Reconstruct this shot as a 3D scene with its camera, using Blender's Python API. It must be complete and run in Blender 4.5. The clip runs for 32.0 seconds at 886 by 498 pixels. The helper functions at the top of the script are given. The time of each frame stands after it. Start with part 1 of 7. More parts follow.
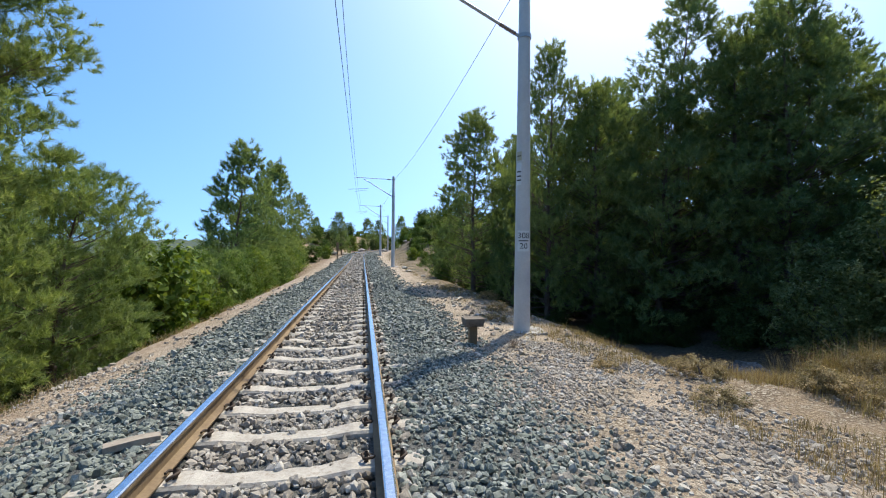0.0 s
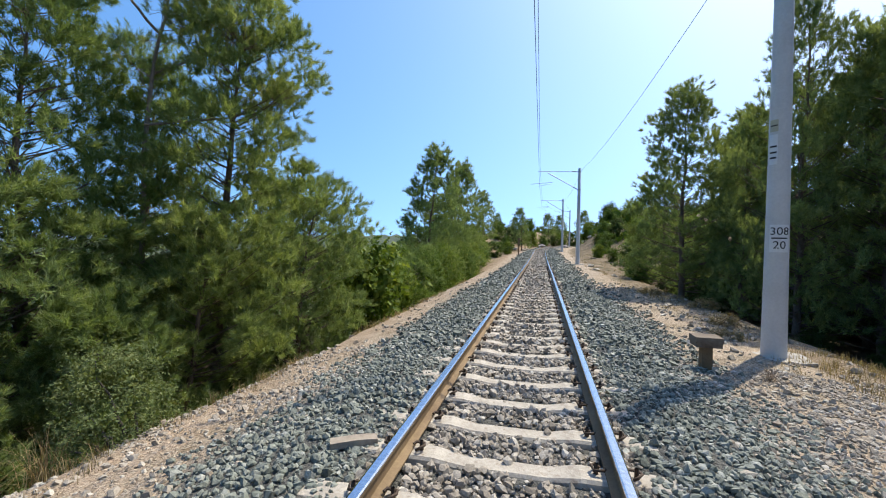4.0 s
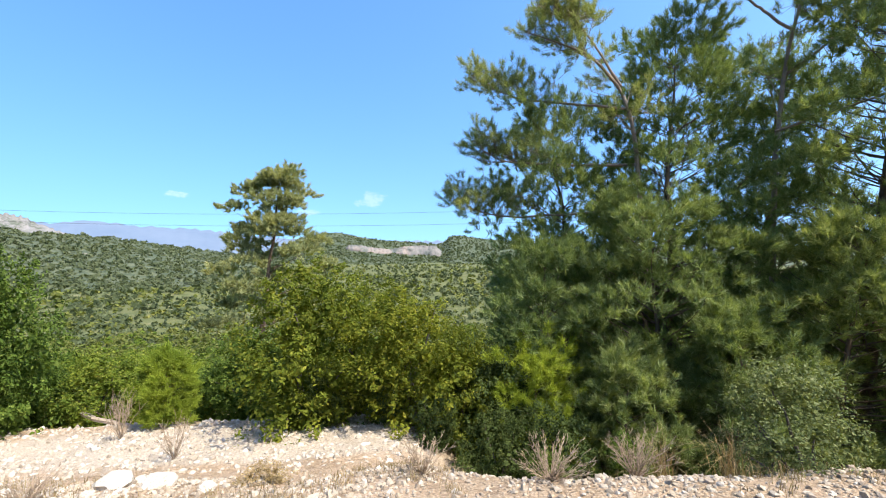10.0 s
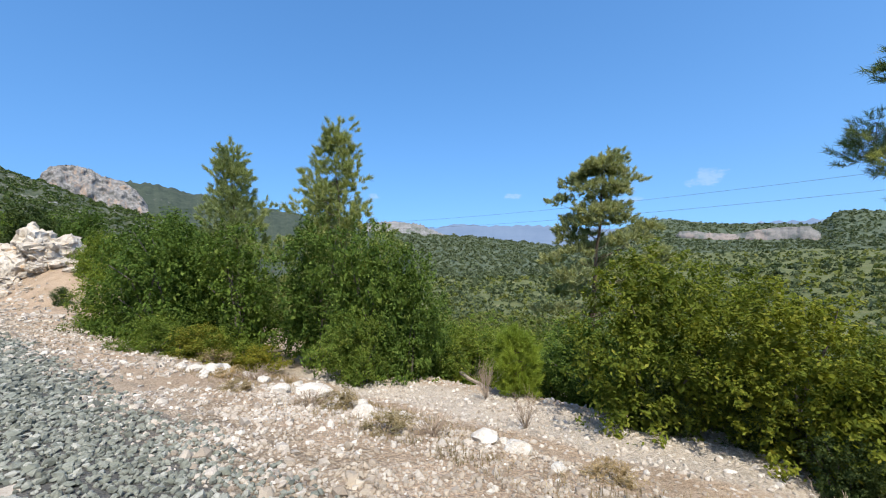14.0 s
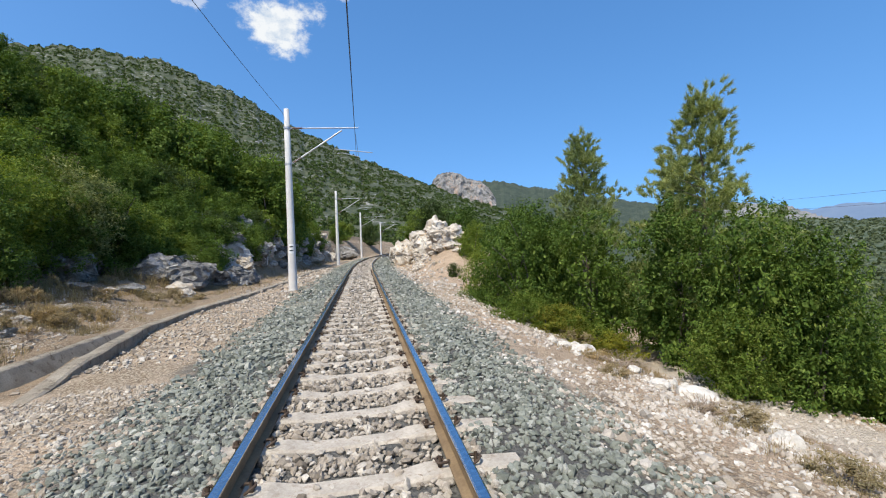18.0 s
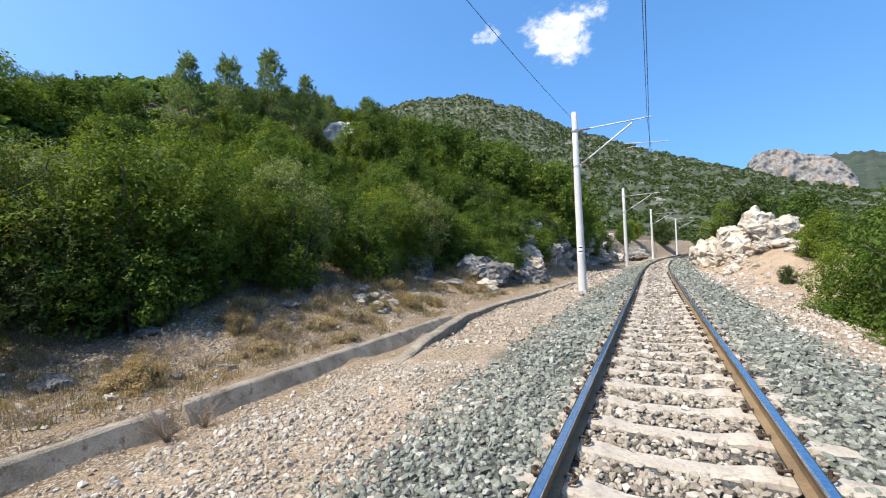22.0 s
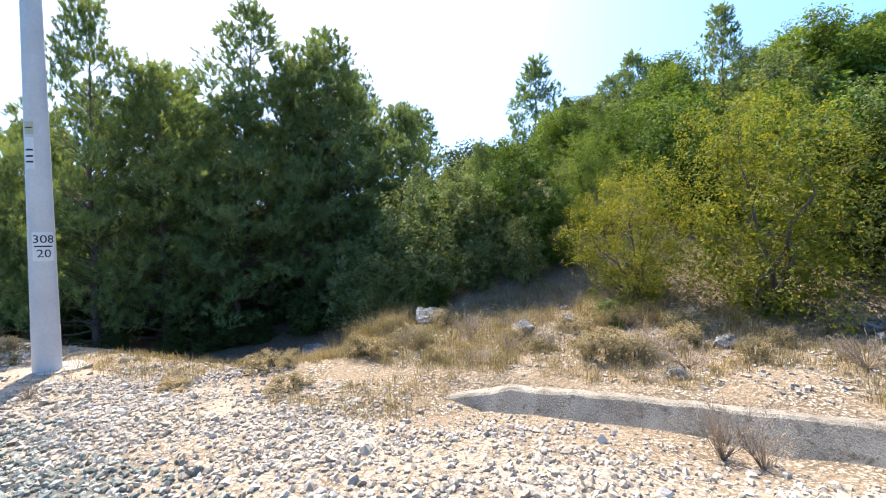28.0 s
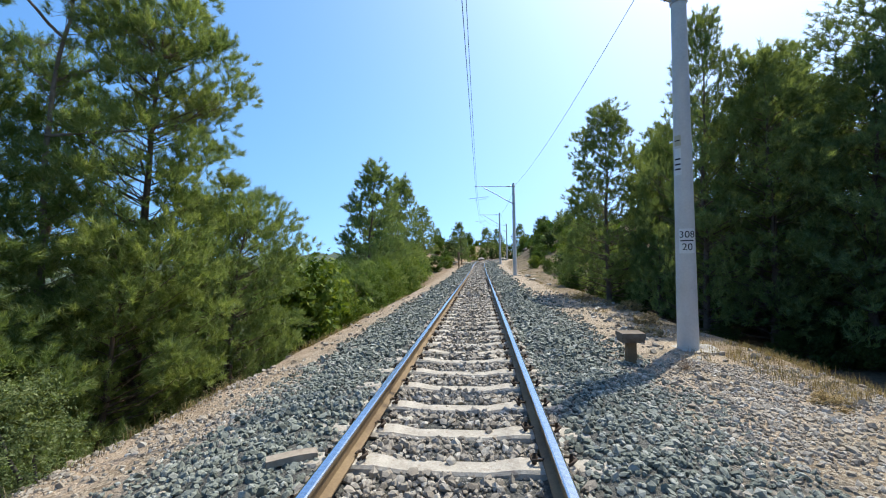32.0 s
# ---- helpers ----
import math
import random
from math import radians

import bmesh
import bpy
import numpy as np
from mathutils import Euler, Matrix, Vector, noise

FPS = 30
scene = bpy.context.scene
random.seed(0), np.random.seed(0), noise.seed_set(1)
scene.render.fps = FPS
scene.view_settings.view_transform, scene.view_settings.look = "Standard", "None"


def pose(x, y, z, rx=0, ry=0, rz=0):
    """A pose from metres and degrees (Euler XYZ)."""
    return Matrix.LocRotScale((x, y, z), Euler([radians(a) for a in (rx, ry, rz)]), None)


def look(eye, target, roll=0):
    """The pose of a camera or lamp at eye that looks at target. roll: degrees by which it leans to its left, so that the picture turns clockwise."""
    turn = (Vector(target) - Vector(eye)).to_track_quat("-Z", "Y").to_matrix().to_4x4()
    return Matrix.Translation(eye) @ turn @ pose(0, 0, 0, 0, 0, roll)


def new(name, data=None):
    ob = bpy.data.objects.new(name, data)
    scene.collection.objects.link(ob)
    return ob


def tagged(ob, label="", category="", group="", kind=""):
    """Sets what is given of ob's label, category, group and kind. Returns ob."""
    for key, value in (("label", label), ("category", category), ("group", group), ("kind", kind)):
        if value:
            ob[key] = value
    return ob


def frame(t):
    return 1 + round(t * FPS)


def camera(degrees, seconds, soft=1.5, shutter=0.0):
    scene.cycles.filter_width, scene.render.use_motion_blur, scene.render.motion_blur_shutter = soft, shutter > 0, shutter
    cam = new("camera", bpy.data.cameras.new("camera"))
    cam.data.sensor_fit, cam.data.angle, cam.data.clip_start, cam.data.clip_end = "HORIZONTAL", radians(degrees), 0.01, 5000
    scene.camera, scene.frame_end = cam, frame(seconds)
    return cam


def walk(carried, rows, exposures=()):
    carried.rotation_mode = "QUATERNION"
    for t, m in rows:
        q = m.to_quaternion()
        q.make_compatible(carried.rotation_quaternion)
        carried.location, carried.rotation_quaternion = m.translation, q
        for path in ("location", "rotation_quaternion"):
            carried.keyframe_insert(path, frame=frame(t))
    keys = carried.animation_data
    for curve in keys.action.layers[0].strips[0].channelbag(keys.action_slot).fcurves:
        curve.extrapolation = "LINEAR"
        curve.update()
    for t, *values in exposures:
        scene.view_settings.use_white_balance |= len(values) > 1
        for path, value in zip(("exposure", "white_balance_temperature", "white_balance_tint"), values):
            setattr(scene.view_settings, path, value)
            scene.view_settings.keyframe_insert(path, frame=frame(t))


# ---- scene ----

# ---- camera ----
cam = camera(93.8, 32.0, soft=1.1)
PATH = [
    (0, (0.585, 0.229, 1.373), (0.966, 2.192, 1.372), 0.5),
    (0.5, (0.544, 0.455, 1.381), (0.874, 2.428, 1.397), 0.3),
    (1, (0.488, 0.669, 1.383), (0.752, 2.651, 1.41), -0.0),
    (1.5, (0.431, 0.833, 1.382), (0.636, 2.822, 1.399), -0.1),
    (2, (0.39, 0.926, 1.384), (0.521, 2.922, 1.382), 0.2),
    (2.5, (0.361, 0.973, 1.387), (0.399, 2.972, 1.365), 0.5),
    (4.5, (0.187, 0.873, 1.408), (-0.475, 2.761, 1.382), 0.9),
    (5, (0.158, 0.871, 1.404), (-0.7, 2.678, 1.396), 0.7),
    (5.5, (0.116, 0.854, 1.415), (-0.92, 2.564, 1.424), 0.5),
    (6, (0.067, 0.834, 1.433), (-1.129, 2.437, 1.451), 0.6),
    (6.5, (0.038, 0.829, 1.452), (-1.307, 2.309, 1.479), 0.6),
    (7, (0.016, 0.817, 1.466), (-1.465, 2.161, 1.492), 0.7),
    (7.5, (-0.056, 0.755, 1.463), (-1.65, 1.965, 1.484), 0.6),
    (8, (-0.189, 0.633, 1.447), (-1.877, 1.705, 1.466), 0.8),
    (8.5, (-0.32, 0.494, 1.442), (-2.103, 1.4, 1.447), 0.8),
    (9, (-0.397, 0.398, 1.45), (-2.266, 1.11, 1.433), 0.7),
    (9.5, (-0.415, 0.357, 1.449), (-2.362, 0.817, 1.432), 0.4),
    (10, (-0.402, 0.343, 1.438), (-2.39, 0.559, 1.428), -0.0),
    (10.5, (-0.394, 0.335, 1.429), (-2.394, 0.311, 1.419), -0.4),
    (11, (-0.415, 0.32, 1.425), (-2.399, 0.074, 1.415), -0.8),
    (11.5, (-0.477, 0.284, 1.417), (-2.428, -0.159, 1.409), -1.1),
    (12, (-0.554, 0.24, 1.406), (-2.456, -0.379, 1.402), -1.5),
    (12.5, (-0.612, 0.215, 1.397), (-2.453, -0.566, 1.397), -1.9),
    (13, (-0.672, 0.202, 1.389), (-2.438, -0.736, 1.391), -2.4),
    (13.5, (-0.757, 0.183, 1.378), (-2.45, -0.883, 1.371), -2.7),
    (15.5, (-0.365, -0.297, 1.45), (-1.633, -1.843, 1.401), -1.8),
    (16, (-0.323, -0.316, 1.447), (-1.432, -1.979, 1.401), -1.8),
    (16.5, (-0.28, -0.351, 1.433), (-1.206, -2.123, 1.395), -2.3),
    (17, (-0.235, -0.419, 1.416), (-0.982, -2.274, 1.384), -2.4),
    (17.5, (-0.186, -0.518, 1.403), (-0.755, -2.435, 1.38), -2.0),
    (18, (-0.14, -0.607, 1.391), (-0.521, -2.57, 1.372), -2.0),
    (18.5, (-0.096, -0.65, 1.382), (-0.279, -2.642, 1.372), -2.2),
    (19, (-0.056, -0.643, 1.38), (-0.052, -2.643, 1.376), -2.3),
    (19.5, (-0.024, -0.61, 1.385), (0.159, -2.601, 1.391), -2.4),
    (20, (-0.0, -0.581, 1.391), (0.334, -2.553, 1.402), -2.4),
    (20.5, (0.015, -0.574, 1.397), (0.474, -2.52, 1.417), -2.6),
    (21, (0.026, -0.587, 1.397), (0.629, -2.494, 1.423), -2.6),
    (21.5, (0.043, -0.6, 1.394), (0.795, -2.453, 1.428), -2.7),
    (22, (0.075, -0.592, 1.4), (0.976, -2.376, 1.438), -2.5),
    (22.5, (0.123, -0.556, 1.421), (1.174, -2.257, 1.462), -2.3),
    (23, (0.177, -0.484, 1.459), (1.373, -2.087, 1.496), -1.8),
    (23.5, (0.222, -0.374, 1.499), (1.565, -1.857, 1.531), -1.9),
    (24, (0.257, -0.249, 1.519), (1.734, -1.597, 1.544), -1.6),
    (24.5, (0.285, -0.128, 1.518), (1.894, -1.316, 1.533), -1.4),
    (26.5, (0.805, -0.192, 1.485), (2.802, -0.295, 1.449), -1.3),
    (27, (0.768, -0.122, 1.415), (2.759, 0.073, 1.388), -1.7),
    (27.5, (0.782, 0.028, 1.368), (2.714, 0.545, 1.347), -1.9),
    (28, (0.814, 0.29, 1.349), (2.622, 1.145, 1.331), -2.1),
    (28.5, (0.796, 0.581, 1.347), (2.432, 1.731, 1.332), -2.1),
    (29, (0.711, 0.764, 1.351), (2.099, 2.205, 1.349), -2.1),
    (29.5, (0.606, 0.817, 1.358), (1.67, 2.511, 1.342), -1.6),
    (30, (0.525, 0.818, 1.367), (1.241, 2.685, 1.349), -1.2),
    (30.5, (0.458, 0.812, 1.371), (0.83, 2.777, 1.359), -1.3),
    (31, (0.391, 0.809, 1.363), (0.477, 2.807, 1.368), -1.2),
    (31.5, (0.326, 0.82, 1.342), (0.233, 2.818, 1.37), -1.0),
    (32, (0.266, 0.844, 1.313), (0.086, 2.836, 1.357), -0.9),
]
walk(cam, [(t, look(eye, target, roll)) for t, eye, target, roll in PATH], exposures=[(0, 0.15, 6500, 5), (5, 0.18, 6800, 7), (6.5, 0.28, 6850, 8), (8, 0.64, 6950, 10), (9, 0.8, 7000, 10), (10.5, 0.7, 7000, 10), (12, 0.42, 6850, 10), (13, 0.28, 6650, 9), (17, 0.05, 6550, 8), (21, 0.25, 6600, 8), (23, 0.6, 6800, 8), (26, 1.0, 6700, 7), (28, 1.25, 6700, 10), (29.5, 0.88, 6800, 8), (30.5, 0.35, 6650, 4), (32, 0.18, 6500, 4)])

# ---- world, sun, exposure ----
SUN_AZ = 37.0      # degrees from +y towards +x
SUN_EL = 57.0
world = bpy.data.worlds.new("sky")
scene.world = world
world.use_nodes = True
wn = world.node_tree
sky = wn.nodes.new("ShaderNodeTexSky")
sky.sky_type = 'NISHITA'
sky.sun_disc = False
sky.sun_elevation = radians(SUN_EL)
sky.sun_rotation = radians(SUN_AZ)
sky.altitude = 400
sky.air_density = 1.0
sky.dust_density = 1.8
sky.ozone_density = 3.0
wbg = wn.nodes["Background"]
wbg.inputs["Strength"].default_value = 0.24
deep = wn.nodes.new("ShaderNodeHueSaturation")
deep.inputs["Saturation"].default_value = 1.25
wn.links.new(sky.outputs["Color"], deep.inputs["Color"])
# a clear dry air: the pale band at the horizon lies low
wco = wn.nodes.new("ShaderNodeTexCoord")
lift = wn.nodes.new("ShaderNodeVectorMath")
lift.operation = 'MULTIPLY_ADD'
lift.inputs[1].default_value, lift.inputs[2].default_value = (1, 1, 0.75), (0, 0, 0.22)
unit = wn.nodes.new("ShaderNodeVectorMath")
unit.operation = 'NORMALIZE'
wn.links.new(wco.outputs["Generated"], lift.inputs[0])
wn.links.new(lift.outputs[0], unit.inputs[0])
wn.links.new(unit.outputs[0], sky.inputs["Vector"])
wn.links.new(deep.outputs["Color"], wbg.inputs["Color"])
sun_data = bpy.data.lights.new("sun", 'SUN')
sun_data.energy = 5.0
sun_data.angle = radians(0.5)
sun_data.color = (1.0, 0.93, 0.82)
sun = new("sun", sun_data)
sun_dir = Vector((math.sin(radians(SUN_AZ)) * math.cos(radians(SUN_EL)), math.cos(radians(SUN_AZ)) * math.cos(radians(SUN_EL)), math.sin(radians(SUN_EL))))
sun.matrix_world = look(sun_dir * 200, (0, 0, 0))

# ---- materials ----


def mat(name, rough=0.8, metal=0.0, spec=0.3):
    m = bpy.data.materials.new(name)
    m.use_nodes = True
    b = m.node_tree.nodes["Principled BSDF"]
    b.inputs["Roughness"].default_value = rough
    b.inputs["Metallic"].default_value = metal
    b.inputs["Specular IOR Level"].default_value = spec
    return m, m.node_tree, b


def node(nt, kind, **values):
    n = nt.nodes.new(kind)
    for k, v in values.items():
        if k in n.inputs:
            n.inputs[k].default_value = v
    return n


def coords(nt):
    return nt.nodes.new("ShaderNodeTexCoord").outputs["Object"]


def noise_tex(nt, scale, detail=4.0, rough=0.6, vec=None):
    n = node(nt, "ShaderNodeTexNoise", Scale=scale, Detail=detail, Roughness=rough)
    nt.links.new(vec if vec is not None else coords(nt), n.inputs["Vector"])
    return n.outputs["Fac"]


def ramp(nt, fac, stops):
    r = nt.nodes.new("ShaderNodeValToRGB")
    e = r.color_ramp.elements
    while len(e) < len(stops):
        e.new(0.5)
    for el, (p, c) in zip(e, stops):
        el.position = p
        el.color = (*c, 1)
    nt.links.new(fac, r.inputs["Fac"])
    return r.outputs["Color"]


def mix(nt, fac, a, b, blend='MIX'):
    m = nt.nodes.new("ShaderNodeMix")
    m.data_type = 'RGBA'
    m.blend_type = blend
    for sock, v in ((m.inputs[0], fac), (m.inputs[6], a), (m.inputs[7], b)):
        if isinstance(v, bpy.types.NodeSocket):
            nt.links.new(v, sock)
        elif isinstance(v, (int, float)):
            sock.default_value = v
        else:
            sock.default_value = (*v, 1)
    return m.outputs[2]


def maths(nt, op, a, b=0.0, c=0.0):
    if op == 'SMOOTHSTEP':
        m = node(nt, "ShaderNodeMapRange")
        m.interpolation_type = 'SMOOTHSTEP'
        m.inputs["From Min"].default_value, m.inputs["From Max"].default_value = b, c
        nt.links.new(a, m.inputs["Value"])
        return m.outputs["Result"]
    m = nt.nodes.new("ShaderNodeMath")
    m.operation = op
    for sock, v in zip(m.inputs, (a, b, c)):
        if isinstance(v, bpy.types.NodeSocket):
            nt.links.new(v, sock)
        else:
            sock.default_value = v
    return m.outputs[0]


def bump(nt, b, height, strength=0.4, dist=0.02):
    n = node(nt, "ShaderNodeBump", Strength=strength, Distance=dist)
    nt.links.new(height, n.inputs["Height"])
    nt.links.new(n.outputs["Normal"], b.inputs["Normal"])


def two_scale(name, stops, fine, coarse, rough=0.85, bump_s=0.4, bump_d=0.02, metal=0.0, spec=0.3, dirt=None):
    m, nt, b = mat(name, rough, metal, spec)
    v = coords(nt)
    f1, f2 = noise_tex(nt, fine, 6, 0.65, v), noise_tex(nt, coarse, 3, 0.5, v)
    c = ramp(nt, f1, stops)
    c = mix(nt, 0.55, c, ramp(nt, f2, stops))
    if dirt:
        c = mix(nt, maths(nt, 'SMOOTHSTEP', noise_tex(nt, coarse * 2.3, 5, 0.7, v), 0.52, 0.68), c, dirt)
    nt.links.new(c, b.inputs["Base Color"])
    bump(nt, b, f1, bump_s, bump_d)
    return m


def stone_mat(name, cols, rough=0.85, dust=(0.32, 0.27, 0.2)):
    """Loose stones: every stone has its own shade."""
    m, nt, b = mat(name, rough)
    g = nt.nodes.new("ShaderNodeNewGeometry")
    c = ramp(nt, g.outputs["Random Per Island"], [(i / (len(cols) - 1), tuple(q * 0.88 for q in c)) for i, c in enumerate(cols)])
    v = coords(nt)
    f = noise_tex(nt, 60, 4, 0.7, v)
    c = mix(nt, 0.5, c, ramp(nt, f, [(0.3, (0.55, 0.55, 0.55)), (0.7, (1.25, 1.25, 1.25))]), 'MULTIPLY')
    c = mix(nt, maths(nt, 'SMOOTHSTEP', noise_tex(nt, 0.9, 3, 0.6, v), 0.55, 0.8), c, dust)
    nt.links.new(c, b.inputs["Base Color"])
    bump(nt, b, f, 0.5, 0.01)
    return m


def leaf_mat(name, cols, trans=0.4, rough=0.65):
    """Leaves: reflecting and letting light through, each with its own green."""
    m, nt, b = mat(name, rough, 0, 0.1)
    g = nt.nodes.new("ShaderNodeNewGeometry")
    c = ramp(nt, g.outputs["Random Per Island"], [(i / (len(cols) - 1), tuple(q * 0.9 for q in c)) for i, c in enumerate(cols)])
    o = nt.nodes.new("ShaderNodeObjectInfo")
    c = mix(nt, 0.6, c, ramp(nt, o.outputs["Random"], [(0, (0.72, 0.78, 0.7)), (0.5, (1, 1, 1)), (1, (1.25, 1.15, 0.95))]), 'MULTIPLY')
    c = mix(nt, 0.7, c, ramp(nt, noise_tex(nt, 0.9, 3), [(0.35, (0.6, 0.68, 0.6)), (0.65, (1.3, 1.25, 1.1))]), 'MULTIPLY')
    nt.links.new(c, b.inputs["Base Color"])
    t = nt.nodes.new("ShaderNodeBsdfTranslucent")
    nt.links.new(mix(nt, 1.0, c, (1.3, 1.25, 0.6), 'MULTIPLY'), t.inputs["Color"])
    s = node(nt, "ShaderNodeMixShader", Fac=trans)
    nt.links.new(b.outputs[0], s.inputs[1])
    nt.links.new(t.outputs[0], s.inputs[2])
    nt.links.new(s.outputs[0], nt.nodes["Material Output"].inputs["Surface"])
    return m


M_BALLAST = stone_mat("ballast_stone", [(0.1, 0.11, 0.09), (0.28, 0.295, 0.25), (0.19, 0.205, 0.165), (0.44, 0.44, 0.385)], dust=(0.27, 0.265, 0.215))
M_BED = stone_mat("track_bed_stone", [(0.18, 0.15, 0.115), (0.45, 0.4, 0.33), (0.32, 0.27, 0.21), (0.6, 0.55, 0.47)], dust=(0.38, 0.32, 0.24))
M_LIME = stone_mat("limestone_gravel", [(0.25, 0.2, 0.15), (0.47, 0.41, 0.33), (0.345, 0.29, 0.22), (0.62, 0.57, 0.49)], dust=(0.38, 0.31, 0.22))
M_CHALK = stone_mat("pale_limestone_gravel", [(0.3, 0.25, 0.19), (0.54, 0.49, 0.42), (0.42, 0.36, 0.29), (0.72, 0.68, 0.61)], dust=(0.44, 0.37, 0.28))
M_CONCRETE = two_scale("concrete", [(0.3, (0.3, 0.28, 0.25)), (0.7, (0.52, 0.49, 0.44))], 30, 2.5, 0.9, 0.3, 0.01, dirt=(0.2, 0.17, 0.14))
M_DRAIN = two_scale("drain_concrete", [(0.3, (0.16, 0.13, 0.095)), (0.5, (0.3, 0.26, 0.2)), (0.7, (0.43, 0.38, 0.3))], 42, 3.2, 0.95, 1.0, 0.03, dirt=(0.15, 0.12, 0.085))
M_SLEEPER = two_scale("sleeper_concrete", [(0.3, (0.28, 0.245, 0.2)), (0.7, (0.52, 0.47, 0.395))], 40, 5, 0.9, 0.6, 0.012, dirt=(0.27, 0.22, 0.17))
M_MAST = two_scale("mast_concrete", [(0.3, (0.5, 0.485, 0.46)), (0.7, (0.68, 0.665, 0.635))], 25, 1.2, 0.85, 0.2, 0.005)
M_RUST = two_scale("rusty_steel", [(0.3, (0.13, 0.085, 0.05)), (0.7, (0.29, 0.21, 0.12))], 40, 3, 0.75, 0.3, 0.004, 0.2)
M_CLIP = two_scale("dark_rusty_iron", [(0.3, (0.05, 0.036, 0.028)), (0.7, (0.12, 0.085, 0.06))], 40, 3, 0.75, 0.3, 0.004, 0.2)
M_RAILTOP, _nt, _b = mat("polished_rail_steel", 0.22, 1.0)
_nt.links.new(ramp(_nt, noise_tex(_nt, 25, 4), [(0.3, (0.5, 0.52, 0.55)), (0.7, (0.68, 0.69, 0.7))]), _b.inputs["Base Color"])
M_GALV = two_scale("galvanised_steel", [(0.3, (0.38, 0.39, 0.4)), (0.7, (0.52, 0.53, 0.54))], 20, 3, 0.5, 0.1, 0.002, 0.6)
M_WIRE, _nt, _b = mat("dark_wire", 0.6, 0.5)
_b.inputs["Base Color"].default_value = (0.09, 0.09, 0.1, 1)
M_PORCELAIN, _nt, _b = mat("brown_porcelain", 0.25)
_b.inputs["Base Color"].default_value = (0.16, 0.1, 0.08, 1)
M_BARK = two_scale("pine_bark", [(0.3, (0.07, 0.05, 0.04)), (0.7, (0.22, 0.16, 0.12))], 14, 3, 0.95, 0.8, 0.02)
M_BARKG = two_scale("grey_bark", [(0.3, (0.06, 0.052, 0.044)), (0.7, (0.17, 0.15, 0.13))], 18, 3, 0.9, 0.5, 0.01)
M_ROCK = two_scale("grey_limestone", [(0.35, (0.06, 0.06, 0.055)), (0.5, (0.17, 0.165, 0.155)), (0.66, (0.42, 0.41, 0.39))], 7, 1.3, 0.9, 1.0, 0.09, dirt=(0.09, 0.085, 0.075))
M_WROCK = two_scale("white_limestone", [(0.34, (0.26, 0.215, 0.16)), (0.5, (0.46, 0.415, 0.345)), (0.66, (0.66, 0.62, 0.55))], 5, 1.1, 0.9, 1.0, 0.09, dirt=(0.42, 0.3, 0.18))
M_NEEDLE = leaf_mat("pine_needles", [(0.125, 0.185, 0.075), (0.275, 0.35, 0.155), (0.19, 0.26, 0.105), (0.43, 0.49, 0.29)], 0.42)
M_NEEDLE_L = leaf_mat("light_pine_needles", [(0.19, 0.24, 0.1), (0.32, 0.375, 0.17), (0.25, 0.305, 0.135), (0.43, 0.465, 0.26)], 0.38)
M_NEEDLE_D = leaf_mat("dark_pine_needles", [(0.12, 0.17, 0.09), (0.24, 0.31, 0.155), (0.17, 0.235, 0.12), (0.32, 0.385, 0.21)], 0.5)
M_OAK = leaf_mat("evergreen_oak_leaves", [(0.036, 0.075, 0.016), (0.115, 0.18, 0.034), (0.07, 0.125, 0.024), (0.185, 0.25, 0.062)], 0.3)
M_LEAF = leaf_mat("light_green_leaves", [(0.08, 0.14, 0.026), (0.185, 0.25, 0.045), (0.125, 0.19, 0.036), (0.27, 0.31, 0.08)], 0.4)
# greens lifted towards the ground colour: haze of distance put into the leaves
M_FARWOODS = leaf_mat("hazed_far_wood_leaves", [(0.075, 0.1, 0.055), (0.125, 0.15, 0.085), (0.1, 0.125, 0.07), (0.155, 0.18, 0.11)], 0.3)
M_LIME_LEAF = leaf_mat("yellow_green_leaves", [(0.085, 0.12, 0.018), (0.18, 0.22, 0.034), (0.125, 0.165, 0.025), (0.26, 0.27, 0.048)], 0.42)
M_YOUNG = leaf_mat("young_pine_needles", [(0.2, 0.27, 0.04), (0.33, 0.42, 0.07), (0.27, 0.35, 0.055), (0.42, 0.48, 0.1)], 0.4)
M_VALLEY = leaf_mat("valley_leaves", [(0.085, 0.115, 0.03), (0.16, 0.185, 0.055), (0.12, 0.145, 0.042), (0.21, 0.22, 0.08)], 0.3)
M_YELLOW = leaf_mat("turning_leaves", [(0.12, 0.155, 0.026), (0.25, 0.265, 0.046), (0.175, 0.2, 0.034), (0.34, 0.29, 0.056)], 0.42)
# dark leaves of the scrub, also standing for shade on undergrowth
M_SCRUB = leaf_mat("scrub_and_shade_leaves", [(0.04, 0.065, 0.022), (0.085, 0.12, 0.04), (0.055, 0.09, 0.03), (0.115, 0.145, 0.055)], 0.3)
M_GREYLEAF = leaf_mat("grey_green_leaves", [(0.105, 0.14, 0.06), (0.225, 0.265, 0.12), (0.165, 0.205, 0.09), (0.33, 0.36, 0.2)], 0.36)
M_FIG = leaf_mat("fig_leaves", [(0.05, 0.095, 0.018), (0.15, 0.215, 0.04), (0.09, 0.145, 0.026), (0.22, 0.28, 0.07)], 0.35, 0.45)
# paler needle copy for the lone pine, sunlight put into its colour
M_SUNLIT = leaf_mat("pine_needles_painted_sunlit", [(0.27, 0.3, 0.16), (0.42, 0.44, 0.25), (0.34, 0.37, 0.2), (0.5, 0.5, 0.3)], 0.4)
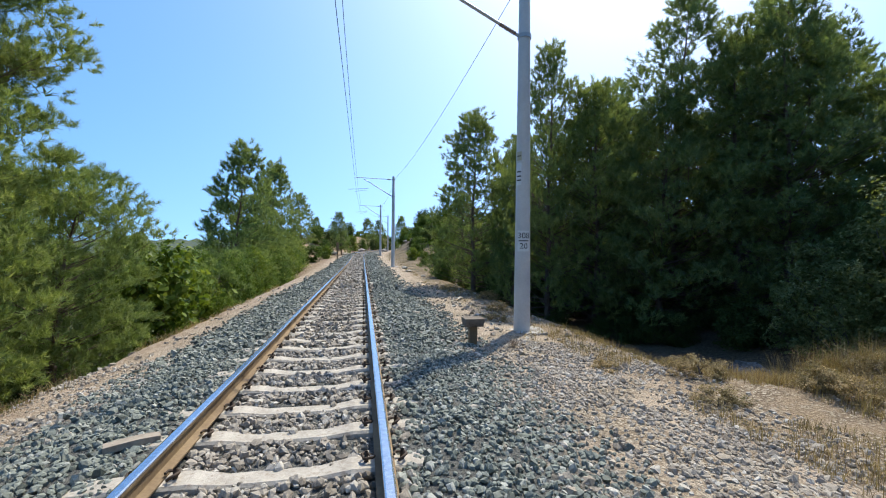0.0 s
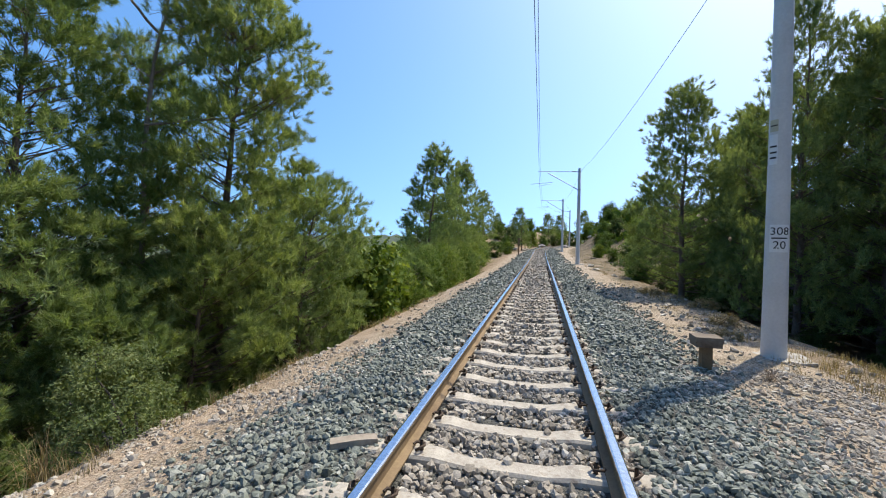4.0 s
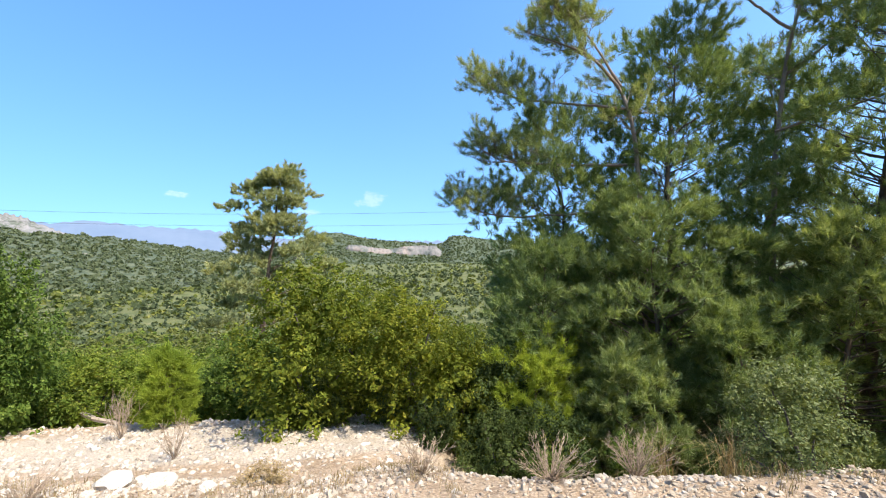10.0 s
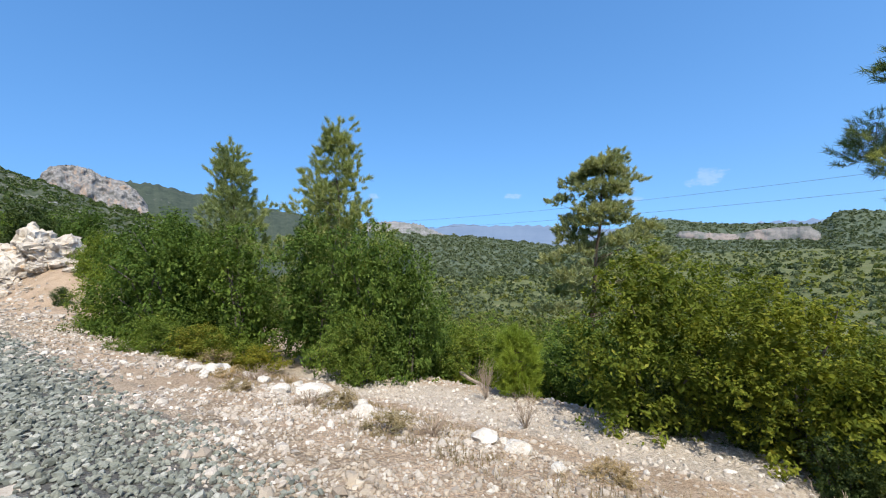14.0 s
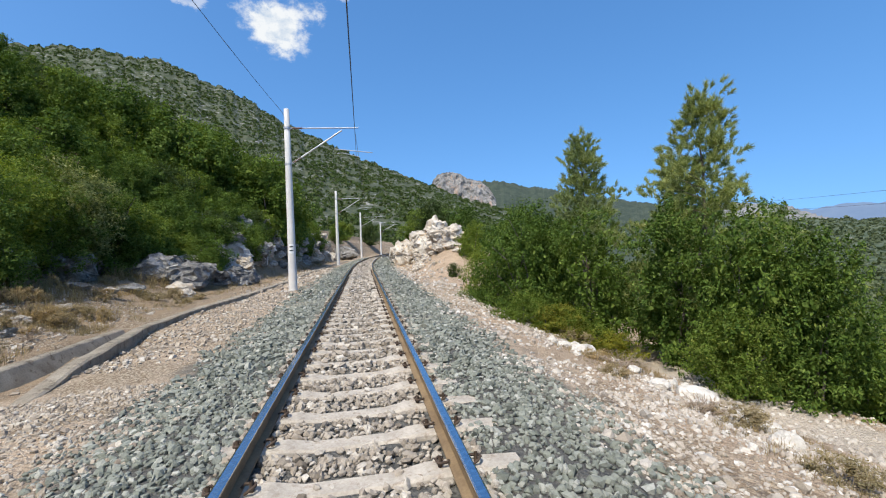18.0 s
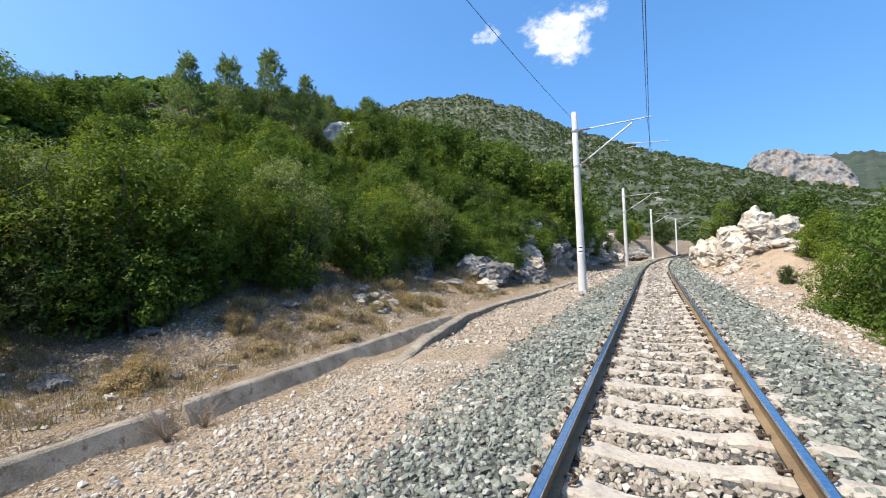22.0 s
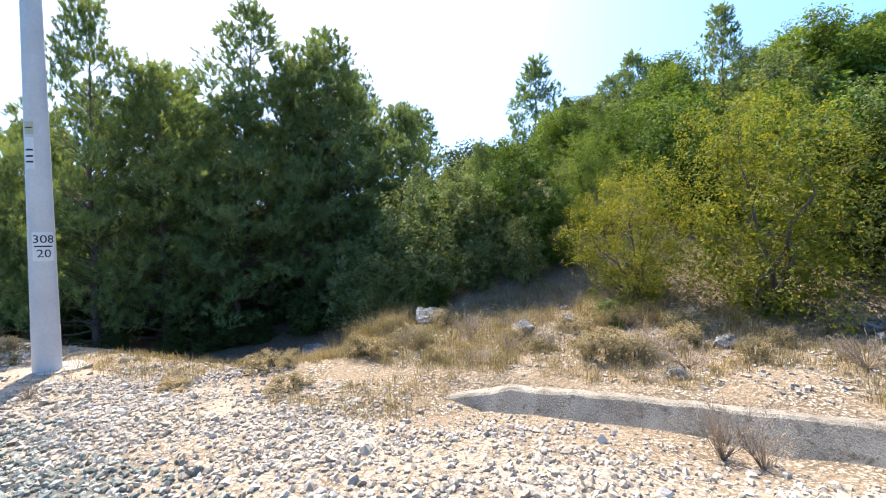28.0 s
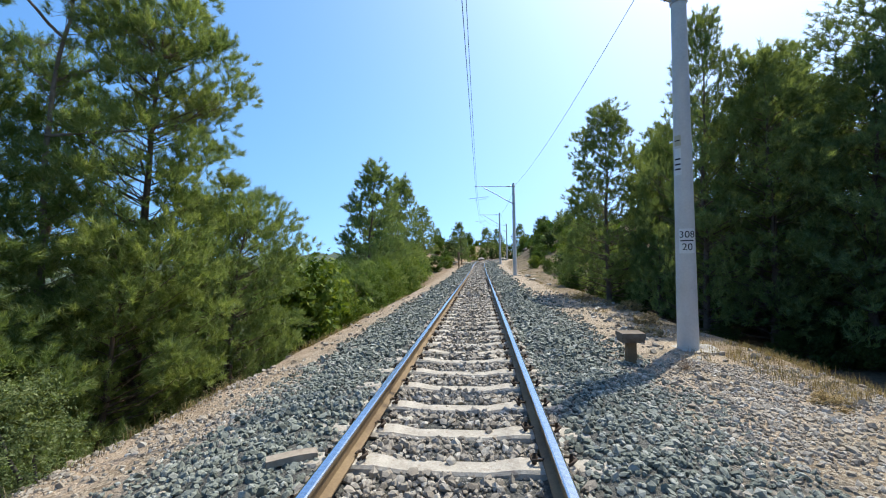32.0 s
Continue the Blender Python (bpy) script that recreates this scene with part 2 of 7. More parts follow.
M_DRYB = leaf_mat("dry_brown_leaves", [(0.23, 0.165, 0.1), (0.42, 0.325, 0.205), (0.3, 0.225, 0.14), (0.53, 0.43, 0.285)], 0.25, 0.85)
M_DRY = leaf_mat("dry_grass", [(0.24, 0.17, 0.1), (0.4, 0.31, 0.19), (0.18, 0.13, 0.09), (0.5, 0.41, 0.27)], 0.3, 0.8)
M_WOOD = two_scale("weathered_wood", [(0.3, (0.2, 0.16, 0.12)), (0.7, (0.42, 0.36, 0.29))], 22, 3, 0.9, 0.4, 0.006)

# ---- mesh helpers ----


def quick_mesh(name, co, faces):
    """A mesh from arrays: faces all with the same number of corners."""
    me = bpy.data.meshes.new(name)
    co = np.asarray(co, dtype=np.float32)
    faces = np.asarray(faces, dtype=np.int32)
    me.vertices.add(len(co))
    me.vertices.foreach_set("co", co.ravel())
    me.loops.add(faces.size)
    me.loops.foreach_set("vertex_index", faces.ravel())
    me.polygons.add(len(faces))
    me.polygons.foreach_set("loop_start", np.arange(0, faces.size, faces.shape[1], dtype=np.int32))
    me.polygons.foreach_set("use_smooth", np.zeros(len(faces), dtype=bool))
    me.update(calc_edges=True)
    return me


def smooth(me):
    me.polygons.foreach_set("use_smooth", np.ones(len(me.polygons), dtype=bool))
    return me


def thing(name, label, category, group="", kind="", at=None):
    ob = new(name)
    ob.empty_display_size = 0.2
    if at is not None:
        ob.matrix_basis = at
    return tagged(ob, label, category, group, kind)


def mesh_ob(name, me, material, parent=None, label=""):
    if len(me.materials) == 0:
        me.materials.append(material)
    ob = new(name, me)
    if me.materials[0] != material:
        ob.material_slots[0].link = 'OBJECT'
        ob.material_slots[0].material = material
    if parent is not None:
        ob.parent = parent
    if label:
        tagged(ob, label)
    return ob


def part(name, bm, material, parent=None, label=""):
    me = bpy.data.meshes.new(name)
    bm.to_mesh(me)
    bm.free()
    return mesh_ob(name, me, material, parent, label)


def tubes(lines, sides=6):
    """Tapered tubes along polylines: lines is a list of (points, radii). Returns vertices and quads."""
    V, Q, base = [], [], 0
    ang = np.arange(sides) * 2 * math.pi / sides
    ca, sa = np.cos(ang), np.sin(ang)
    for pts, rad in lines:
        pts = np.asarray(pts, float)
        d = np.gradient(pts, axis=0)
        d /= np.linalg.norm(d, axis=1)[:, None] + 1e-9
        ref = np.where(np.abs(d[:, 2:3]) > 0.9, np.array([[1.0, 0, 0]]), np.array([[0, 0, 1.0]]))
        u = np.cross(d, ref)
        u /= np.linalg.norm(u, axis=1)[:, None] + 1e-9
        w = np.cross(d, u)
        ring = pts[:, None] + np.asarray(rad)[:, None, None] * (u[:, None] * ca[None, :, None] + w[:, None] * sa[None, :, None])
        V.append(ring.reshape(-1, 3))
        k = len(pts)
        i = np.arange(k - 1)[:, None] * sides
        j = np.arange(sides)[None]
        jn = (j + 1) % sides
        Q.append(np.stack([i + j, i + jn, i + sides + jn, i + sides + j], -1).reshape(-1, 4) + base)
        base += k * sides
    return np.concatenate(V), np.concatenate(Q)


def tube_mesh(name, lines, sides=6):
    return smooth(quick_mesh(name, *tubes(lines, sides)))


def rand_unit(rng, n):
    v = rng.normal(size=(n, 3))
    return v / np.linalg.norm(v, axis=1)[:, None]


def leaf_quads(centers, normals, length, width, rng, tilt=0.7):
    """A pointed quad leaf at each centre, roughly facing its normal."""
    n = len(centers)
    nr = normals + rng.normal(size=(n, 3)) * tilt
    nr /= np.linalg.norm(nr, axis=1)[:, None] + 1e-9
    u = np.cross(nr, rand_unit(rng, n))
    u /= np.linalg.norm(u, axis=1)[:, None] + 1e-9
    v = np.cross(nr, u)
    s = rng.uniform(0.6, 1.3, (n, 1))
    a, b = u * length * s, v * width * s
    fold = nr * length * 0.25 * s
    co = np.stack([centers - a, centers + b * 0.9 + fold * 0.3, centers + a, centers - b * 0.9 + fold * 0.3], 1).reshape(-1, 3)
    return co, np.arange(n * 4).reshape(-1, 4)


def needle_tris(pos, axis, length, width, per, rng, spread=0.75):
    """Tufts of needles: thin triangles fanning round each tuft's axis."""
    n = len(pos) * per
    p = np.repeat(pos, per, 0)
    a = np.repeat(axis, per, 0) + rng.normal(size=(n, 3)) * spread
    a /= np.linalg.norm(a, axis=1)[:, None] + 1e-9
    w = np.cross(a, rand_unit(rng, n))
    w /= np.linalg.norm(w, axis=1)[:, None] + 1e-9
    L = length * rng.uniform(0.7, 1.25, (n, 1))
    p = p + rng.normal(size=(n, 3)) * 0.02
    co = np.stack([p - w * width, p + w * width, p + a * L], 1).reshape(-1, 3)
    return co, np.arange(n * 3).reshape(-1, 3)


# ---- lie of the land ----


def centre(y):
    """The track's centre line: straight here, bending off at both ends."""
    y = np.asarray(y, float)
    return np.where(y > 58, (y - 58) ** 2 / 520, 0) - np.where(y < -25, (-25 - y) ** 2 / 700, 0) + 0.0 * y


def grade(y):
    """The line climbs gently towards the northern bend."""
    d = np.clip(np.asarray(y, float) - 30, 0, 120)
    return np.where(d < 20, 0.00045 * d ** 2, 0.018 * d - 0.18)


def sstep(a, b, v):
    t = np.clip((v - a) / (b - a), 0, 1)
    return t * t * (3 - 2 * t)


def wob(x, y, s, seed=0.0):
    """A cheap smooth unevenness of about unit size."""
    return (np.sin(x * 1.7 / s + 1.3 * np.sin(y * 1.1 / s + seed) + seed) + np.sin(y * 1.9 / s + 1.7 * np.sin(x * 0.8 / s + seed * 2)) + np.sin((x + y) * 3.1 / s + seed)) / 3


def ground(x, y):
    x, y = np.asarray(x, float), np.asarray(y, float)
    u = x - centre(np.clip(y, -140, 160))
    # hill side (u > 0)
    right = np.interp(u, [0, 0.68, 0.84, 1.45, 2.5, 3.6, 4.6, 6.2, 10.3], [-0.225, -0.225, -0.19, -0.17, -0.4, -0.42, -0.52, -0.47, -0.28])
    channel = np.interp(u, [4.4, 5.2, 5.8, 6.1], [0, -0.18, -0.27, 0])
    right = right + sstep(6.3, 10.0, u) * 0.75 * sstep(-3, -9, y)
    right = right + channel * (1 - sstep(2.0, 3.6, y)) * sstep(-14, -11, y)
    hill_on = 1 - sstep(3, 22, y)
    slope = (0.49 + 0.31 * sstep(-13, -50, y)) * hill_on * (1 - 0.75 * sstep(-60, -120, y)) + 0.03
    rise = np.clip(u - 10.5, 0, None)
    right = right + np.where(u > 10.5, slope * 52 * (1 - np.exp(-rise / 52)), 0)
    right = right - sstep(5.0, 8.0, u) * sstep(4.0, 8.5, y) * 1.25 * (1 - sstep(30, 50, y)) - sstep(7, 14, u) * sstep(2.0, 8, y) * 0.3
    right = right + sstep(42, 100, y) * sstep(4.0, 14, u) * 7.5
    # cut slope further back along the line
    right = right + sstep(-24, -34, y) * sstep(6.0, 9.5, u) * 2.6
    # valley side (u < 0)
    n = -u
    left = np.interp(n, [0, 0.68, 0.84, 1.45, 2.6, 3.8, 5.2, 6.6, 7.4, 9.6, 12, 30, 60, 200, 600, 1400], [-0.225, -0.225, -0.195, -0.175, -0.48, -0.72, -1.15, -1.75, -1.95, -2.25, -3.4, -9, -16, -38, -62, -66])
    left = left - sstep(3, 9, y) * sstep(3.6, 6, n) * 0.9 * (1 - sstep(30, 45, y))
    left = left - sstep(0.2, 2.8, y) * sstep(4.0, 7.0, n) * 1.0 * (1 - sstep(16, 34, y)) * (1 - sstep(14, 30, n))
    left = left + sstep(-20, -38, y) * sstep(3.3, 7.5, n) * (1 - sstep(12, 30, n)) * 3.6
    left = left + sstep(45, 95, y) * sstep(4, 12, n) * (1 - sstep(40, 110, n)) * 6.5
    z = np.where(u > 0, right, left) + grade(y)
    r = np.hypot(x, y)
    off = np.abs(u)
    z = z + sstep(2.6, 6, off) * (0.07 * wob(x, y, 1.3) + 0.03 * wob(x, y, 0.45, 2)) + sstep(12, 40, off) * (0.9 * wob(x, y, 11, 1) + 2.0 * sstep(40, 150, off) * wob(x, y, 45, 3) + sstep(150, 500, off) * 7 * wob(x, y, 170, 4))
    return z


def gz(x, y):
    return float(ground(x, y))


def axis_lines(fine, step, far, ratio):
    a = list(np.arange(0, fine, step))
    d = step
    while a[-1] < far:
        d *= ratio
        a.append(a[-1] + d)
    a = np.array(a)
    return np.concatenate([-a[:0:-1], a])


gx, gy = axis_lines(12, 0.17, 4500, 1.075), axis_lines(26, 0.3, 4500, 1.07)
GX, GY = np.meshgrid(gx, gy)
GZ = ground(GX, GY)
nx, ny = len(gx), len(gy)
idx = np.arange(nx * ny).reshape(ny, nx)
ground_me = smooth(quick_mesh("ground", np.stack([GX, GY, GZ], -1).reshape(-1, 3), np.stack([idx[:-1, :-1], idx[:-1, 1:], idx[1:, 1:], idx[1:, :-1]], -1).reshape(-1, 4)))

M_GROUND, nt, b = mat("stony_ground", 0.95)
v = coords(nt)
sep = nt.nodes.new("ShaderNodeSeparateXYZ")
nt.links.new(v, sep.inputs[0])
bend = maths(nt, 'SUBTRACT', maths(nt, 'DIVIDE', maths(nt, 'POWER', maths(nt, 'MAXIMUM', maths(nt, 'SUBTRACT', sep.outputs[1], 58.0), 0.0), 2.0), 520.0), maths(nt, 'DIVIDE', maths(nt, 'POWER', maths(nt, 'MAXIMUM', maths(nt, 'SUBTRACT', -25.0, sep.outputs[1]), 0.0), 2.0), 700.0))
X_ = maths(nt, 'ADD', maths(nt, 'SUBTRACT', sep.outputs[0], bend), maths(nt, 'MULTIPLY', maths(nt, 'SUBTRACT', noise_tex(nt, 0.8, 4, 0.6, v), 0.5), 2.4))
fine = noise_tex(nt, 28, 6, 0.7, v)
mid = noise_tex(nt, 2.2, 5, 0.65, v)
soil = ramp(nt, fine, [(0.3, (0.24, 0.17, 0.11)), (0.5, (0.4, 0.31, 0.22)), (0.7, (0.58, 0.5, 0.4))])
peb = node(nt, "ShaderNodeTexVoronoi", Scale=22.0)
stir = nt.nodes.new("ShaderNodeTexNoise")
stir.inputs["Scale"].default_value, stir.inputs["Detail"].default_value = 9.0, 4.0
nt.links.new(v, stir.inputs["Vector"])
stirred = nt.nodes.new("ShaderNodeVectorMath")
stirred.operation = 'MULTIPLY_ADD'
nt.links.new(stir.outputs["Color"], stirred.inputs[0])
stirred.inputs[1].default_value = (0.16, 0.16, 0.16)
nt.links.new(v, stirred.inputs[2])
nt.links.new(stirred.outputs[0], peb.inputs["Vector"])
pebble = ramp(nt, peb.outputs["Distance"], [(0.1, (0.5, 0.43, 0.33)), (0.42, (0.38, 0.31, 0.22)), (0.6, (0.22, 0.165, 0.11))])
soil = mix(nt, maths(nt, 'SMOOTHSTEP', noise_tex(nt, 1.1, 4, 0.6, v), 0.38, 0.6), soil, pebble)
grassy = ramp(nt, fine, [(0.3, (0.15, 0.105, 0.065)), (0.55, (0.3, 0.22, 0.14)), (0.75, (0.46, 0.38, 0.26))])
rubble = ramp(nt, peb.outputs["Distance"], [(0.1, (0.55, 0.49, 0.4)), (0.35, (0.36, 0.29, 0.2)), (0.6, (0.16, 0.115, 0.075))])
grassy = mix(nt, maths(nt, 'SMOOTHSTEP', noise_tex(nt, 1.7, 5, 0.7, v), 0.4, 0.58), grassy, rubble)
c = mix(nt, maths(nt, 'SMOOTHSTEP', maths(nt, 'ADD', mid, maths(nt, 'SMOOTHSTEP', X_, 4.2, 6.5)), 0.5, 0.75), soil, grassy)
# bed colour set dark to stand for the shade between ballast stones
bed = ramp(nt, fine, [(0.3, (0.05, 0.05, 0.045)), (0.7, (0.16, 0.155, 0.14))])
c = mix(nt, maths(nt, 'SMOOTHSTEP', maths(nt, 'ABSOLUTE', X_), 2.8, 2.0), c, bed)
far_ground = ramp(nt, noise_tex(nt, 0.5, 6, 0.75, v), [(0.35, (0.06, 0.065, 0.028)), (0.5, (0.16, 0.115, 0.065)), (0.7, (0.3, 0.23, 0.145))])
away = maths(nt, 'MULTIPLY', maths(nt, 'SMOOTHSTEP', maths(nt, 'ABSOLUTE', X_), 3.6, 5.0), maths(nt, 'SMOOTHSTEP', sep.outputs[1], 9.0, 20.0))
c = mix(nt, away, c, far_ground)
litter = ramp(nt, noise_tex(nt, 12, 5, 0.7, v), [(0.3, (0.06, 0.045, 0.03)), (0.7, (0.2, 0.15, 0.1))])
c = mix(nt, maths(nt, 'SMOOTHSTEP', X_, 9.5, 13.0), c, litter)
# litter colour masked in under the pine stand also paints the shade there
c = mix(nt, maths(nt, 'MULTIPLY', maths(nt, 'MULTIPLY', maths(nt, 'SMOOTHSTEP', X_, 6.4, 8.4), maths(nt, 'SMOOTHSTEP', sep.outputs[1], 6.5, 9.5)), maths(nt, 'SMOOTHSTEP', sep.outputs[1], 40.0, 30.0)), c, litter)
red = ramp(nt, fine, [(0.3, (0.3, 0.19, 0.11)), (0.7, (0.6, 0.44, 0.3))])
c = mix(nt, maths(nt, 'MULTIPLY', maths(nt, 'SMOOTHSTEP', X_, -2.6, -3.8), 0.35), c, red)
path_x = maths(nt, 'MULTIPLY', maths(nt, 'SMOOTHSTEP', X_, -6.6, -7.2), maths(nt, 'SMOOTHSTEP', X_, -9.6, -8.6))
path_m = maths(nt, 'MULTIPLY', path_x, maths(nt, 'MULTIPLY', maths(nt, 'SMOOTHSTEP', sep.outputs[1], 1.8, 0.2), maths(nt, 'SMOOTHSTEP', sep.outputs[1], -13.0, -9.0)))
c = mix(nt, path_m, c, ramp(nt, fine, [(0.3, (0.33, 0.275, 0.21)), (0.7, (0.56, 0.5, 0.42))]))
scrub = ramp(nt, noise_tex(nt, 0.09, 6, 0.75, v), [(0.35, (0.07, 0.09, 0.028)), (0.58, (0.115, 0.125, 0.045)), (0.76, (0.25, 0.21, 0.13))])
c = mix(nt, maths(nt, 'SMOOTHSTEP', X_, -14.0, -30.0), c, scrub)
nt.links.new(c, b.inputs["Base Color"])
bump(nt, b, maths(nt, 'SUBTRACT', fine, peb.outputs["Distance"]), 0.8, 0.04)
tagged(mesh_ob("ground", ground_me, M_GROUND), "pale stony soil with dry grass along a railway embankment", "ground", kind="structure")


BOX = (np.array([[-1, -1, -1], [1, -1, -1], [1, 1, -1], [-1, 1, -1], [-1, -1, 1], [1, -1, 1], [1, 1, 1], [-1, 1, 1]], float),
       np.array([[0, 3, 2], [0, 2, 1], [4, 5, 6], [4, 6, 7], [0, 1, 5], [0, 5, 4], [1, 2, 6], [1, 6, 5], [2, 3, 7], [2, 7, 6], [3, 0, 4], [3, 4, 7]]))
bm = bmesh.new()
bmesh.ops.create_icosphere(bm, subdivisions=1, radius=1.15)
LUMP = (np.array([v_.co for v_ in bm.verts]), np.array([[v_.index for v_ in f_.verts] for f_ in bm.faces]))
bm.free()


def stones(n_list, rng, flat=0.9, lumpy=False):
    """Crushed stones: uneven broken lumps at x, y, z with size s."""
    x, y, z, s = n_list
    n = len(x)
    body, f = LUMP if lumpy else BOX
    k = len(body)
    if lumpy:
        co = body[None] * rng.uniform(0.5, 1.2, (n, k, 1)) * rng.uniform(0.7, 1.3, (n, 1, 3))
    else:
        co = body[None] * rng.uniform(0.4, 1.0, (n, k, 3)) * rng.uniform(0.7, 1.25, (n, 1, 3))
    a = rng.uniform(0, 6.28, n)
    t = rng.normal(0, 0.8, n)
    ca, sa, ct, st = np.cos(a), np.sin(a), np.cos(t), np.sin(t)
    X1 = co[..., 0] * ct[:, None] + co[..., 2] * st[:, None]
    Z1 = -co[..., 0] * st[:, None] + co[..., 2] * ct[:, None]
    X2 = X1 * ca[:, None] - co[..., 1] * sa[:, None]
    Y2 = X1 * sa[:, None] + co[..., 1] * ca[:, None]
    out = np.stack([X2, Y2, Z1 * flat], -1) * s[:, None, None] + np.stack([x, y, z], -1)[:, None]
    return out.reshape(-1, 3), (f[None] + (np.arange(n) * k)[:, None, None]).reshape(-1, 3)

# ---- track ----


def sweep(name, profile, ys, off, z0, material, parent, label=""):
    """A profile (across, up) drawn along the track at a sideways offset."""
    ys = np.asarray(ys, float)
    pr = np.array(profile)
    k = len(pr)
    cx = centre(ys)
    co = np.stack([cx[:, None] + off + pr[None, :, 0], np.repeat(ys[:, None], k, 1), z0 + pr[None, :, 1] + grade(ys)[:, None]], -1).reshape(-1, 3)
    i = np.arange(len(ys) - 1)[:, None] * k
    j = np.arange(k)[None]
    jn = (j + 1) % k
    q = np.stack([i + j, i + k + j, i + k + jn, i + jn], -1).reshape(-1, 4)
    return mesh_ob(name, quick_mesh(name, co, q), material, parent, label)


rail_ys = np.concatenate([np.arange(-130, -20, 3.0), np.arange(-20, 12, 8.0), np.arange(12, 150, 3.0)])
RAIL_LOW = [(-0.07, -0.165), (0.07, -0.165), (0.07, -0.153), (0.012, -0.138), (0.009, -0.045), (0.034, -0.034), (0.036, -0.012), (-0.036, -0.012), (-0.034, -0.034), (-0.009, -0.045), (-0.012, -0.138), (-0.07, -0.153)]
RAIL_TOP = [(-0.036, -0.012), (0.036, -0.012), (0.034, -0.004), (0.024, 0.0), (-0.024, 0.0), (-0.034, -0.004)]
for side in (-1, 1):
    rail = thing("rail", "long steel rail, rusty brown with a polished running surface", "rail", "rails of the track")
    sweep("web_and_foot", RAIL_LOW, rail_ys, side * 0.7535, 0.0, M_RUST, rail, "rusty brown web and foot")
    sweep("running_surface", RAIL_TOP, rail_ys, side * 0.7535, 0.0, M_RAILTOP, rail, "polished steel running surface")

# one concrete sleeper, waisted in the middle, and its clips
sl_prof = [(-1.25, 0.0, 0.105), (-0.95, 0.015, 0.11), (-0.52, 0.015, 0.11), (-0.3, -0.02, 0.095), (0.3, -0.02, 0.095), (0.52, 0.015, 0.11), (0.95, 0.015, 0.11), (1.25, 0.0, 0.105)]
sv, sf = [], []
for x0, top, hw in sl_prof:
    for yy, zz in ((-hw - 0.02, -0.2), (-hw, top - 0.02), (-hw + 0.02, top), (hw - 0.02, top), (hw, top - 0.02), (hw + 0.02, -0.2)):
        sv.append((x0, yy, zz))
for i in range(len(sl_prof) - 1):
    for j in range(6):
        sf.append((i * 6 + j, i * 6 + (j + 1) % 6, i * 6 + 6 + (j + 1) % 6, i * 6 + 6 + j))
sleeper_me = bpy.data.meshes.new("sleeper")
sleeper_me.from_pydata(sv, [], [*sf, tuple(range(5, -1, -1)), tuple(range(42, 48))])
clip_lines = []
for dx in (0.1,):
    s_ = 1
    clip_lines.append(([(dx, -0.05, 0.02), (dx + 0.03 * s_, -0.06, 0.045), (dx + 0.06 * s_, -0.02, 0.05), (dx + 0.05 * s_, 0.03, 0.04), (dx - 0.02 * s_, 0.03, 0.045), (dx - 0.03 * s_, 0.0, 0.04)], [0.011] * 6))
    clip_lines.append(([(dx + 0.03 * s_, 0, 0.0), (dx + 0.03 * s_, 0, 0.075)], [0.018, 0.014]))
clip_me = tube_mesh("rail_clip", clip_lines, 5)
rng = np.random.default_rng(5)
for k, y in enumerate(np.arange(-62.4 + 0.17, 84, 0.612)):
    jig = rng.normal(0, 0.012)
    m = pose(float(centre(y)), y + jig, float(grade(y)) - 0.185 + rng.normal(0, 0.004), 0, 0, rng.normal(0, 0.4))
    so = tagged(mesh_ob("sleeper", sleeper_me, M_SLEEPER), "pale weathered concrete sleeper bedded in stones", "railway sleeper", "sleepers of the track")
    so.matrix_basis = m
    if abs(y) < 30:
        for side in (-1, 1):
            for turn in (0, 180):
                cl = mesh_ob("rail_clip", clip_me, M_CLIP, so, "rusty spring clip")
                cl.matrix_basis = pose(side * 0.7535, 0, 0.012, 0, 0, turn)

# loose stones, dense where the camera stands
rng = np.random.default_rng(7)


def scatter(n, x0, x1, y0, y1, keep):
    x, y = rng.uniform(x0, x1, n), rng.uniform(y0, y1, n)
    k = keep(x, y)
    return x[k], y[k]


def stone_field(name, material, label, zones):
    co, fa, base = [], [], 0
    for n, x0, x1, y0, y1, size, keep, lift in zones:
        x, y = scatter(n, x0, x1, y0, y1, keep)
        x = x + centre(y)
        s = size * np.clip(rng.lognormal(0, 0.28 if lift == 0 else 0.4, len(x)), 0.4, 1.9)
        a, f = stones((x, y, ground(x, y) + s * (0.4 + lift), s), rng, 0.9, -13 < y0 and y1 < 9)
        co.append(a)
        fa.append(f + base)
        base += len(a)
    return tagged(mesh_ob(name, quick_mesh(name, np.concatenate(co), np.concatenate(fa)), material), label, "stones", kind="stuff")


def edge_keep(lo, hi, soft=0.35):
    return lambda x, y: rng.uniform(size=len(x)) < np.clip((x - lo) / soft, 0, 1) * np.clip((hi - x) / soft, 0, 1)


def bed_keep(x, y):
    near = np.abs((y + 62.23 + 0.306) % 0.612 - 0.306) < 0.108 + 0.014 * np.sin(x * 9 + y * 5)
    return (np.abs(np.abs(x) - 0.7535) > 0.085) & ~(near & (np.abs(x) < 0.95) & (rng.uniform(size=len(x)) < 0.95))


ballast_zones = []
def shoulder_keep(x, y):
    far_edge = np.where(x > 0, 2.7 + 0.25 * sstep(-2, 3, y), 2.85)
    return rng.uniform(size=len(x)) < np.clip((far_edge + 0.25 * wob(x, y, 0.9, 3) - np.abs(x)) / 0.95, 0, 1) ** 0.8


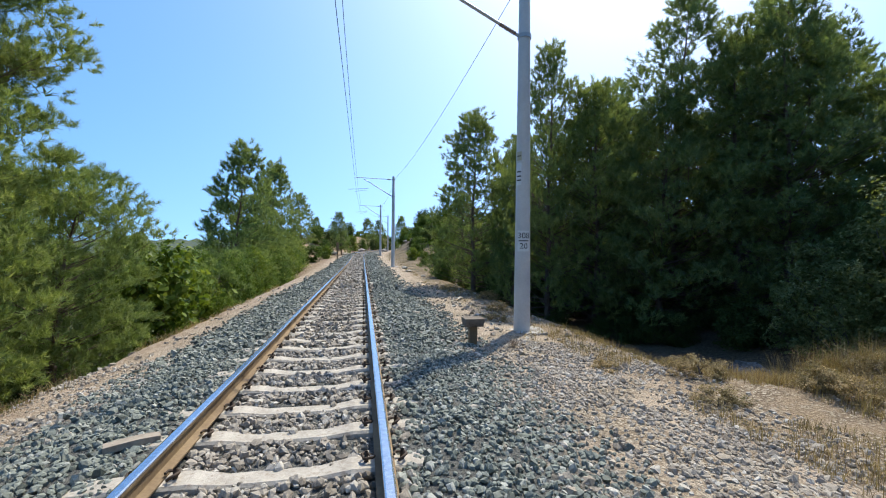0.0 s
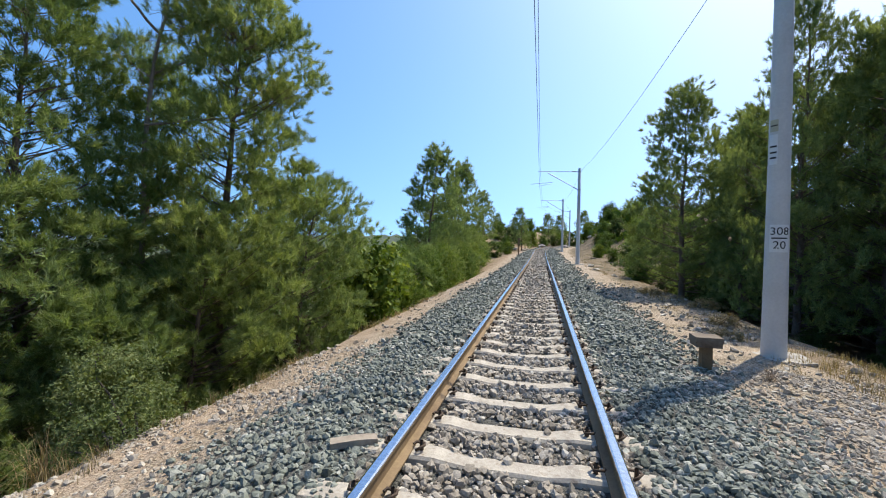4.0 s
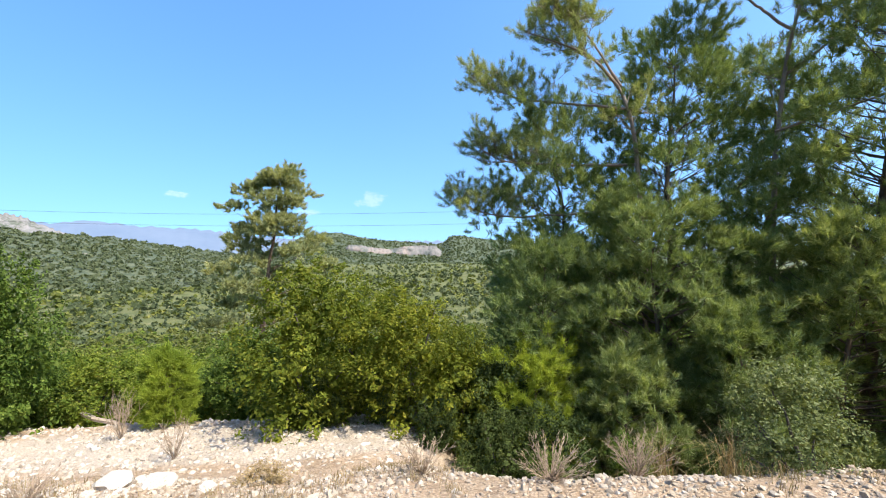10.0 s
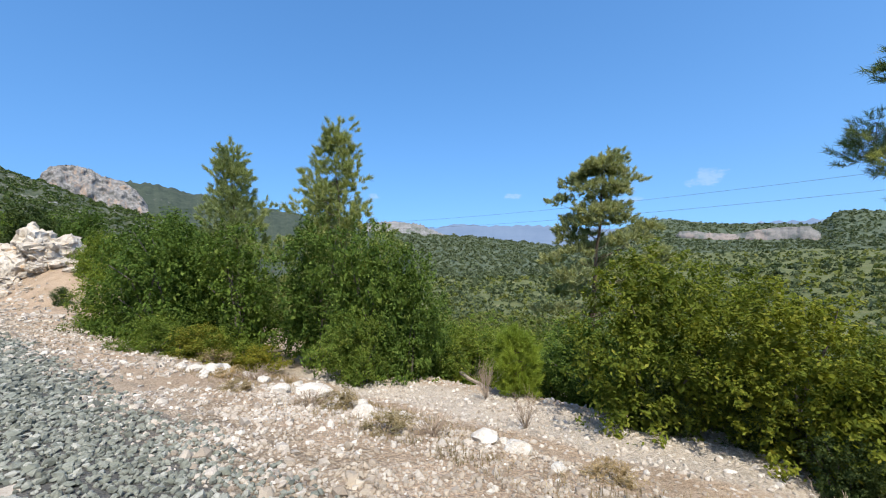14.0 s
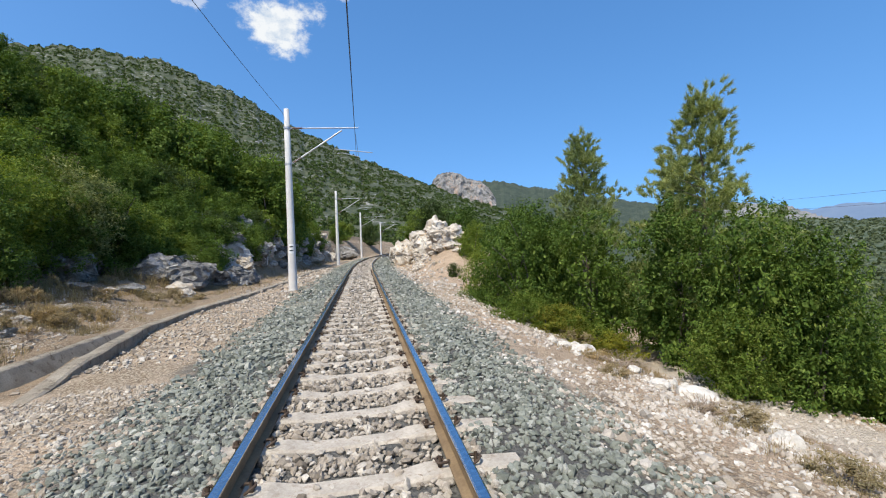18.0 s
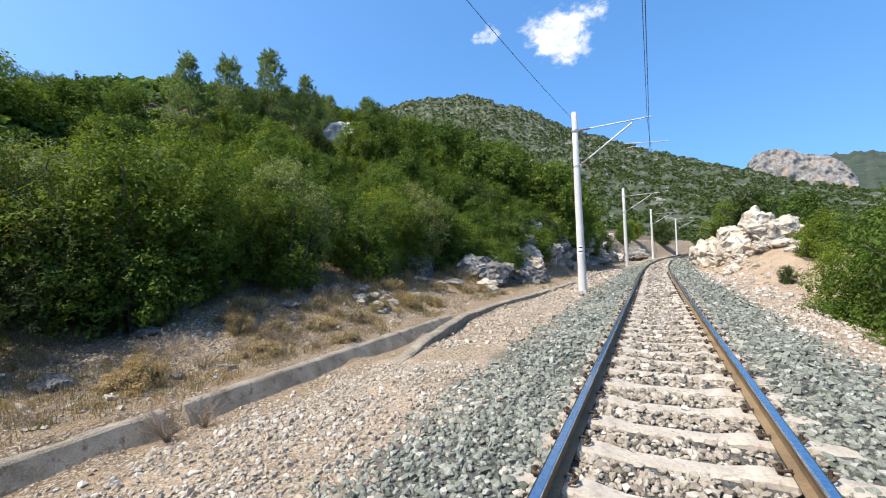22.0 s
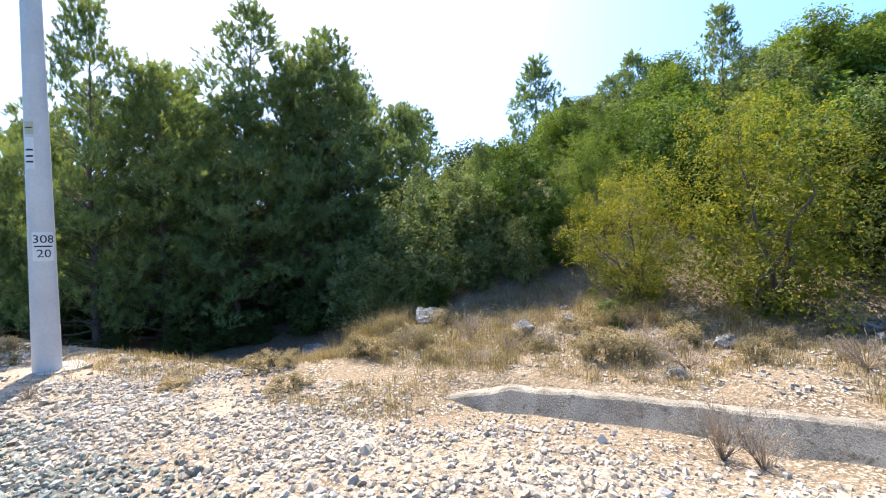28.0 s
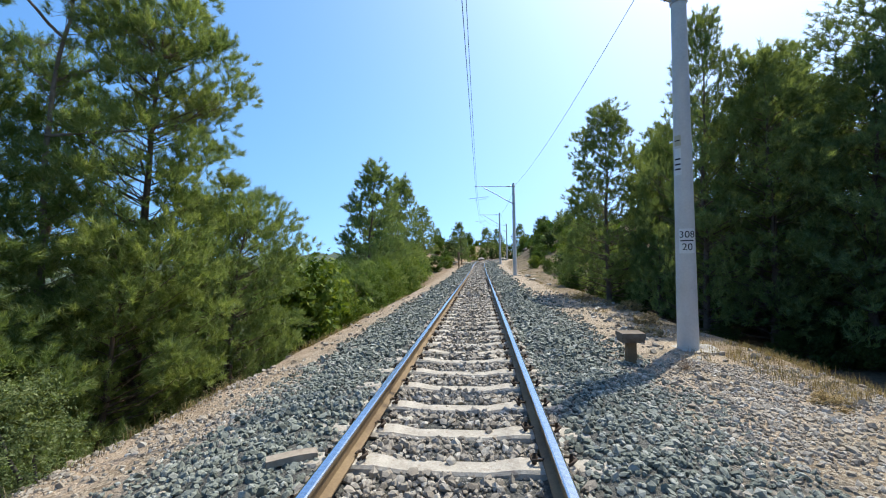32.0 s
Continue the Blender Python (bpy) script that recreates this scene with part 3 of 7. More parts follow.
def buried(x, y):
    """Stones that leave the sleeper ends bare here and there on the valley side."""
    on = np.abs((y + 62.23 + 0.306) % 0.612 - 0.306) < 0.1
    return ~(on & (x < -0.8) & (x > -1.24) & (y < 1) & (rng.uniform(size=len(x)) < 0.8))


for lo, hi in ((0.78, 3.1), (-3.1, -0.78)):
    k = shoulder_keep
    for y0, y1, dens, size in ((-6, 7, 500, 0.0225), (-14, -6, 270, 0.03), (7, 16, 260, 0.031), (-34, -14, 60, 0.046), (16, 40, 60, 0.046), (40, 80, 22, 0.07), (-64, -34, 20, 0.07)):
        ballast_zones.append((int(dens * (hi - lo) * (y1 - y0)), lo, hi, y0, y1, size, lambda x, y, k=k: k(x, y) & bed_keep(x, y) & buried(x, y), 0.0))
stone_field("ballast", M_BALLAST, "grey-green crushed ballast stones beside the rails", ballast_zones)
bed_zones = []
for y0, y1, dens, size in ((-6, 7, 640, 0.021), (-14, -6, 300, 0.028), (7, 16, 300, 0.028), (-34, -14, 70, 0.045), (16, 40, 70, 0.045), (40, 80, 24, 0.065), (-64, -34, 24, 0.065)):
    bed_zones.append((int(dens * 1.9 * (y1 - y0)), -0.95, 0.95, y0, y1, size, bed_keep, 0.3 if abs(y0) < 17 else 0.0))
stone_field("track_bed_stones", M_BED, "brownish stones filling the track between the sleepers", bed_zones)
lime_zones = []


def patchy(keep):
    return lambda x, y: keep(x, y) & (rng.uniform(size=len(x)) < np.clip(0.62 + 0.9 * wob(x, y, 0.75, 6), 0.28, 1.0))


k1, k2 = patchy(edge_keep(1.6, 5.7, 1.1)), patchy(edge_keep(-6.2, -1.9, 0.9))
k3 = lambda x, y: k2(x, y) & (rng.uniform(size=len(x)) < 1 - sstep(-4.5, -1.5, y))
k4 = lambda x, y: k2(x, y) & (rng.uniform(size=len(x)) < sstep(-4.5, -1.5, y) * np.where(y > 0, 0.5, 0.75))
chalk_zones = []
for k, lo, hi, zones in ((k1, 1.6, 5.7, lime_zones), (k3, -6.2, -1.9, chalk_zones), (k4, -6.2, -1.9, lime_zones)):
    for y0, y1, dens, size in ((-7, 8, 640, 0.0185), (-7, 8, 60, 0.027), (-12, 0, 0 if lo > 0 else 16, 0.042), (-20, -8, 120, 0.03), (8, 22, 26, 0.036), (-40, -20, 22, 0.06)):
        d = dens * (0.8 if lo < 0 else 1)
        zones.append((int(d * (hi - lo) * (y1 - y0)), lo, hi, y0, y1, size, k, -0.25))
lime_zones.append((9000, 6.2, 11, -16, 6, 0.02, edge_keep(6.2, 11, 0.5), -0.3))
lime_zones.append((260, 6.2, 11, -16, 6, 0.045, edge_keep(6.2, 11, 0.5), -0.3))
chalk_zones.append((3000, -10.2, -6.2, -9, 1, 0.03, edge_keep(-10.2, -6.2, 0.8), -0.4))
stone_field("pale_gravel", M_CHALK, "pale limestone gravel on the valley shoulder", chalk_zones)
stone_field("limestone_gravel", M_LIME, "pale limestone rubble on the embankment shoulder", lime_zones)

# ---- overhead line ----


def mast(x, y):
    z0 = gz(x, y) - 0.03
    up = 1.0 if y > 0 else 0.0
    MAST_H = 8.55 if y > 0 else 8.1
    to_track = float(centre(y)) - x
    ob = thing("catenary_mast", "tall tapered pale concrete mast carrying the overhead wire", "mast", "masts along the track", at=pose(x, y, z0))
    prof = [(0.0, 0.185), (2.0, 0.168), (5.0, 0.145), (MAST_H - 0.02, 0.118), (MAST_H, 0.1)]
    mesh_ob("shaft", tube_mesh("shaft", [([(0, 0, h) for h, r in prof] + [(0, 0, MAST_H + 0.001)], [r for h, r in prof] + [0.001])], 20), M_MAST, ob)
    bm = bmesh.new()
    bmesh.ops.create_cube(bm, size=1, matrix=Matrix.Translation((0.1, 0, 0.0)) @ Matrix.Diagonal((0.8, 0.62, 0.1, 1)))
    bmesh.ops.subdivide_edges(bm, edges=bm.edges[:], cuts=3, use_grid_fill=True)
    for v_ in bm.verts:
        v_.co += Vector(noise.noise_vector(v_.co * 6.0 + Vector((x, y, 0)))) * 0.07
    part("footing", bm, M_CONCRETE, ob, "pale rough concrete footing")
    d = to_track
    s_ = 1 if d > 0 else -1
    top, low = 7.25 + up, 5.65 + up
    tip = d + 0.15 * s_
    mesh_ob("top_tube", tube_mesh("top_tube", [([(s_ * 0.1, 0, top), (tip, 0, top + 0.08)], [0.028, 0.028])], 8), M_GALV, ob)
    mesh_ob("strut", tube_mesh("strut", [([(s_ * 0.1, 0, low), (d * 0.8, 0, top - 0.05)], [0.035, 0.035])], 8), M_GALV, ob)
    mesh_ob("registration_arm", tube_mesh("registration_arm", [([(d * 0.68, 0, 6.35 + up), (d + 0.75 * s_, 0, 6.2 + up)], [0.02, 0.02]), ([(d * 0.72, 0, 6.15 + up), (d * 0.8, 0, 6.18 + up), (d + 0.15 * s_, 0, 6.0 + up)], [0.015, 0.015, 0.015])], 6), M_GALV, ob)
    for nm, p, q in (("insulator", (0.12, top, 0.5), None), ("insulator", (0.12, low, 0.5), None)):
        zz = p[1]
        pts, rr = [], []
        dirv = np.array([tip, 0, top + 0.08]) - np.array([s_ * 0.1, 0, top]) if zz == top else np.array([d * 0.8, 0, top - 0.05]) - np.array([s_ * 0.1, 0, low])
        dirv = dirv / np.linalg.norm(dirv)
        o = np.array([s_ * 0.1, 0, zz])
        for i in range(15):
            pts.append(o + dirv * (0.12 + i * 0.03))
            rr.append(0.055 if i % 2 else 0.03)
        mesh_ob(nm, tube_mesh(nm, [(pts, rr)], 8), M_PORCELAIN, ob, "ribbed brown insulator")
    for h in (top, low):
        bm = bmesh.new()
        bmesh.ops.create_cone(bm, cap_ends=True, segments=16, radius1=0.155, radius2=0.155, depth=0.09, matrix=Matrix.Translation((0, 0, h)))
        part("clamp_band", bm, M_GALV, ob)
    return ob


MASTS = [(4.12, 9.05), (2.95, -20.0), (2.5, -47.2), (0.05, -75.5), (-4.6, -103.0), (3.4, 39.5), (3.5, 70.0), (6.5, 100.0)]
mast_obs = [mast(x, y) for x, y in MASTS]


def text_mesh(name, body, size):
    cu = bpy.data.curves.new(name, 'FONT')
    cu.body, cu.size, cu.extrude, cu.align_x, cu.align_y = body, size, 0.0006, 'CENTER', 'CENTER'
    ob = bpy.data.objects.new(name, cu)
    scene.collection.objects.link(ob)
    bpy.context.view_layer.update()
    me = bpy.data.meshes.new_from_object(ob.evaluated_get(bpy.context.evaluated_depsgraph_get()))
    bpy.data.objects.remove(ob)
    me.name = name
    return me


def plain(name, col, rough=0.6):
    m, nt_, b_ = mat(name, rough)
    v_ = coords(nt_)
    nt_.links.new(mix(nt_, 0.25, col, ramp(nt_, noise_tex(nt_, 35, 4, 0.6, v_), [(0.3, tuple(c * 0.6 for c in col)), (0.7, col)])), b_.inputs["Base Color"])
    return m


M_WHITE, M_BLACK, M_YEL = plain("white_enamel", (0.75, 0.75, 0.73)), plain("black_paint", (0.02, 0.02, 0.02)), plain("faded_yellow_paint", (0.5, 0.46, 0.32))


def mast_plate(ob, z, ang, w, h, material, lines, name="number_plate", label="white kilometre plate with black figures"):
    """A plate bent round the shaft, facing ang degrees from +x, with writing."""
    r = np.interp(z, [0, 2, 5, 8], [0.185, 0.168, 0.145, 0.118]) + 0.004
    half = w / 2 / r
    n = 9
    a = radians(ang) + np.linspace(-half, half, n)
    V = [(rr * math.cos(t), rr * math.sin(t), z + dz) for rr in (r, r + 0.003) for dz in (-h / 2, h / 2) for t in a]
    Fc = []
    for i in range(n - 1):
        Fc += [(2 * n + i, 2 * n + i + 1, 3 * n + i + 1, 3 * n + i), (i + 1, i, n + i, n + i + 1)]
        Fc += [(i, i + 1, 2 * n + i + 1, 2 * n + i), (n + i + 1, n + i, 3 * n + i, 3 * n + i + 1)]
    Fc += [(0, 2 * n, 3 * n, n), (n - 1, 2 * n - 1, 4 * n - 1, 3 * n - 1)]
    me = bpy.data.meshes.new(name)
    me.from_pydata(V, [], Fc)
    plate = mesh_ob(name, me, material, ob, label)
    for body, dz, size in lines:
        if body == "-":
            bm = bmesh.new()
            bmesh.ops.create_grid(bm, x_segments=8, y_segments=1, size=0.5)
            bmesh.ops.scale(bm, verts=bm.verts, vec=(w * 0.8, size, 1))
            tm = bpy.data.meshes.new("bar")
            bm.to_mesh(tm)
            bm.free()
        else:
            tm = text_mesh("figures", body, size)
        for v_ in tm.vertices:
            t = radians(ang) + v_.co.x / r
            v_.co = ((r + 0.0055 + v_.co.z) * math.cos(t), (r + 0.0055 + v_.co.z) * math.sin(t), z + dz + v_.co.y)
        mesh_ob("bar" if body == "-" else "figures", tm, M_BLACK, plate, "black")
    return plate


mast_plate(mast_obs[0], 2.06, 256, 0.28, 0.46, M_WHITE, (("308", 0.115, 0.18), ("-", 0.005, 0.022), ("20", -0.115, 0.18)))
mast_plate(mast_obs[0], 3.55, 212, 0.13, 0.5, M_WHITE, (("-", 0.05, 0.03), ("-", -0.05, 0.03), ("-", -0.14, 0.03)), "warning_plate", "faded grey-white warning plate")
mast_plate(mast_obs[0], 3.95, 212, 0.13, 0.2, M_YEL, (("-", 0.0, 0.02),), "danger_sign", "small yellow danger sign")
mast_plate(mast_obs[1], 1.9, 95, 0.2, 0.42, M_WHITE, (("-", 0.09, 0.05), ("-", -0.08, 0.05)))

# wires
order = sorted(MASTS, key=lambda p: p[1])


def wire(name, label, pts_of, sag, radius):
    for (xa, ya), (xb, yb) in zip(order[:-1], order[1:]):
        a, b = np.array(pts_of(xa, ya)), np.array(pts_of(xb, yb))
        t = np.linspace(0, 1, 13)[:, None]
        p = a + (b - a) * t
        p[:, 2] -= sag * 4 * (t * (1 - t))[:, 0]
        tagged(mesh_ob(name, tube_mesh(name, [(p, [radius] * 13)], 5), M_WIRE), label, "wire", "overhead wires")


wire("messenger_wire", "dark stranded wire hung over the track", lambda x, y: (float(centre(y)) + 0.02, y, gz(x, y) + 7.3 + 1.0 * (y > 0)), 0.35, 0.009)
wire("contact_wire", "straight dark contact wire above the track", lambda x, y: (float(centre(y)) - 0.02, y, gz(x, y) + 6.0 + 1.0 * (y > 0)), 0.0, 0.009)
wire("feeder_wire", "dark wire sagging from mast top to mast top", lambda x, y: (x + 0.2, y, gz(x, y) + 7.95 + 0.45 * (y > 0)), 0.5, 0.009)

# ---- trees ----


def grow_long_pine(name, h, rad, seed, bare=0.08, lean=(0, 0), needle=0.12, nwidth=0.009, target=60000, peak=0.4, clumps=120, R=0.5, shoots=16, flat=0.72, shoot=0.19, thick=1.0, hollow=0.3, point=0.0):
    """A pine with a rounded, uneven crown: curved limbs carrying brushy heads of long needles."""
    rng = np.random.default_rng(seed)
    k = 10
    t = np.linspace(0, 1, k)
    wig = np.cumsum(rng.normal(0, 0.011 * h, (k, 2)), 0) * t[:, None]
    trunk = np.column_stack([wig[:, 0] + lean[0] * t ** 1.5, wig[:, 1] + lean[1] * t ** 1.5, t * h * 0.96])
    lines = [(trunk, (0.013 * h + 0.02) * thick * (1 - t * 0.93))]
    limbs, sp, sd, hearts = [], [], [], []
    az = rng.uniform(0, 6.28)
    up = np.array([0, 0, 1.0])
    lobe = rng.uniform(0.7, 1.2, 20)

    def stem_at(z):
        return np.array([np.interp(z, trunk[:, 2], trunk[:, j]) for j in range(3)])

    for i in range(clumps):
        f = bare + (1.0 - bare) * (i + rng.uniform(0, 1)) / clumps
        az += 2.4 + rng.normal(0, 0.3)
        prof = 0.8 + 0.2 * f / peak if f < peak else math.sqrt(max(0.02, 1 - ((f - peak) / (1.05 - peak)) ** 2))
        if point and f > peak:
            prof = max(0.06, 1 - (f - peak) / (1 - peak)) ** point
        q = rad * prof * math.sqrt(rng.uniform(hollow, 1.0)) * lobe[int((az % 6.283) / 6.284 * 5) + 5 * min(3, int(f * 4))]
        out = np.array([math.cos(az), math.sin(az), 0])
        c = stem_at(f * h) + out * q
        c[2] = f * h + rng.normal(0, 0.02 * h)
        zb = max(c[2] - (0.2 + 0.55 * f) * q, bare * h * 0.5)
        b0 = stem_at(zb)
        s = np.linspace(0, 1, 5)[:, None]
        pts = b0 + (c - b0) * s - up * np.sin(s * 3.14) * q * rng.uniform(-0.03, 0.12) + rng.normal(0, 0.02 * q + 0.01, (5, 3)) * s
        limbs.append((pts, (0.007 + 0.007 * q) * (1 - 0.85 * s[:, 0])))
        Rc = R * rng.uniform(0.65, 1.3)
        u = rand_unit(rng, shoots)
        u[:, 2] = np.where(u[:, 2] < -0.3, -u[:, 2], u[:, 2])
        sp.append(c + u * (Rc * rng.uniform(0.1, 1, (shoots, 1)) ** 0.5) * np.array([1, 1, flat + 0.5 * max(0, f - 0.7)]))
        hearts.append(c + rand_unit(rng, 3) * Rc * 0.3)
        dd = u * 0.75 + out * 0.35 + up * 0.6 + rng.normal(0, 0.2, (shoots, 3))
        sd.append(dd / np.linalg.norm(dd, axis=1)[:, None])
    sp, sd = np.concatenate(sp), np.concatenate(sd)
    hearts = np.concatenate(hearts)
    L = shoot * rng.uniform(0.6, 1.3, (len(sp), 1))
    tp = np.concatenate([sp + sd * L * g for g in (0.35, 0.7, 1.0)])
    ta = np.tile(sd, (3, 1))
    per = max(2, int(round(target / len(tp))))
    co, fa = needle_tris(tp, ta, needle, nwidth, per, rng, 0.6)
    # wide inner needles added to block light and darken each head's heart
    c2, f2 = needle_tris(hearts, np.tile(up, (len(hearts), 1)), R * 0.5, R * 0.035, 7, rng, 1.0)
    co, fa = np.concatenate([co, c2]), np.concatenate([fa, f2 + len(co)])
    return tube_mesh(name + "_trunk", lines, 8), tube_mesh(name + "_limbs", limbs, 4), quick_mesh(name + "_needles", co, fa)


def place_tree(name, meshes, mats, label, category, group, m):
    ob = thing(name, label, category, group, at=m)
    for nm, me, mt in zip(("trunk", "limb", "crown"), meshes, mats):
        mesh_ob(nm, me, mt, ob)
    return ob


def grow_shrub(name, w, h, seed, leaves=3500, leaf=0.05, lobes=16, stems=5, clear=0.0, ragged=0.1, broad=False, spray=0.15, under=0.25):
    """A bush: stems, rounded boughs, and on each bough sprays of leaves with dark gaps between them."""
    rng = np.random.default_rng(seed)
    lc, lr = [], []
    for i in range(lobes):
        a, f = i * 2.4 + rng.uniform(-0.5, 0.5), (i + rng.uniform(0, 1)) / lobes
        rr = math.sqrt(rng.uniform(0.12, 1)) * w * 0.42 * math.sin(min(1, under + f * 1.3) * math.pi * 0.5) * (1.0 - 0.6 * max(0, f - 0.5) * 2)
        lc.append((math.cos(a) * rr, math.sin(a) * rr, h * (clear + (0.86 - clear) * f)))
        lr.append(rng.uniform(0.1, 0.24) * min(w, h * 1.2) * (1.1 - 0.35 * f))
    lc, lr = np.array(lc), np.array(lr)
    per = 30 if not broad else 10
    n = max(leaves // per, 12)
    pick = rng.choice(lobes, n, p=lr ** 2 / (lr ** 2).sum())
    d = rand_unit(rng, n)
    d[:, 2] = np.where(d[:, 2] < -0.35, -d[:, 2], d[:, 2])
    c = lc[pick] + d * (lr[pick] * (rng.uniform(0.7, 1.0, n) + np.abs(rng.normal(0, ragged, n))))[:, None] * np.array([1, 1, 0.85])
    ax = d + np.array([0, 0, 0.45]) + rng.normal(0, 0.3, (n, 3))
    ax /= np.linalg.norm(ax, axis=1)[:, None]
    R = spray * rng.uniform(0.6, 1.45, n)
    t = rng.uniform(-0.7, 1.15, (n, per))
    q = rng.normal(0, 1, (n, per, 3)) * (0.42 * (1.25 - 0.75 * np.clip(t, 0, 1)))[:, :, None]
    p = (c[:, None] + (ax[:, None] * t[:, :, None] + q) * R[:, None, None]).reshape(-1, 3)
    p[:, 2] = np.maximum(p[:, 2], 0.03)
    nr = (q * 0.8 + ax[:, None] * 0.6 + np.array([0, 0, 0.35])).reshape(-1, 3)
    co, fa = leaf_quads(p, nr, leaf, leaf * (0.55 if not broad else 0.75), rng, 0.45)
    # larger inner leaves added as a core that blocks light and darkens the gaps
    inner = leaves // 5
    pick = rng.choice(lobes, inner, p=lr ** 2 / (lr ** 2).sum())
    d = rand_unit(rng, inner)
    c2, f2 = leaf_quads(lc[pick] * np.array([0.85, 0.85, 0.9]) + d * (lr[pick] * rng.uniform(0, 0.6, inner))[:, None], d, leaf * 1.7, leaf * 1.1, rng, 0.8)
    c2[:, 2] = np.maximum(c2[:, 2], 0.02)
    co, fa = np.concatenate([co, c2]), np.concatenate([fa, f2 + len(co)])
    lines = []
    for i in range(stems):
        j = rng.integers(lobes)
        tgt = lc[j]
        s = np.linspace(0, 1, 6)[:, None]
        b0 = np.array([rng.normal(0, 0.06 * w), rng.normal(0, 0.06 * w), -0.05])
        pts = b0 + (tgt - b0) * s + rng.normal(0, 0.03 * h, (6, 3)) * s
        pts[:, 2] = b0[2] + (tgt[2] - b0[2]) * s[:, 0] ** 0.8
        lines.append((pts, (0.012 + 0.01 * h) * (1 - 0.8 * s[:, 0])))
    return tube_mesh(name + "_stems", lines, 5), quick_mesh(name + "_leaves", co, fa)


def place_shrub(name, meshes, mats, label, category, group, m):
    ob = thing(name, label, category, group, at=m)
    for nm, me, mt in zip(("stem", "crown"), meshes, mats):
        mesh_ob(nm, me, mt, ob)
    return ob

# ---- pines beside the track, valley side ----
NEAR_PINES = [  # x, y, top above the rails, radius, seed, lean x, lean y, needles, widest at
    (-8.2, 10.2, 7.7, 2.5, 11, 0.2, 0.2, 140000, 0.42),
    (-10.1, 7.2, 6.9, 2.5, 12, -0.2, -0.3, 130000, 0.42),
    (-11.5, 5.2, 4.9, 2.2, 13, -0.2, -0.4, 90000, 0.45),
    (-11.4, 10.8, 6.9, 2.4, 14, 0.2, 0.2, 60000, 0.45),
    (-6.8, 11.9, 3.0, 2.1, 15, 0.2, 0.3, 70000, 0.5),
    (-8.4, 14.6, 3.6, 2.3, 17, 0, 0, 40000, 0.4),
    (-7.5, 8.6, 2.0, 1.9, 18, 0.2, 0, 60000, 0.45),
    (-8.2, 3.0, -0.6, 0.8, 19, 0, 0, 17000, 0.4),
    (-8.8, 5.9, 2.3, 2.1, 20, 0, 0, 70000, 0.45),
    (-9.9, 3.9, 1.3, 1.9, 23, 0, 0, 50000, 0.45),
    (-7.4, 6.6, 0.2, 1.2, 24, 0, 0, 30000, 0.45),
    (-7.6, 4.5, -0.7, 0.8, 16, 0, 0, 16000, 0.45),
]
for x, y, top, r, sd, lx, ly, n, pk in NEAR_PINES:
    h = top - gz(x, y) + 0.1
    me = grow_long_pine("pine", h, r, sd, 0.05, (lx, ly), 0.15, 0.0068, int(n * 1.5), pk, int(8.5 * h * r) if h > 7 else int(10 * h * r), 0.46 if h > 7 else 0.42, hollow=0.14)
    place_tree("pine_tree", me, (M_BARK, M_BARK, M_YOUNG if sd == 19 else M_NEEDLE), "tall green pine with long soft needles on the slope edge" if h > 7 else "bushy green pine with long needles reaching the ground", "tree", "pines on the valley side", pose(x, y, gz(x, y) - 0.1))


def limb_with_tufts(name, branches, seed, n, spread_r, parent_label):
    """Long curved limbs of a pine that fork into side shoots with brushy heads; a branch is its points and its thickness."""
    rng_ = np.random.default_rng(seed)
    lines, tips, axes = [], [], []
    s = np.linspace(0, 1, 24)
    for pts, thick in branches:
        pts = np.array(pts, float)
        t = np.linspace(0, 1, len(pts))
        line = np.column_stack([np.interp(s, t, pts[:, i]) for i in range(3)])
        for _ in range(3):
            line[1:-1] = (line[1:-1] + line[:-2] + line[2:]) / 3
        line += np.cumsum(rng_.normal(0, 0.012, (24, 3)), 0)
        lines.append((line, thick * (1 - 0.85 * s) + 0.006))
        ahead = (line[-1] - line[12]) / np.linalg.norm(line[-1] - line[12])
        for k_ in range(n):
            w = 1.0 if k_ < 2 else rng_.uniform(0.4, 1) ** 0.8
            q = np.array([np.interp(w, s, line[:, i]) for i in range(3)])
            d = rand_unit(rng_, 1)[0] * np.array([1, 1, 0.55]) + ahead * 0.55 + np.array([0, 0, 0.3])
            e = q + d / np.linalg.norm(d) * (rng_.uniform(0.25, spread_r) if k_ > 1 else 0.1) * (1.25 - 0.6 * w)
            lines.append((np.array([q, (q + e) / 2 - np.array([0, 0, 0.04]), e]), [0.013, 0.009, 0.005]))
            m = 7
            u = rand_unit(rng_, m) * np.array([1, 1, 0.7])
            sp = e + u * rng_.uniform(0.1, 0.42, (m, 1))
            dd = u * 0.7 + d * 0.4 + np.array([0, 0, 0.55])
            dd /= np.linalg.norm(dd, axis=1)[:, None]
            lines += [(np.array([e, g, g + f * 0.15]), [0.005, 0.004, 0.003]) for g, f in zip(sp, dd)]
            tips.append(np.concatenate([sp + dd * f for f in (0.05, 0.12, 0.19)]))
            axes.append(np.tile(dd, (3, 1)))
    co, fa = needle_tris(np.concatenate(tips), np.concatenate(axes), 0.14, 0.0055, 20, rng_, 0.7)
    ob = thing(name, parent_label, "tree", "pines on the valley side", at=pose(0, 0, 0))
    mesh_ob("limb", tube_mesh("limb", lines, 5), M_BARKP, ob)
    mesh_ob("crown", quick_mesh("crown", co, fa), M_NEEDLE_L, ob)
    return ob


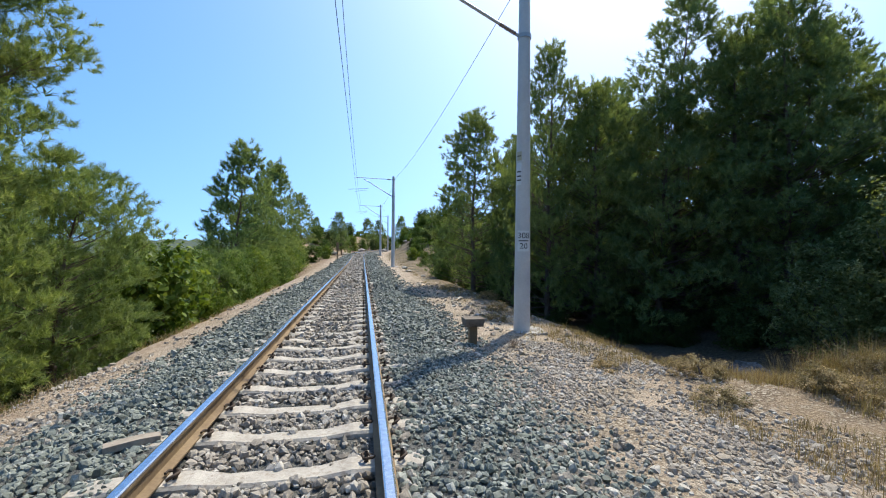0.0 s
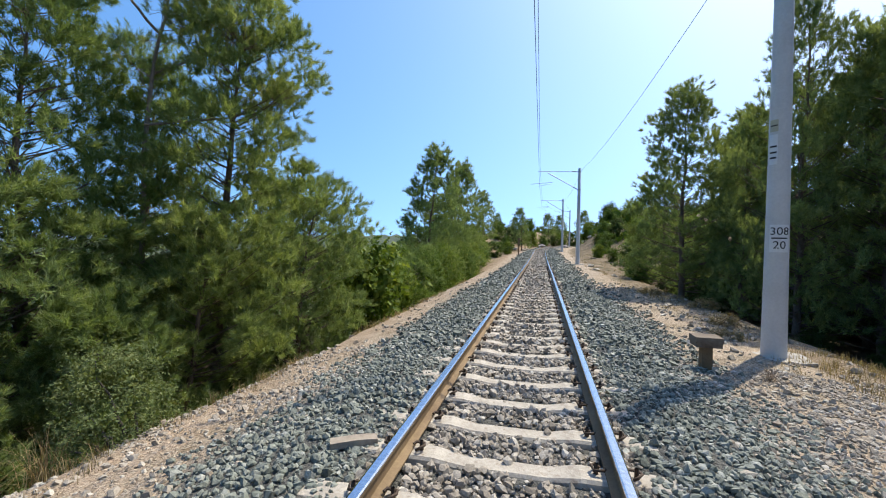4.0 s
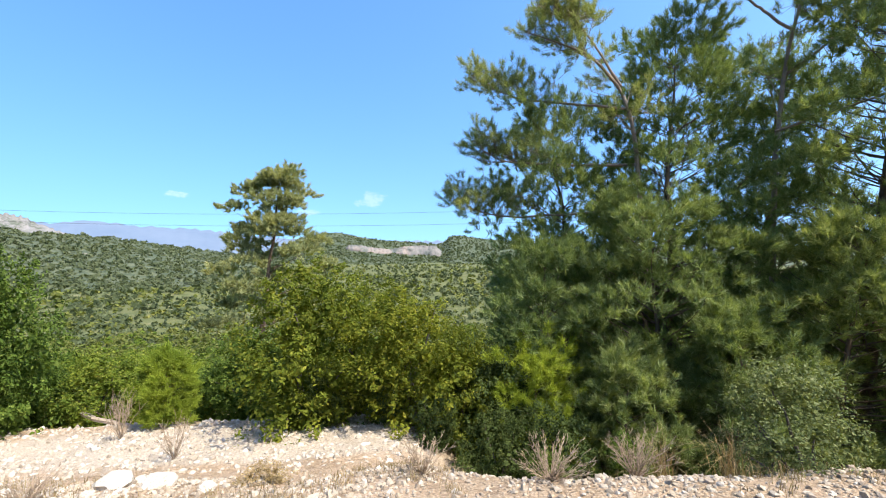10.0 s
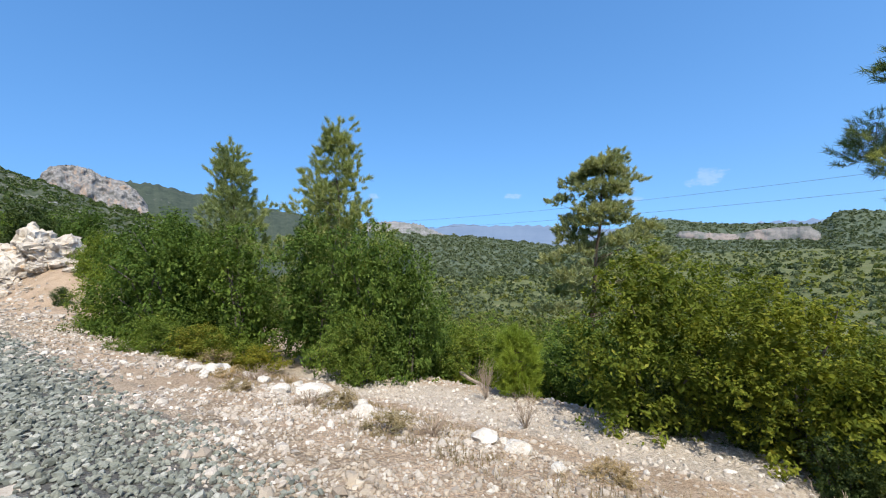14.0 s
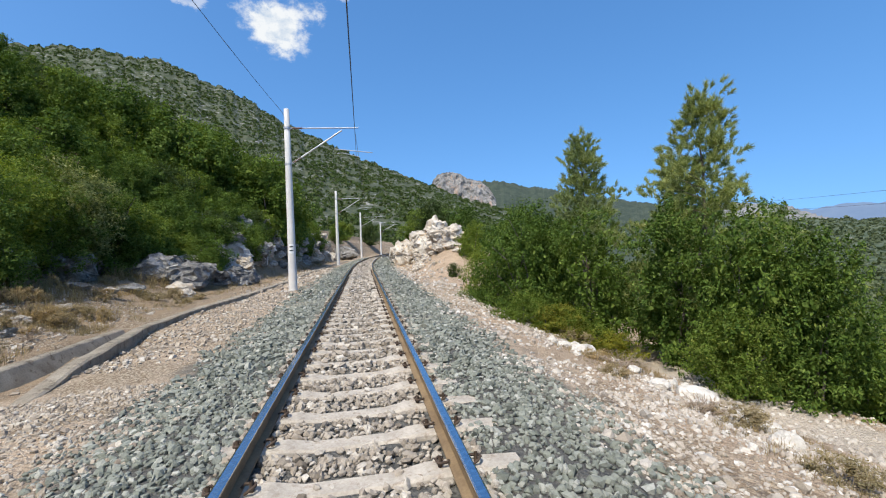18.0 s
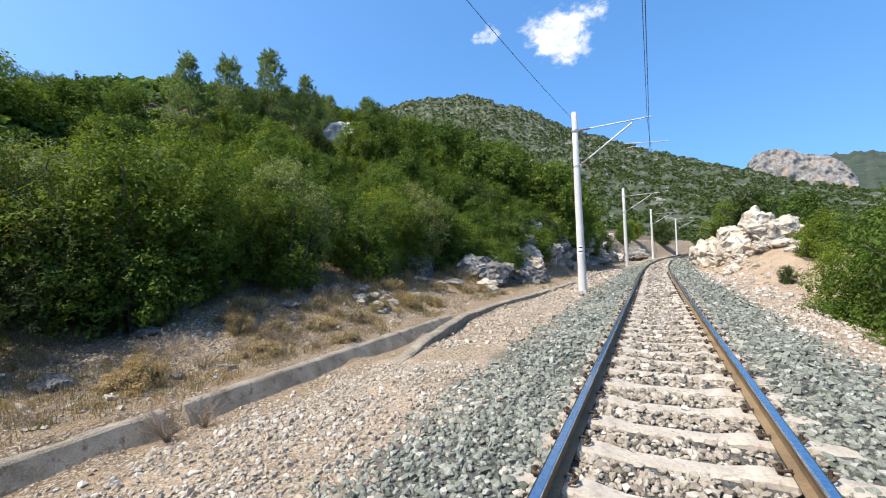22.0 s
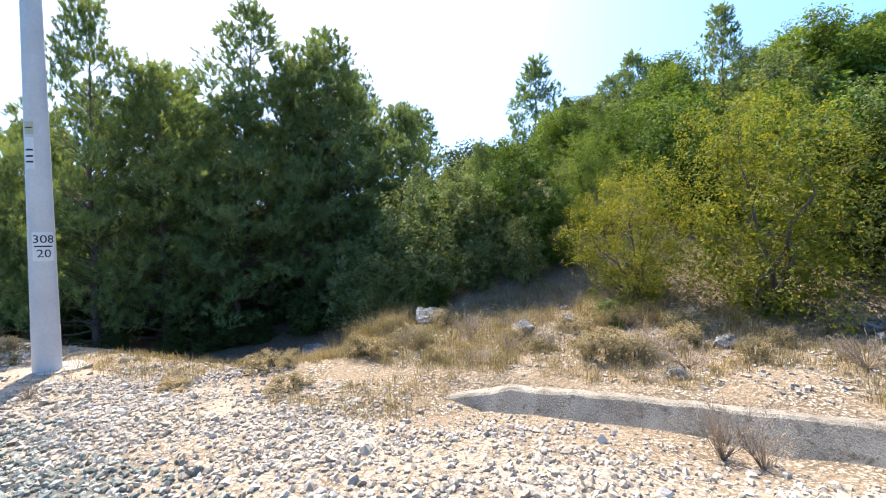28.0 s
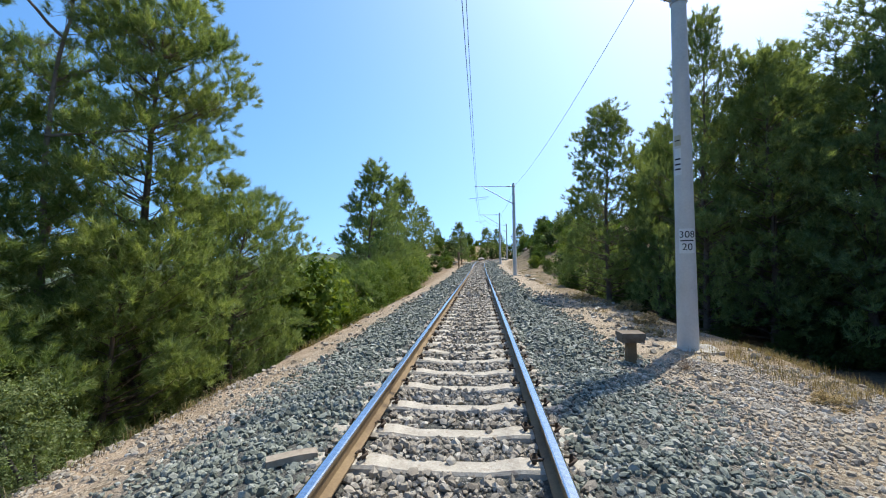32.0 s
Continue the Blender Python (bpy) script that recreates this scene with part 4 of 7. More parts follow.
M_BARKP = two_scale("pale_pine_bark", [(0.3, (0.16, 0.115, 0.085)), (0.7, (0.36, 0.29, 0.23))], 20, 3, 0.9, 0.5, 0.01)
zt = gz(-9.9, 6.4)
limb_with_tufts("leaning_pine", [
    ([(-9.9, 6.4, zt - 0.1), (-9.7, 6.2, zt + 3.5), (-9.5, 5.8, 4.6), (-9.8, 4.9, 6.0), (-10.3, 3.5, 6.7)], 0.075),
    ([(-9.5, 5.8, 4.6), (-10.2, 4.4, 5.0), (-10.7, 3.3, 5.2), (-11.0, 2.5, 5.8)], 0.035),
    ([(-9.6, 5.5, 5.2), (-9.9, 4.9, 6.6), (-10.1, 4.2, 7.2)], 0.03),
    ([(-9.7, 6.1, 3.4), (-10.4, 4.2, 3.5), (-10.8, 3.0, 3.6), (-11.0, 2.3, 4.0)], 0.035),
    ([(-9.7, 6.2, 2.4), (-10.6, 3.8, 2.2), (-11.2, 2.7, 2.3), (-11.4, 2.0, 2.7)], 0.035)], 21, 26, 0.95, "thin leaning pine with curved pale limbs and sparse tufts")
limb_with_tufts("leaning_pine", [
    ([(-8.9, 8.6, gz(-8.9, 8.6) - 0.1), (-8.8, 8.7, 3.5), (-8.6, 8.9, 6.2), (-8.4, 9.2, 7.8)], 0.07),
    ([(-8.7, 8.8, 5.2), (-8.2, 9.9, 6.2), (-7.6, 10.9, 6.9)], 0.03),
    ([(-8.8, 8.7, 4.0), (-7.9, 10.2, 4.5), (-7.2, 11.4, 5.4)], 0.03),
    ([(-8.6, 8.9, 6.2), (-8.9, 8.0, 7.0), (-9.1, 7.5, 7.6)], 0.03)], 22, 24, 0.9, "thin upright pine with pale upturned tufts")

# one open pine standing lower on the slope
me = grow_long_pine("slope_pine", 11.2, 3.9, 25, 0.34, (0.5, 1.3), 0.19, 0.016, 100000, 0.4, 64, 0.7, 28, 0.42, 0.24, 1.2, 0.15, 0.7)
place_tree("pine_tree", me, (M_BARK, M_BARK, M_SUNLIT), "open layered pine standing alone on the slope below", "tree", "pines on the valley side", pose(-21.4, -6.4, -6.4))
# pines behind the bushes, looking back
for x, y, top, r, sd in ((-10.3, -11.2, 5.4, 2.4, 26), (-8.6, -15.0, 5.1, 1.9, 27), (-11.8, -13.6, 3.8, 1.9, 28)):
    h = top - gz(x, y)
    me = grow_long_pine("slim_pine", h, r, sd, 0.1, (0, 0), 0.15, 0.01, 60000, 0.3, 80, 0.46, 14, 1.0, point=0.7, hollow=0.12)
    place_tree("pine_tree", me, (M_BARK, M_BARK, M_NEEDLE_L), "slim light green pine rising out of the bushes", "tree", "pines on the valley side", pose(x, y, gz(x, y) - 0.1))
# young pine by the path
me = grow_long_pine("young_pine", 1.4, 0.42, 29, 0.04, (0, 0), 0.1, 0.006, 30000, 0.4, 55, 0.17, 12, 0.9, 0.11)
place_tree("young_pine", me, (M_BARK, M_BARK, M_YOUNG), "small bright green young pine beside the path", "tree", "", pose(-9.4, -4.3, gz(-9.4, -4.3) - 0.05))

# ---- dark pines behind the mast, hill side ----
dark = [grow_long_pine("dark_pine", h, r, sd, 0.1, (0.2, 0.1), 0.16, 0.011, 72000, 0.38, 190, 0.42, 11, 0.8, point=0.66) for h, r, sd in ((11.9, 3.3, 31), (10.3, 3.0, 32), (8.8, 2.6, 33))]
rng = np.random.default_rng(3)
DARK = [(11.8, 13.6, 0, 1.04), (13.6, 10.8, 1, 0.98), (7.6, 15.2, 1, 1.02), (10.0, 16.2, 2, 0.95), (15.6, 9.0, 2, 0.77), (16.6, 13.0, 0, 0.94), (12.6, 18.5, 1, 1.05), (5.9, 19.8, 2, 0.97), (8.6, 21.0, 2, 0.95), (18.5, 10.2, 1, 0.69), (18.6, 6.6, 2, 0.4), (10.5, 25.0, 1, 0.85), (15.6, 21.0, 0, 0.95), (21.5, 15.0, 0, 0.95), (7.4, 28.5, 2, 0.75), (13.5, 30, 1, 0.8), (14.8, 15.8, 1, 0.8), (9.4, 18.4, 0, 0.75), (17.8, 16.6, 2, 0.9), (14.0, 12.6, 2, 0.95), (12.0, 15.8, 2, 0.95), (7.2, 17.8, 2, 0.8), (24.5, 12.5, 1, 0.8), (12.9, 11.9, 1, 0.95), (10.9, 13.2, 2, 0.95), (9.2, 14.4, 2, 1.0), (15.0, 11.2, 2, 0.95)]
for x, y, v_, s_ in DARK:
    o = place_tree("pine_tree", dark[v_], (M_BARK, M_BARK, M_NEEDLE_D), "dark pine with a bare lower trunk in a dense shaded stand", "tree", "dark pines behind the mast", pose(x, y, gz(x, y) - 0.1, 0, 0, float(rng.uniform(0, 360))))
    slim = 0.68 if x < 7.7 and y < 19 else 1.0
    o.scale = (s_ * slim, s_ * slim, s_)

# ---- shrubs ----
oak = [grow_shrub("oak_bush", 3.4 + 0.4 * (i % 2), 3.3, 40 + i, 13000, 0.045, 20 + 3 * i, 6, ragged=0.15, spray=0.19) for i in range(4)]
oak_tall = [grow_shrub("oak_tall", 3.4, 4.4, 51 + i, 15000, 0.045, 26, 6, 0.06, ragged=0.15, spray=0.19) for i in range(2)]
oak_far = [grow_shrub("oak_bush_far", 3.3, 3.3, 45 + i, 10000, 0.06, 17, ragged=0.16, spray=0.25) for i in range(4)]
oak_small = [grow_shrub("oak_small_leaf", 3.5, 3.7, 48 + i, 15000, 0.042, 32, 7, ragged=0.12, spray=0.14) for i in range(3)]
yellow = [grow_shrub("yellow_bush", 4.4, 4.4, 55 + i, 26000, 0.028, 44, 12, 0.04, 0.2, spray=0.17) for i in range(2)]
fig = [grow_shrub("fig_bush", 3.8, 3.4, 57, 3800, 0.1, 20, broad=True, spray=0.24)]
low = [grow_shrub("low_bush", 1.5, 1.0, 60 + i, 7000, 0.02, 18, ragged=0.22, spray=0.08, under=0.6) for i in range(2)]
thorn = grow_shrub("thorn_bush", 1.35, 1.3, 64, 9000, 0.018, 20, 9, 0.0, 0.2, spray=0.09, under=0.5)


def bush(kind, x, y, s, material, label, name="bush", group="", sz=None):
    rz = (x * 77.7 + y * 31.3) % 360
    o = place_shrub(name, kind, (M_BARKG, material), label, "bush", group, pose(x, y, gz(x, y) - 0.05, 0, 0, rz))
    o.scale = (s, s, sz or s)
    return o


# hillside behind the gutter, row after row up the slope
rng = np.random.default_rng(9)
GREENS = (M_OAK, M_OAK, M_LEAF, M_OAK, M_SCRUB, M_LEAF)
HG = "bushes on the hillside"
for row, (u0, n, s0, near) in enumerate(((12.2, 9, 1.0, True), (15.0, 11, 1.1, True), (18.5, 12, 1.15, False), (22.5, 13, 1.15, False), (27.0, 14, 1.2, False), (33.0, 14, 1.25, False), (40.0, 14, 1.2, False))):
    for i in range(n):
        y = (-3.2 if row == 0 else 5.0 + row) - i * (3.0 + row * 0.55) + rng.normal(0, 0.7)
        x = u0 + rng.normal(0, 0.8) + float(centre(y))
        kind = (oak if near else oak_far)[rng.integers(4)]
        if abs(math.degrees(math.atan2(y, x)) + 51) < 3.6 and 20 < math.hypot(x, y) < 46 and gz(x, y) + 1.6 > 1.4 + 0.27 * math.hypot(x, y):
            continue  # the bare rock pillar stands here
        tone = GREENS[rng.integers(6)]
        bush(kind, x, y, s0 * rng.uniform(0.75, 1.2) * (0.65 if y > 0 else 1.0), M_GREYLEAF if (tone == M_SCRUB and y > -12) or (tone == M_OAK and y > -9 and i % 2) else tone, "dense evergreen bush on the rocky hillside", group=HG)
bush(yellow[0], 10.7, -1.9, 1.0, M_YELLOW, "wide willowy bush with yellowing leaves", "yellowing_bush", HG)
bush(yellow[1], 11.6, -4.6, 0.9, M_GREYLEAF, "wide bush with light grey-green drooping leaves", "bush", HG)
bush(yellow[1], 10.9, 0.4, 0.72, M_YELLOW, "wide willowy bush with yellowing leaves", "yellowing_bush", HG)
bush(oak_small[0], 11.6, 5.6, 1.12, M_GREYLEAF, "grey-green holm oak bush at the edge of the pines", "holm_oak_bush", HG)
bush(oak_small[1], 13.6, 3.6, 0.95, M_OAK, "dark holm oak bush behind dry grass", "holm_oak_bush", HG)
bush(yellow[0], 14.5, 1.6, 0.7, M_LEAF, "bright green bush on the slope", "bush", HG)
bush(oak_small[0], 10.9, -7.4, 0.85, M_OAK, "dark evergreen bush at the foot of the slope", "bush", HG)
bush(oak_small[1], 11.6, -10.6, 0.95, M_OAK, "dark evergreen bush at the foot of the slope", "bush", HG)
bush(oak_small[0], 11.9, -14.5, 0.95, M_OAK, "dark evergreen bush at the foot of the slope", "bush", HG)
for i in range(10):
    y = -5.6 - i * 2.05 + rng.normal(0, 0.4)
    bush(oak_tall[i % 2], 10.6 + rng.normal(0, 0.35) + 0.6 * (i % 2), y, rng.uniform(0.8, 1.12), (M_OAK, M_LEAF, M_OAK, M_GREYLEAF)[i % 4], "dark evergreen bush at the foot of the slope", "bush", HG)
bush(low[0], 9.6, 0.9, 0.5, M_LEAF, "small bright green plant in dry grass", "low_bush", HG)

# added undergrowth: its dark leaf colour stands in for shade under the pines
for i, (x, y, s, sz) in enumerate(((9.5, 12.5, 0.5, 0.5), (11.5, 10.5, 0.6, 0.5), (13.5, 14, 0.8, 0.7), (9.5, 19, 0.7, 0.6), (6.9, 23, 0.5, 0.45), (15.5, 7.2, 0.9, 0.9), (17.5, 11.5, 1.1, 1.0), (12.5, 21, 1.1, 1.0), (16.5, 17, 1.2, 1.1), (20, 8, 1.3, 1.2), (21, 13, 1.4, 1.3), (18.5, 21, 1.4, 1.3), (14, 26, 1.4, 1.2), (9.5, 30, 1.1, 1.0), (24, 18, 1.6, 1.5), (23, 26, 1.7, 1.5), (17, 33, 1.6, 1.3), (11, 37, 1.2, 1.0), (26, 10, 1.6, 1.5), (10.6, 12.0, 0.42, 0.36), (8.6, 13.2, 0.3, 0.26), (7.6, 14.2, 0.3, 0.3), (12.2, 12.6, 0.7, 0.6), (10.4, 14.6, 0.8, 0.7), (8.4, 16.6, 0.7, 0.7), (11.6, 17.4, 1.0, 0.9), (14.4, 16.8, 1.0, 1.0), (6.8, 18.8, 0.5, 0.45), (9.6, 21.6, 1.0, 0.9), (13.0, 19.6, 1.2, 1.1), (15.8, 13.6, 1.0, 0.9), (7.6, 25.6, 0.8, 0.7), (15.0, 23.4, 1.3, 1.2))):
    bush(oak_far[i % 4], x, y, s, M_SCRUB, "undergrowth added under the pines, dark leaves standing for shade", "undergrowth_bush", "undergrowth of the pines", sz)

for i in range(30):
    y = -21.0 - i * 1.05
    u = 10.4 + 2.6 * (i % 3) + rng.normal(0, 0.5) - (0.9 if y < -30 else 0)
    bush(oak_far[i % 4], u + float(centre(y)), y, rng.uniform(0.75, 1.15), GREENS[i % 6], "dense evergreen bush above the railway cutting", group=HG)
for i, (x, y, s) in enumerate(((12.6, 7.4, 0.9), (12.0, 8.8, 0.8), (13.6, 6.2, 0.95), (12.4, 4.6, 0.7), (14.6, 8.0, 0.8), (16.2, 5.4, 0.65), (11.2, 7.6, 0.5), (11.8, 3.2, 0.5), (12.6, 2.4, 0.65), (11.4, 4.3, 0.42), (13.2, 3.4, 0.6), (10.8, 5.4, 0.4), (11.6, 6.2, 0.5))):
    bush(oak_small[i % 3], x, y, s, (M_GREYLEAF, M_GREYLEAF, M_OAK)[i % 3], "grey-green evergreen bush at the edge of the pines", group=HG)
for i, (r, a) in enumerate(((40.0, -49.5), (39.5, -51.5), (40.5, -53.0), (37.5, -50.5), (37.0, -52.4))):
    bush(oak_far[i % 4], r * math.cos(math.radians(a)), r * math.sin(math.radians(a)), 0.42, M_OAK, "low evergreen bush at the foot of the rock pillar", group=HG)
for i, a in enumerate(np.arange(-55.5, -82, -1.5)):
    el = float(np.interp(-a, [54, 57, 60, 67, 75, 79, 82], [19.0, 18.6, 18.2, 17.0, 14.2, 12.0, 9.5])) - (1.5 if i % 3 == 1 else 0)
    r = 41.0 + 3.0 * (i % 3) + rng.normal(0, 0.7)
    x, y = r * math.cos(math.radians(a)), r * math.sin(math.radians(a))
    s = float(np.clip((1.4 + r * math.tan(math.radians(el)) - gz(x, y)) / 3.1, 0.8, 2.3))
    bush(oak_far[i % 4], x, y, s * 0.9, GREENS[(i * 5) % 6], "tall dense evergreen bush high on the hillside", group=HG, sz=s)
for i in range(34):
    y = -24.0 - i * 1.15 + rng.normal(0, 0.3)
    u = 7.3 + rng.uniform(0, 2.4)
    bush(oak_far[i % 4], u + float(centre(y)), y, rng.uniform(0.45, 0.9), GREENS[(i * 7) % 6], "small green bush on the face of the cutting", group="bushes of the cutting")
# clump on the valley side, looking back
VG = "bushes on the valley side"
for x, y, s, sz, kind, mt in ((-5.4, -13.6, 0.95, 1.15, oak_small[0], M_OAK), (-7.0, -12.4, 1.0, 1.2, oak_small[1], M_OAK), (-8.6, -10.4, 1.0, 1.3, oak_small[0], M_OAK), (-8.4, -8.2, 0.85, 1.2, oak_small[1], M_OAK), (-9.9, -9.2, 0.9, 1.25, oak[1], M_LEAF), (-5.6, -16.5, 0.9, 1.0, oak[2], M_OAK), (-6.9, -15.2, 1.0, 1.2, oak[0], M_OAK), (-9.2, -7.5, 0.8, 1.1, oak_small[2], M_OAK), (-7.7, -7.9, 0.55, 0.6, oak[3], M_LEAF), (-6.0, -19.5, 0.9, 0.9, oak[1], M_LEAF), (-9.5, -18, 1.3, 1.2, oak[2], M_OAK)):
    bush(kind, x, y, s, mt, "dense rounded evergreen bush beside the stony path", group=VG, sz=sz)
bush(low[1], -5.9, -11.6, 1.4, M_LEAF, "low spreading bush turning reddish", "low_bush", VG, 1.0)
bush(low[0], -5.0, -12.6, 1.1, M_LEAF, "low spreading bush beside the gravel", "low_bush", VG, 1.0)
bush(low[0], -5.3, -11.2, 1.3, M_YELLOW, "low spreading bush turning reddish", "low_bush", VG, 0.9)
bush(low[1], -4.6, -11.9, 1.1, M_LEAF, "low spreading bush beside the gravel", "low_bush", VG, 0.9)
bush(low[1], -6.5, -10.5, 1.2, M_YELLOW, "low spreading bush turning reddish", "low_bush", VG, 0.8)
# bushes beyond the path
# dark scrub leaves put shade into the colour of some of these
for x, y, s, sz, kind, mt in ((-9.3, -1.5, 1.05, 1.4, oak_small[2], M_LIME_LEAF), (-9.0, 0.6, 0.9, 1.15, oak_small[0], M_LIME_LEAF), (-11.2, -0.6, 1.0, 1.5, oak_small[1], M_LIME_LEAF), (-11.6, -3.4, 0.9, 1.0, oak_small[1], M_OAK), (-10.2, 3.4, 0.7, 0.9, oak_small[1], M_SCRUB), (-11.0, -6.6, 0.75, 0.8, oak_small[2], M_LEAF), (-10.9, -8.0, 0.7, 0.9, oak[2], M_OAK), (-12.6, -4.4, 1.0, 0.9, oak[0], M_OAK), (-13.5, -7.2, 1.1, 0.9, oak[1], M_LEAF), (-12.4, -9.5, 0.9, 0.8, oak[2], M_OAK), (-12.0, 2.0, 0.85, 0.8, oak_small[0], M_SCRUB), (-9.6, 1.6, 0.7, 0.7, oak_small[1], M_SCRUB), (-15.5, -3.0, 1.2, 0.95, oak[3], M_LEAF), (-15, 0.5, 1.2, 1.0, oak[0], M_OAK), (-18, -8.5, 1.4, 1.1, oak[1], M_LEAF), (-17, -12, 1.4, 1.1, oak[2], M_LEAF), (-20, -2, 1.4, 1.1, oak_far[2], M_LEAF), (-19, 4, 1.5, 1.1, oak_far[1], M_OAK), (-24, -9, 1.6, 1.1, oak_far[0], M_LEAF)):
    bush(kind, x, y, s, mt, "rounded green bush on the slope below the path", group=VG, sz=sz * 0.72)
bush(thorn, -4.55, 4.7, 1.0, M_GREYLEAF, "rounded grey-green thorny bush on the shoulder", "thorn_bush", VG, 1.05)
bush(low[1], -4.7, 8.6, 0.45, M_DRY, "small dry brown bush on the shoulder", "dry_bush", VG)
bush(low[0], -5.1, 12.0, 0.7, M_GREYLEAF, "low grey-green bush on the shoulder", "low_bush", VG)
# low bushes whose dark leaves carry the shade under the pines
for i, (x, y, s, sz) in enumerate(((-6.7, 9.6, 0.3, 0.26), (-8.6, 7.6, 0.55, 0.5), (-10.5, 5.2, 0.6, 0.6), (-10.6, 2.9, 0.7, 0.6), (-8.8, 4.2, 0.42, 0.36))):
    bush(oak[i % 4], x, y, s, M_SCRUB, "low bush under the pines with shade put into dark leaves", "undergrowth_bush", VG, sz)
# the dark-leaved ones stand in for shade at the feet of the bushes
for i, (x, y, s, sz, mt) in enumerate(((-7.0, 2.0, 0.42, 0.42, M_SCRUB), (-9.0, -1.2, 0.32, 0.36, M_SCRUB), (-8.9, 0.1, 0.34, 0.36, M_SCRUB), (-8.0, 1.0, 0.3, 0.3, M_SCRUB), (-7.0, 2.8, 0.5, 0.5, M_SCRUB), (-6.1, 3.7, 0.3, 0.32, M_OAK), (-6.3, 5.4, 0.36, 0.36, M_SCRUB), (-6.0, 7.2, 0.26, 0.28, M_OAK), (-8.6, 1.5, 0.62, 0.75, M_LIME_LEAF), (-8.8, 2.2, 0.7, 0.8, M_SCRUB), (-5.6, 2.3, 0.18, 0.2, M_OAK))):
    bush(oak_small[i % 3], x, y, s, mt, "leafy bush hanging over the edge of the shoulder", "undergrowth_bush", VG, sz)
# bushes added to block light behind the trunks, shade in their dark leaves
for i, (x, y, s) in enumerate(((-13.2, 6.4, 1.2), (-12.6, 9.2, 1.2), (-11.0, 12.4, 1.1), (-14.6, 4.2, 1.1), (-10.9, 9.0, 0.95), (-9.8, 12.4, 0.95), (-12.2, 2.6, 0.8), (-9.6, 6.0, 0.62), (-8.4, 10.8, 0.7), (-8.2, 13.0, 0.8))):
    bush(oak_far[i % 4], x, y, s, M_SCRUB, "evergreen bush added behind the pine trunks, dark leaves standing for shade", "undergrowth_bush", VG)
# young bushy pines along the track
bushy = [grow_long_pine("bushy_pine", 5.0, 2.1, 65 + i, 0.03, (0.1, 0), 0.18, 0.017, 15000, 0.35, 75, 0.42, 13) for i in range(2)]
for i, (x, y, s) in enumerate(((-7.6, 20.0, 0.85), (-6.4, 21.8, 0.72), (-7.0, 25.4, 0.85), (-6.3, 29.6, 0.75), (-8.2, 31.0, 1.05), (-6.6, 34.8, 0.8), (-8.4, 38.5, 1.1), (-7.0, 40.5, 0.75), (-9.2, 46.0, 1.1), (-7.8, 53, 0.8), (-11.0, 25.0, 1.2), (-11.0, 19.0, 1.0))):
    o = place_tree("pine_tree", bushy[i % 2], (M_BARK, M_BARK, M_NEEDLE), "young bushy light green pine beside the embankment", "tree", "young pines along the line", pose(x, y, gz(x, y) - 0.1, 0, 0, i * 71.0))
    o.scale = (s, s, s)
# below the rock pillar
rng = np.random.default_rng(63)
for i in range(26):
    r_, a_ = rng.uniform(24, 39), math.radians(rng.uniform(-57, -45))
    x, y = r_ * math.cos(a_), r_ * math.sin(a_)
    if gz(x, y) + 2.0 < 1.4 + 0.275 * r_:
        bush(oak_far[i % 4], x, y, rng.uniform(0.45, 0.62), GREENS[i % 6], "low dense bush below the rock pillar", group=HG)
# the slope behind the holm oaks
rng = np.random.default_rng(61)
for i in range(34):
    r_, a_ = rng.uniform(14.5, 36), math.radians(rng.uniform(-4, 24))
    x, y = r_ * math.cos(a_), r_ * math.sin(a_)
    bush(oak_far[i % 4] if r_ > 20 else oak[i % 4], x, y, rng.uniform(0.7, 1.05), (M_LEAF, M_OAK, M_LEAF, M_GREYLEAF, M_OAK)[i % 5], "dense green bush on the slope behind the holm oaks", group=HG)
# along the track beyond the pines
bush(fig[0], -5.9, 15.7, 1.15, M_FIG, "large green fig bush with broad glossy leaves", "fig_bush", VG, 1.35)
bush(low[1], -4.5, 16.6, 1.0, M_LEAF, "bright green low bush at the ballast edge", "low_bush", VG)
for i, (x, y, s, sz, mt) in enumerate(((-6.6, 20.5, 1.0, 1.2, M_LEAF), (-6.0, 24.0, 0.95, 1.15, M_OAK), (-6.2, 28.0, 1.0, 1.2, M_LEAF), (-6.0, 32.5, 1.0, 1.1, M_OAK), (-6.4, 37.5, 1.1, 1.1, M_LEAF), (-7.4, 43, 1.2, 1.1, M_OAK), (-7.8, 49, 1.3, 1.1, M_OAK), (-9, 22, 1.4, 1.4, M_OAK), (-9, 28, 1.4, 1.4, M_LEAF), (-8, 56, 1.4, 0.9, M_LEAF), (-12, 60, 1.6, 1.1, M_OAK), (-7.0, 64, 1.2, 0.8, M_OAK))):
    bush(oak[i % 4] if y < 34 else oak_far[i % 4], x, y, s, mt, "leafy green bush beside the embankment", group=VG, sz=sz)
far_pine = [grow_long_pine("far_pine", 9.0, 2.7, 35 + i, 0.1, (0.3, 0.1), 0.28, 0.02, 24000, 0.38, 85, 0.62, 12, 0.7, 0.3, point=0.7) for i in range(3)]
FAR_PINES = [(-8.8, 33.5, 8.5, 1.0), (-7.8, 41.0, 9.0, 0.85), (-9.5, 72, 10.0, 1), (-3.5, 84, 8.0, 1), (2.0, 112, 9.0, 1), (14.0, 95, 8.0, 1), (-13, 50, 6.5, 1), (17.0, 70, 5.5, 1), (12.0, 42, 4.5, 1), (11.5, 118, 10, 1), (-6, 100, 7.5, 1), (-11.5, 58, 8.5, 1), (5, 120, 9, 1.1), (-9, 92, 8, 1)]
